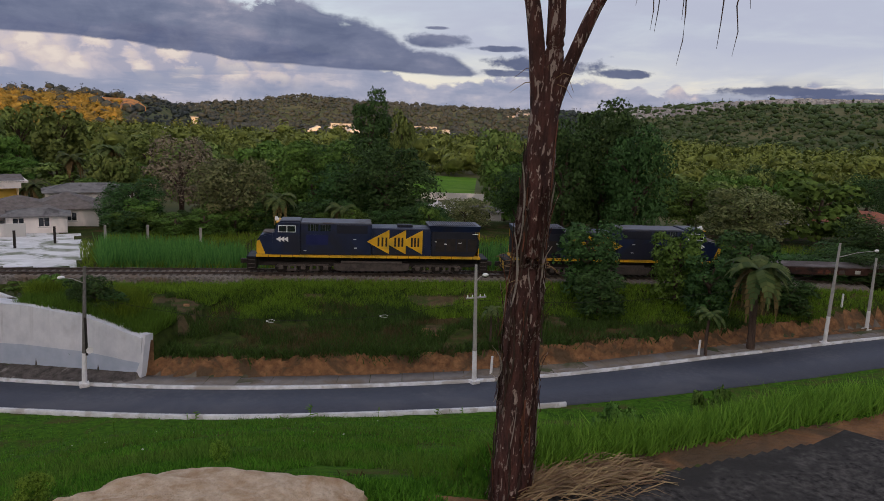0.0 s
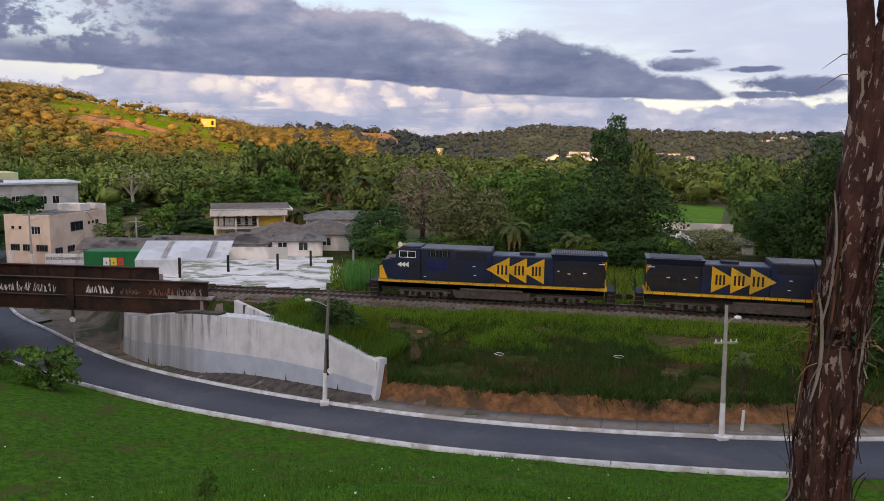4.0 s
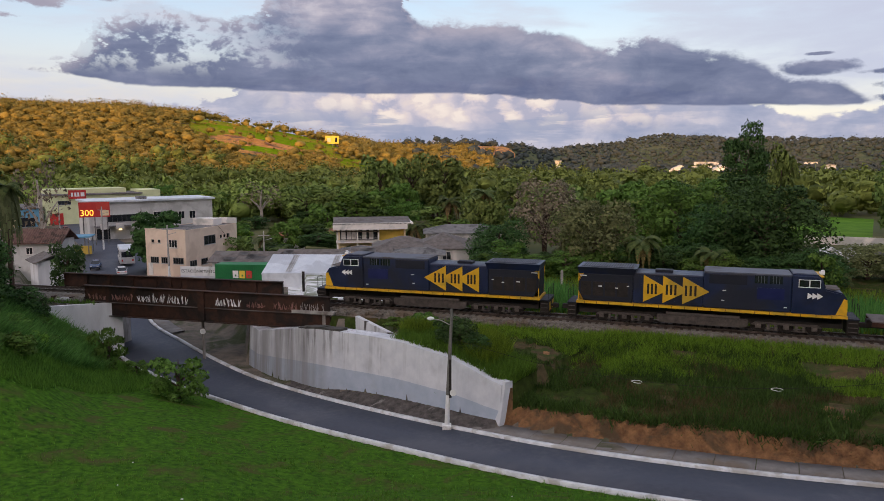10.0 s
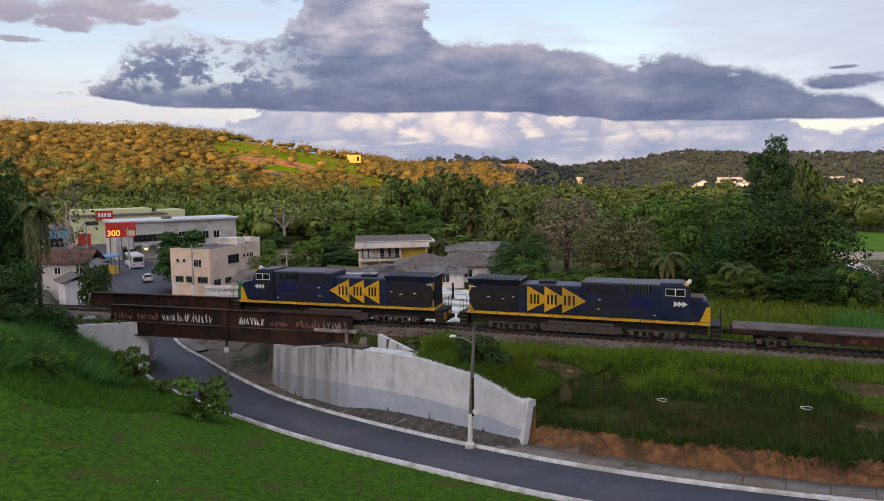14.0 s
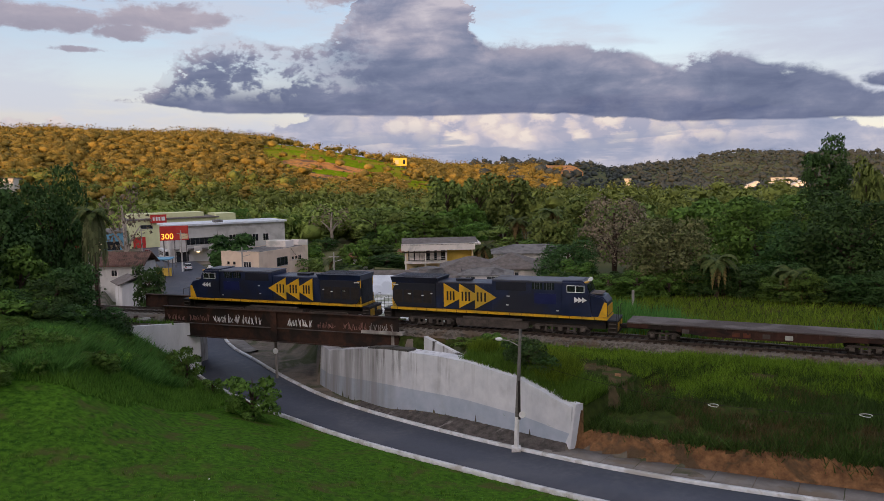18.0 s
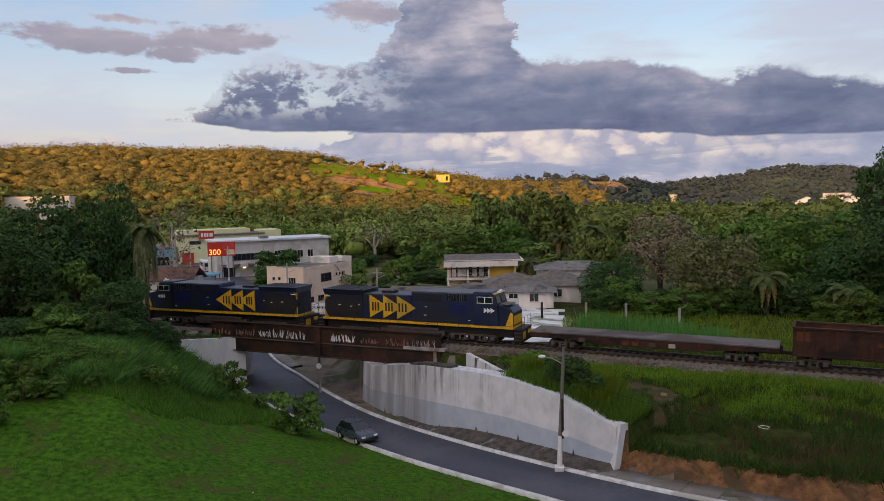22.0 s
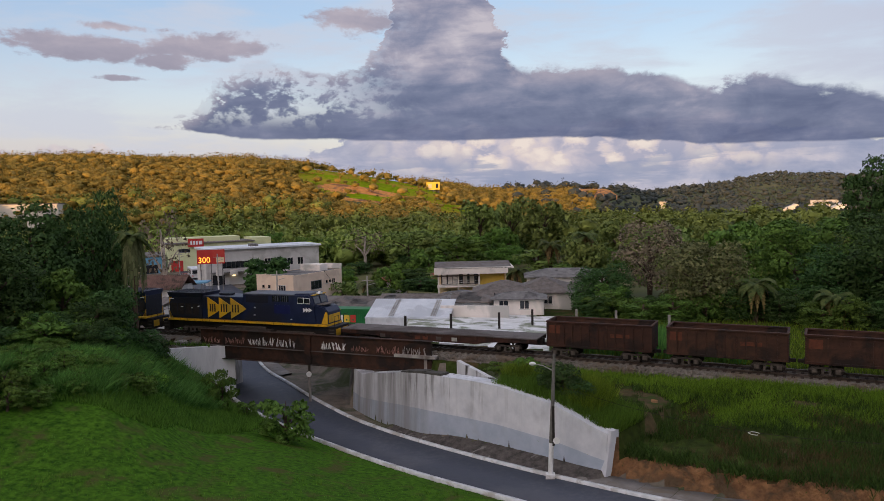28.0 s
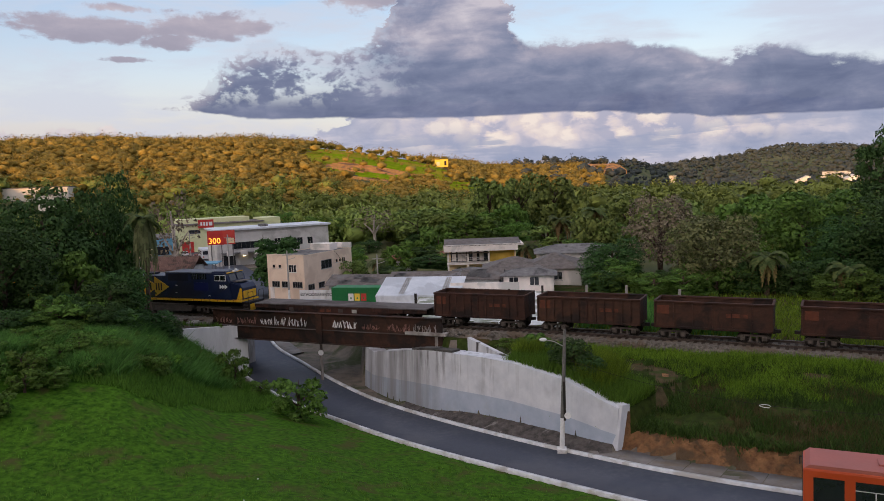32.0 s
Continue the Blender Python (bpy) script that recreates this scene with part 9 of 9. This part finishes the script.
MOVERS = []
_car = build_car("car_grey", "small dark grey-blue hatchback driving up the road")
MOVERS.append((_car, [(t, road_pose(station(x + 1.7), 2.25, False)) for t, x in ((0, -140), (12, -100), (17, -50), (19.0, -34.5), (20.0, -30.0), (21.0, -22.8), (21.5, -19.2), (22.0, -15.6), (22.6, -12.0), (23.0, -9.4), (23.5, -5.7), (24.0, -1.2), (24.5, 3.6), (25.2, 11.0), (27, 30), (30, 60), (32, 84))]))
_bus = build_bus("bus_orange", "bus_roof", 12.2, "orange city bus with a faded red roof coming along the road")
MOVERS.append((_bus, [(t, road_pose(station(x), 0.2, True)) for t, x in ((0, 112), (29.5, 66), (30.5, 42), (31.5, 22.8), (32.0, 17.9))]))
_b2 = build_bus("bus_white", "tin_white", 9.0, "white and grey town bus seen from behind on the street")
MOVERS.append((_b2, street_rows(((0, -46, 106), (9, -57.4, 132.5), (12, -66.4, 150.5), (17, -85.4, 177.2), (20, -93, 188.5), (23, -97.6, 195.3), (32, -98.6, 196.8)))))
_c2 = build_car("car_blue", "blue hatchback driving on the town street")
MOVERS.append((_c2, street_rows(((0, -86, 188), (5, -68, 148), (9, -62.9, 132.7), (12, -60.3, 124.8), (15, -55.5, 112), (32, -55.0, 110.6)))))
_c3 = build_car("car_white", "white hatchback on the town street")
MOVERS.append((_c3, street_rows(((0, -38, 88), (9, -53.5, 121), (12, -57.0, 129.6), (17, -70.4, 156.5), (20, -80.5, 170.5), (23, -89.1, 181.9), (27, -97, 189), (32, -110, 207)))))
_c4 = build_car("car_red", "red pickup-like car parked along the town street")
_c4.matrix_basis = pose(-101, 196, -6.0, 0, 0, 120)
for _az, _d, _h in ((-24.9, 175, 9.5), (-22.3, 160, 10), (-27.6, 200, 9), (-20.6, 128, 9), (-13.7, 128, 7.5), (-12.9, 118, 5.0)):
    _p = polar(_az, _d)
    _g = thing("utility_pole", pose(_p.x, _p.y, -6.2), "grey concrete utility pole with a white foot", "pole", "utility poles")
    bm = bmesh.new()
    tube(bm, [(0, 0, 2.2), (0, 0, _h)], [0.17, 0.11], 10)
    part("pole", bm, "pole_concrete", _g)
    bm = bmesh.new()
    tube(bm, [(0, 0, -0.3), (0, 0, 2.2)], [0.21, 0.18], 10)
    part("painted_foot", bm, "white_paint", _g)
    boxpart("crossarm", "pole_concrete", _g, -0.9, 0.9, -0.06, 0.06, _h - 0.8, _h - 0.68)
    bm = bmesh.new()
    rod(bm, (0.1, 0, _h - 1.6), (1.5, -0.2, _h - 1.2), 0.04, 0.04, 6)
    part("arm", bm, "pole_concrete", _g)


# ---- what moves ----
def motions():
    for ob, mid, half, turned in TRAIN:
        walk(ob, train_rows(mid, half, turned))
    for ob, rows in MOVERS:
        walk(ob, rows)


motions()
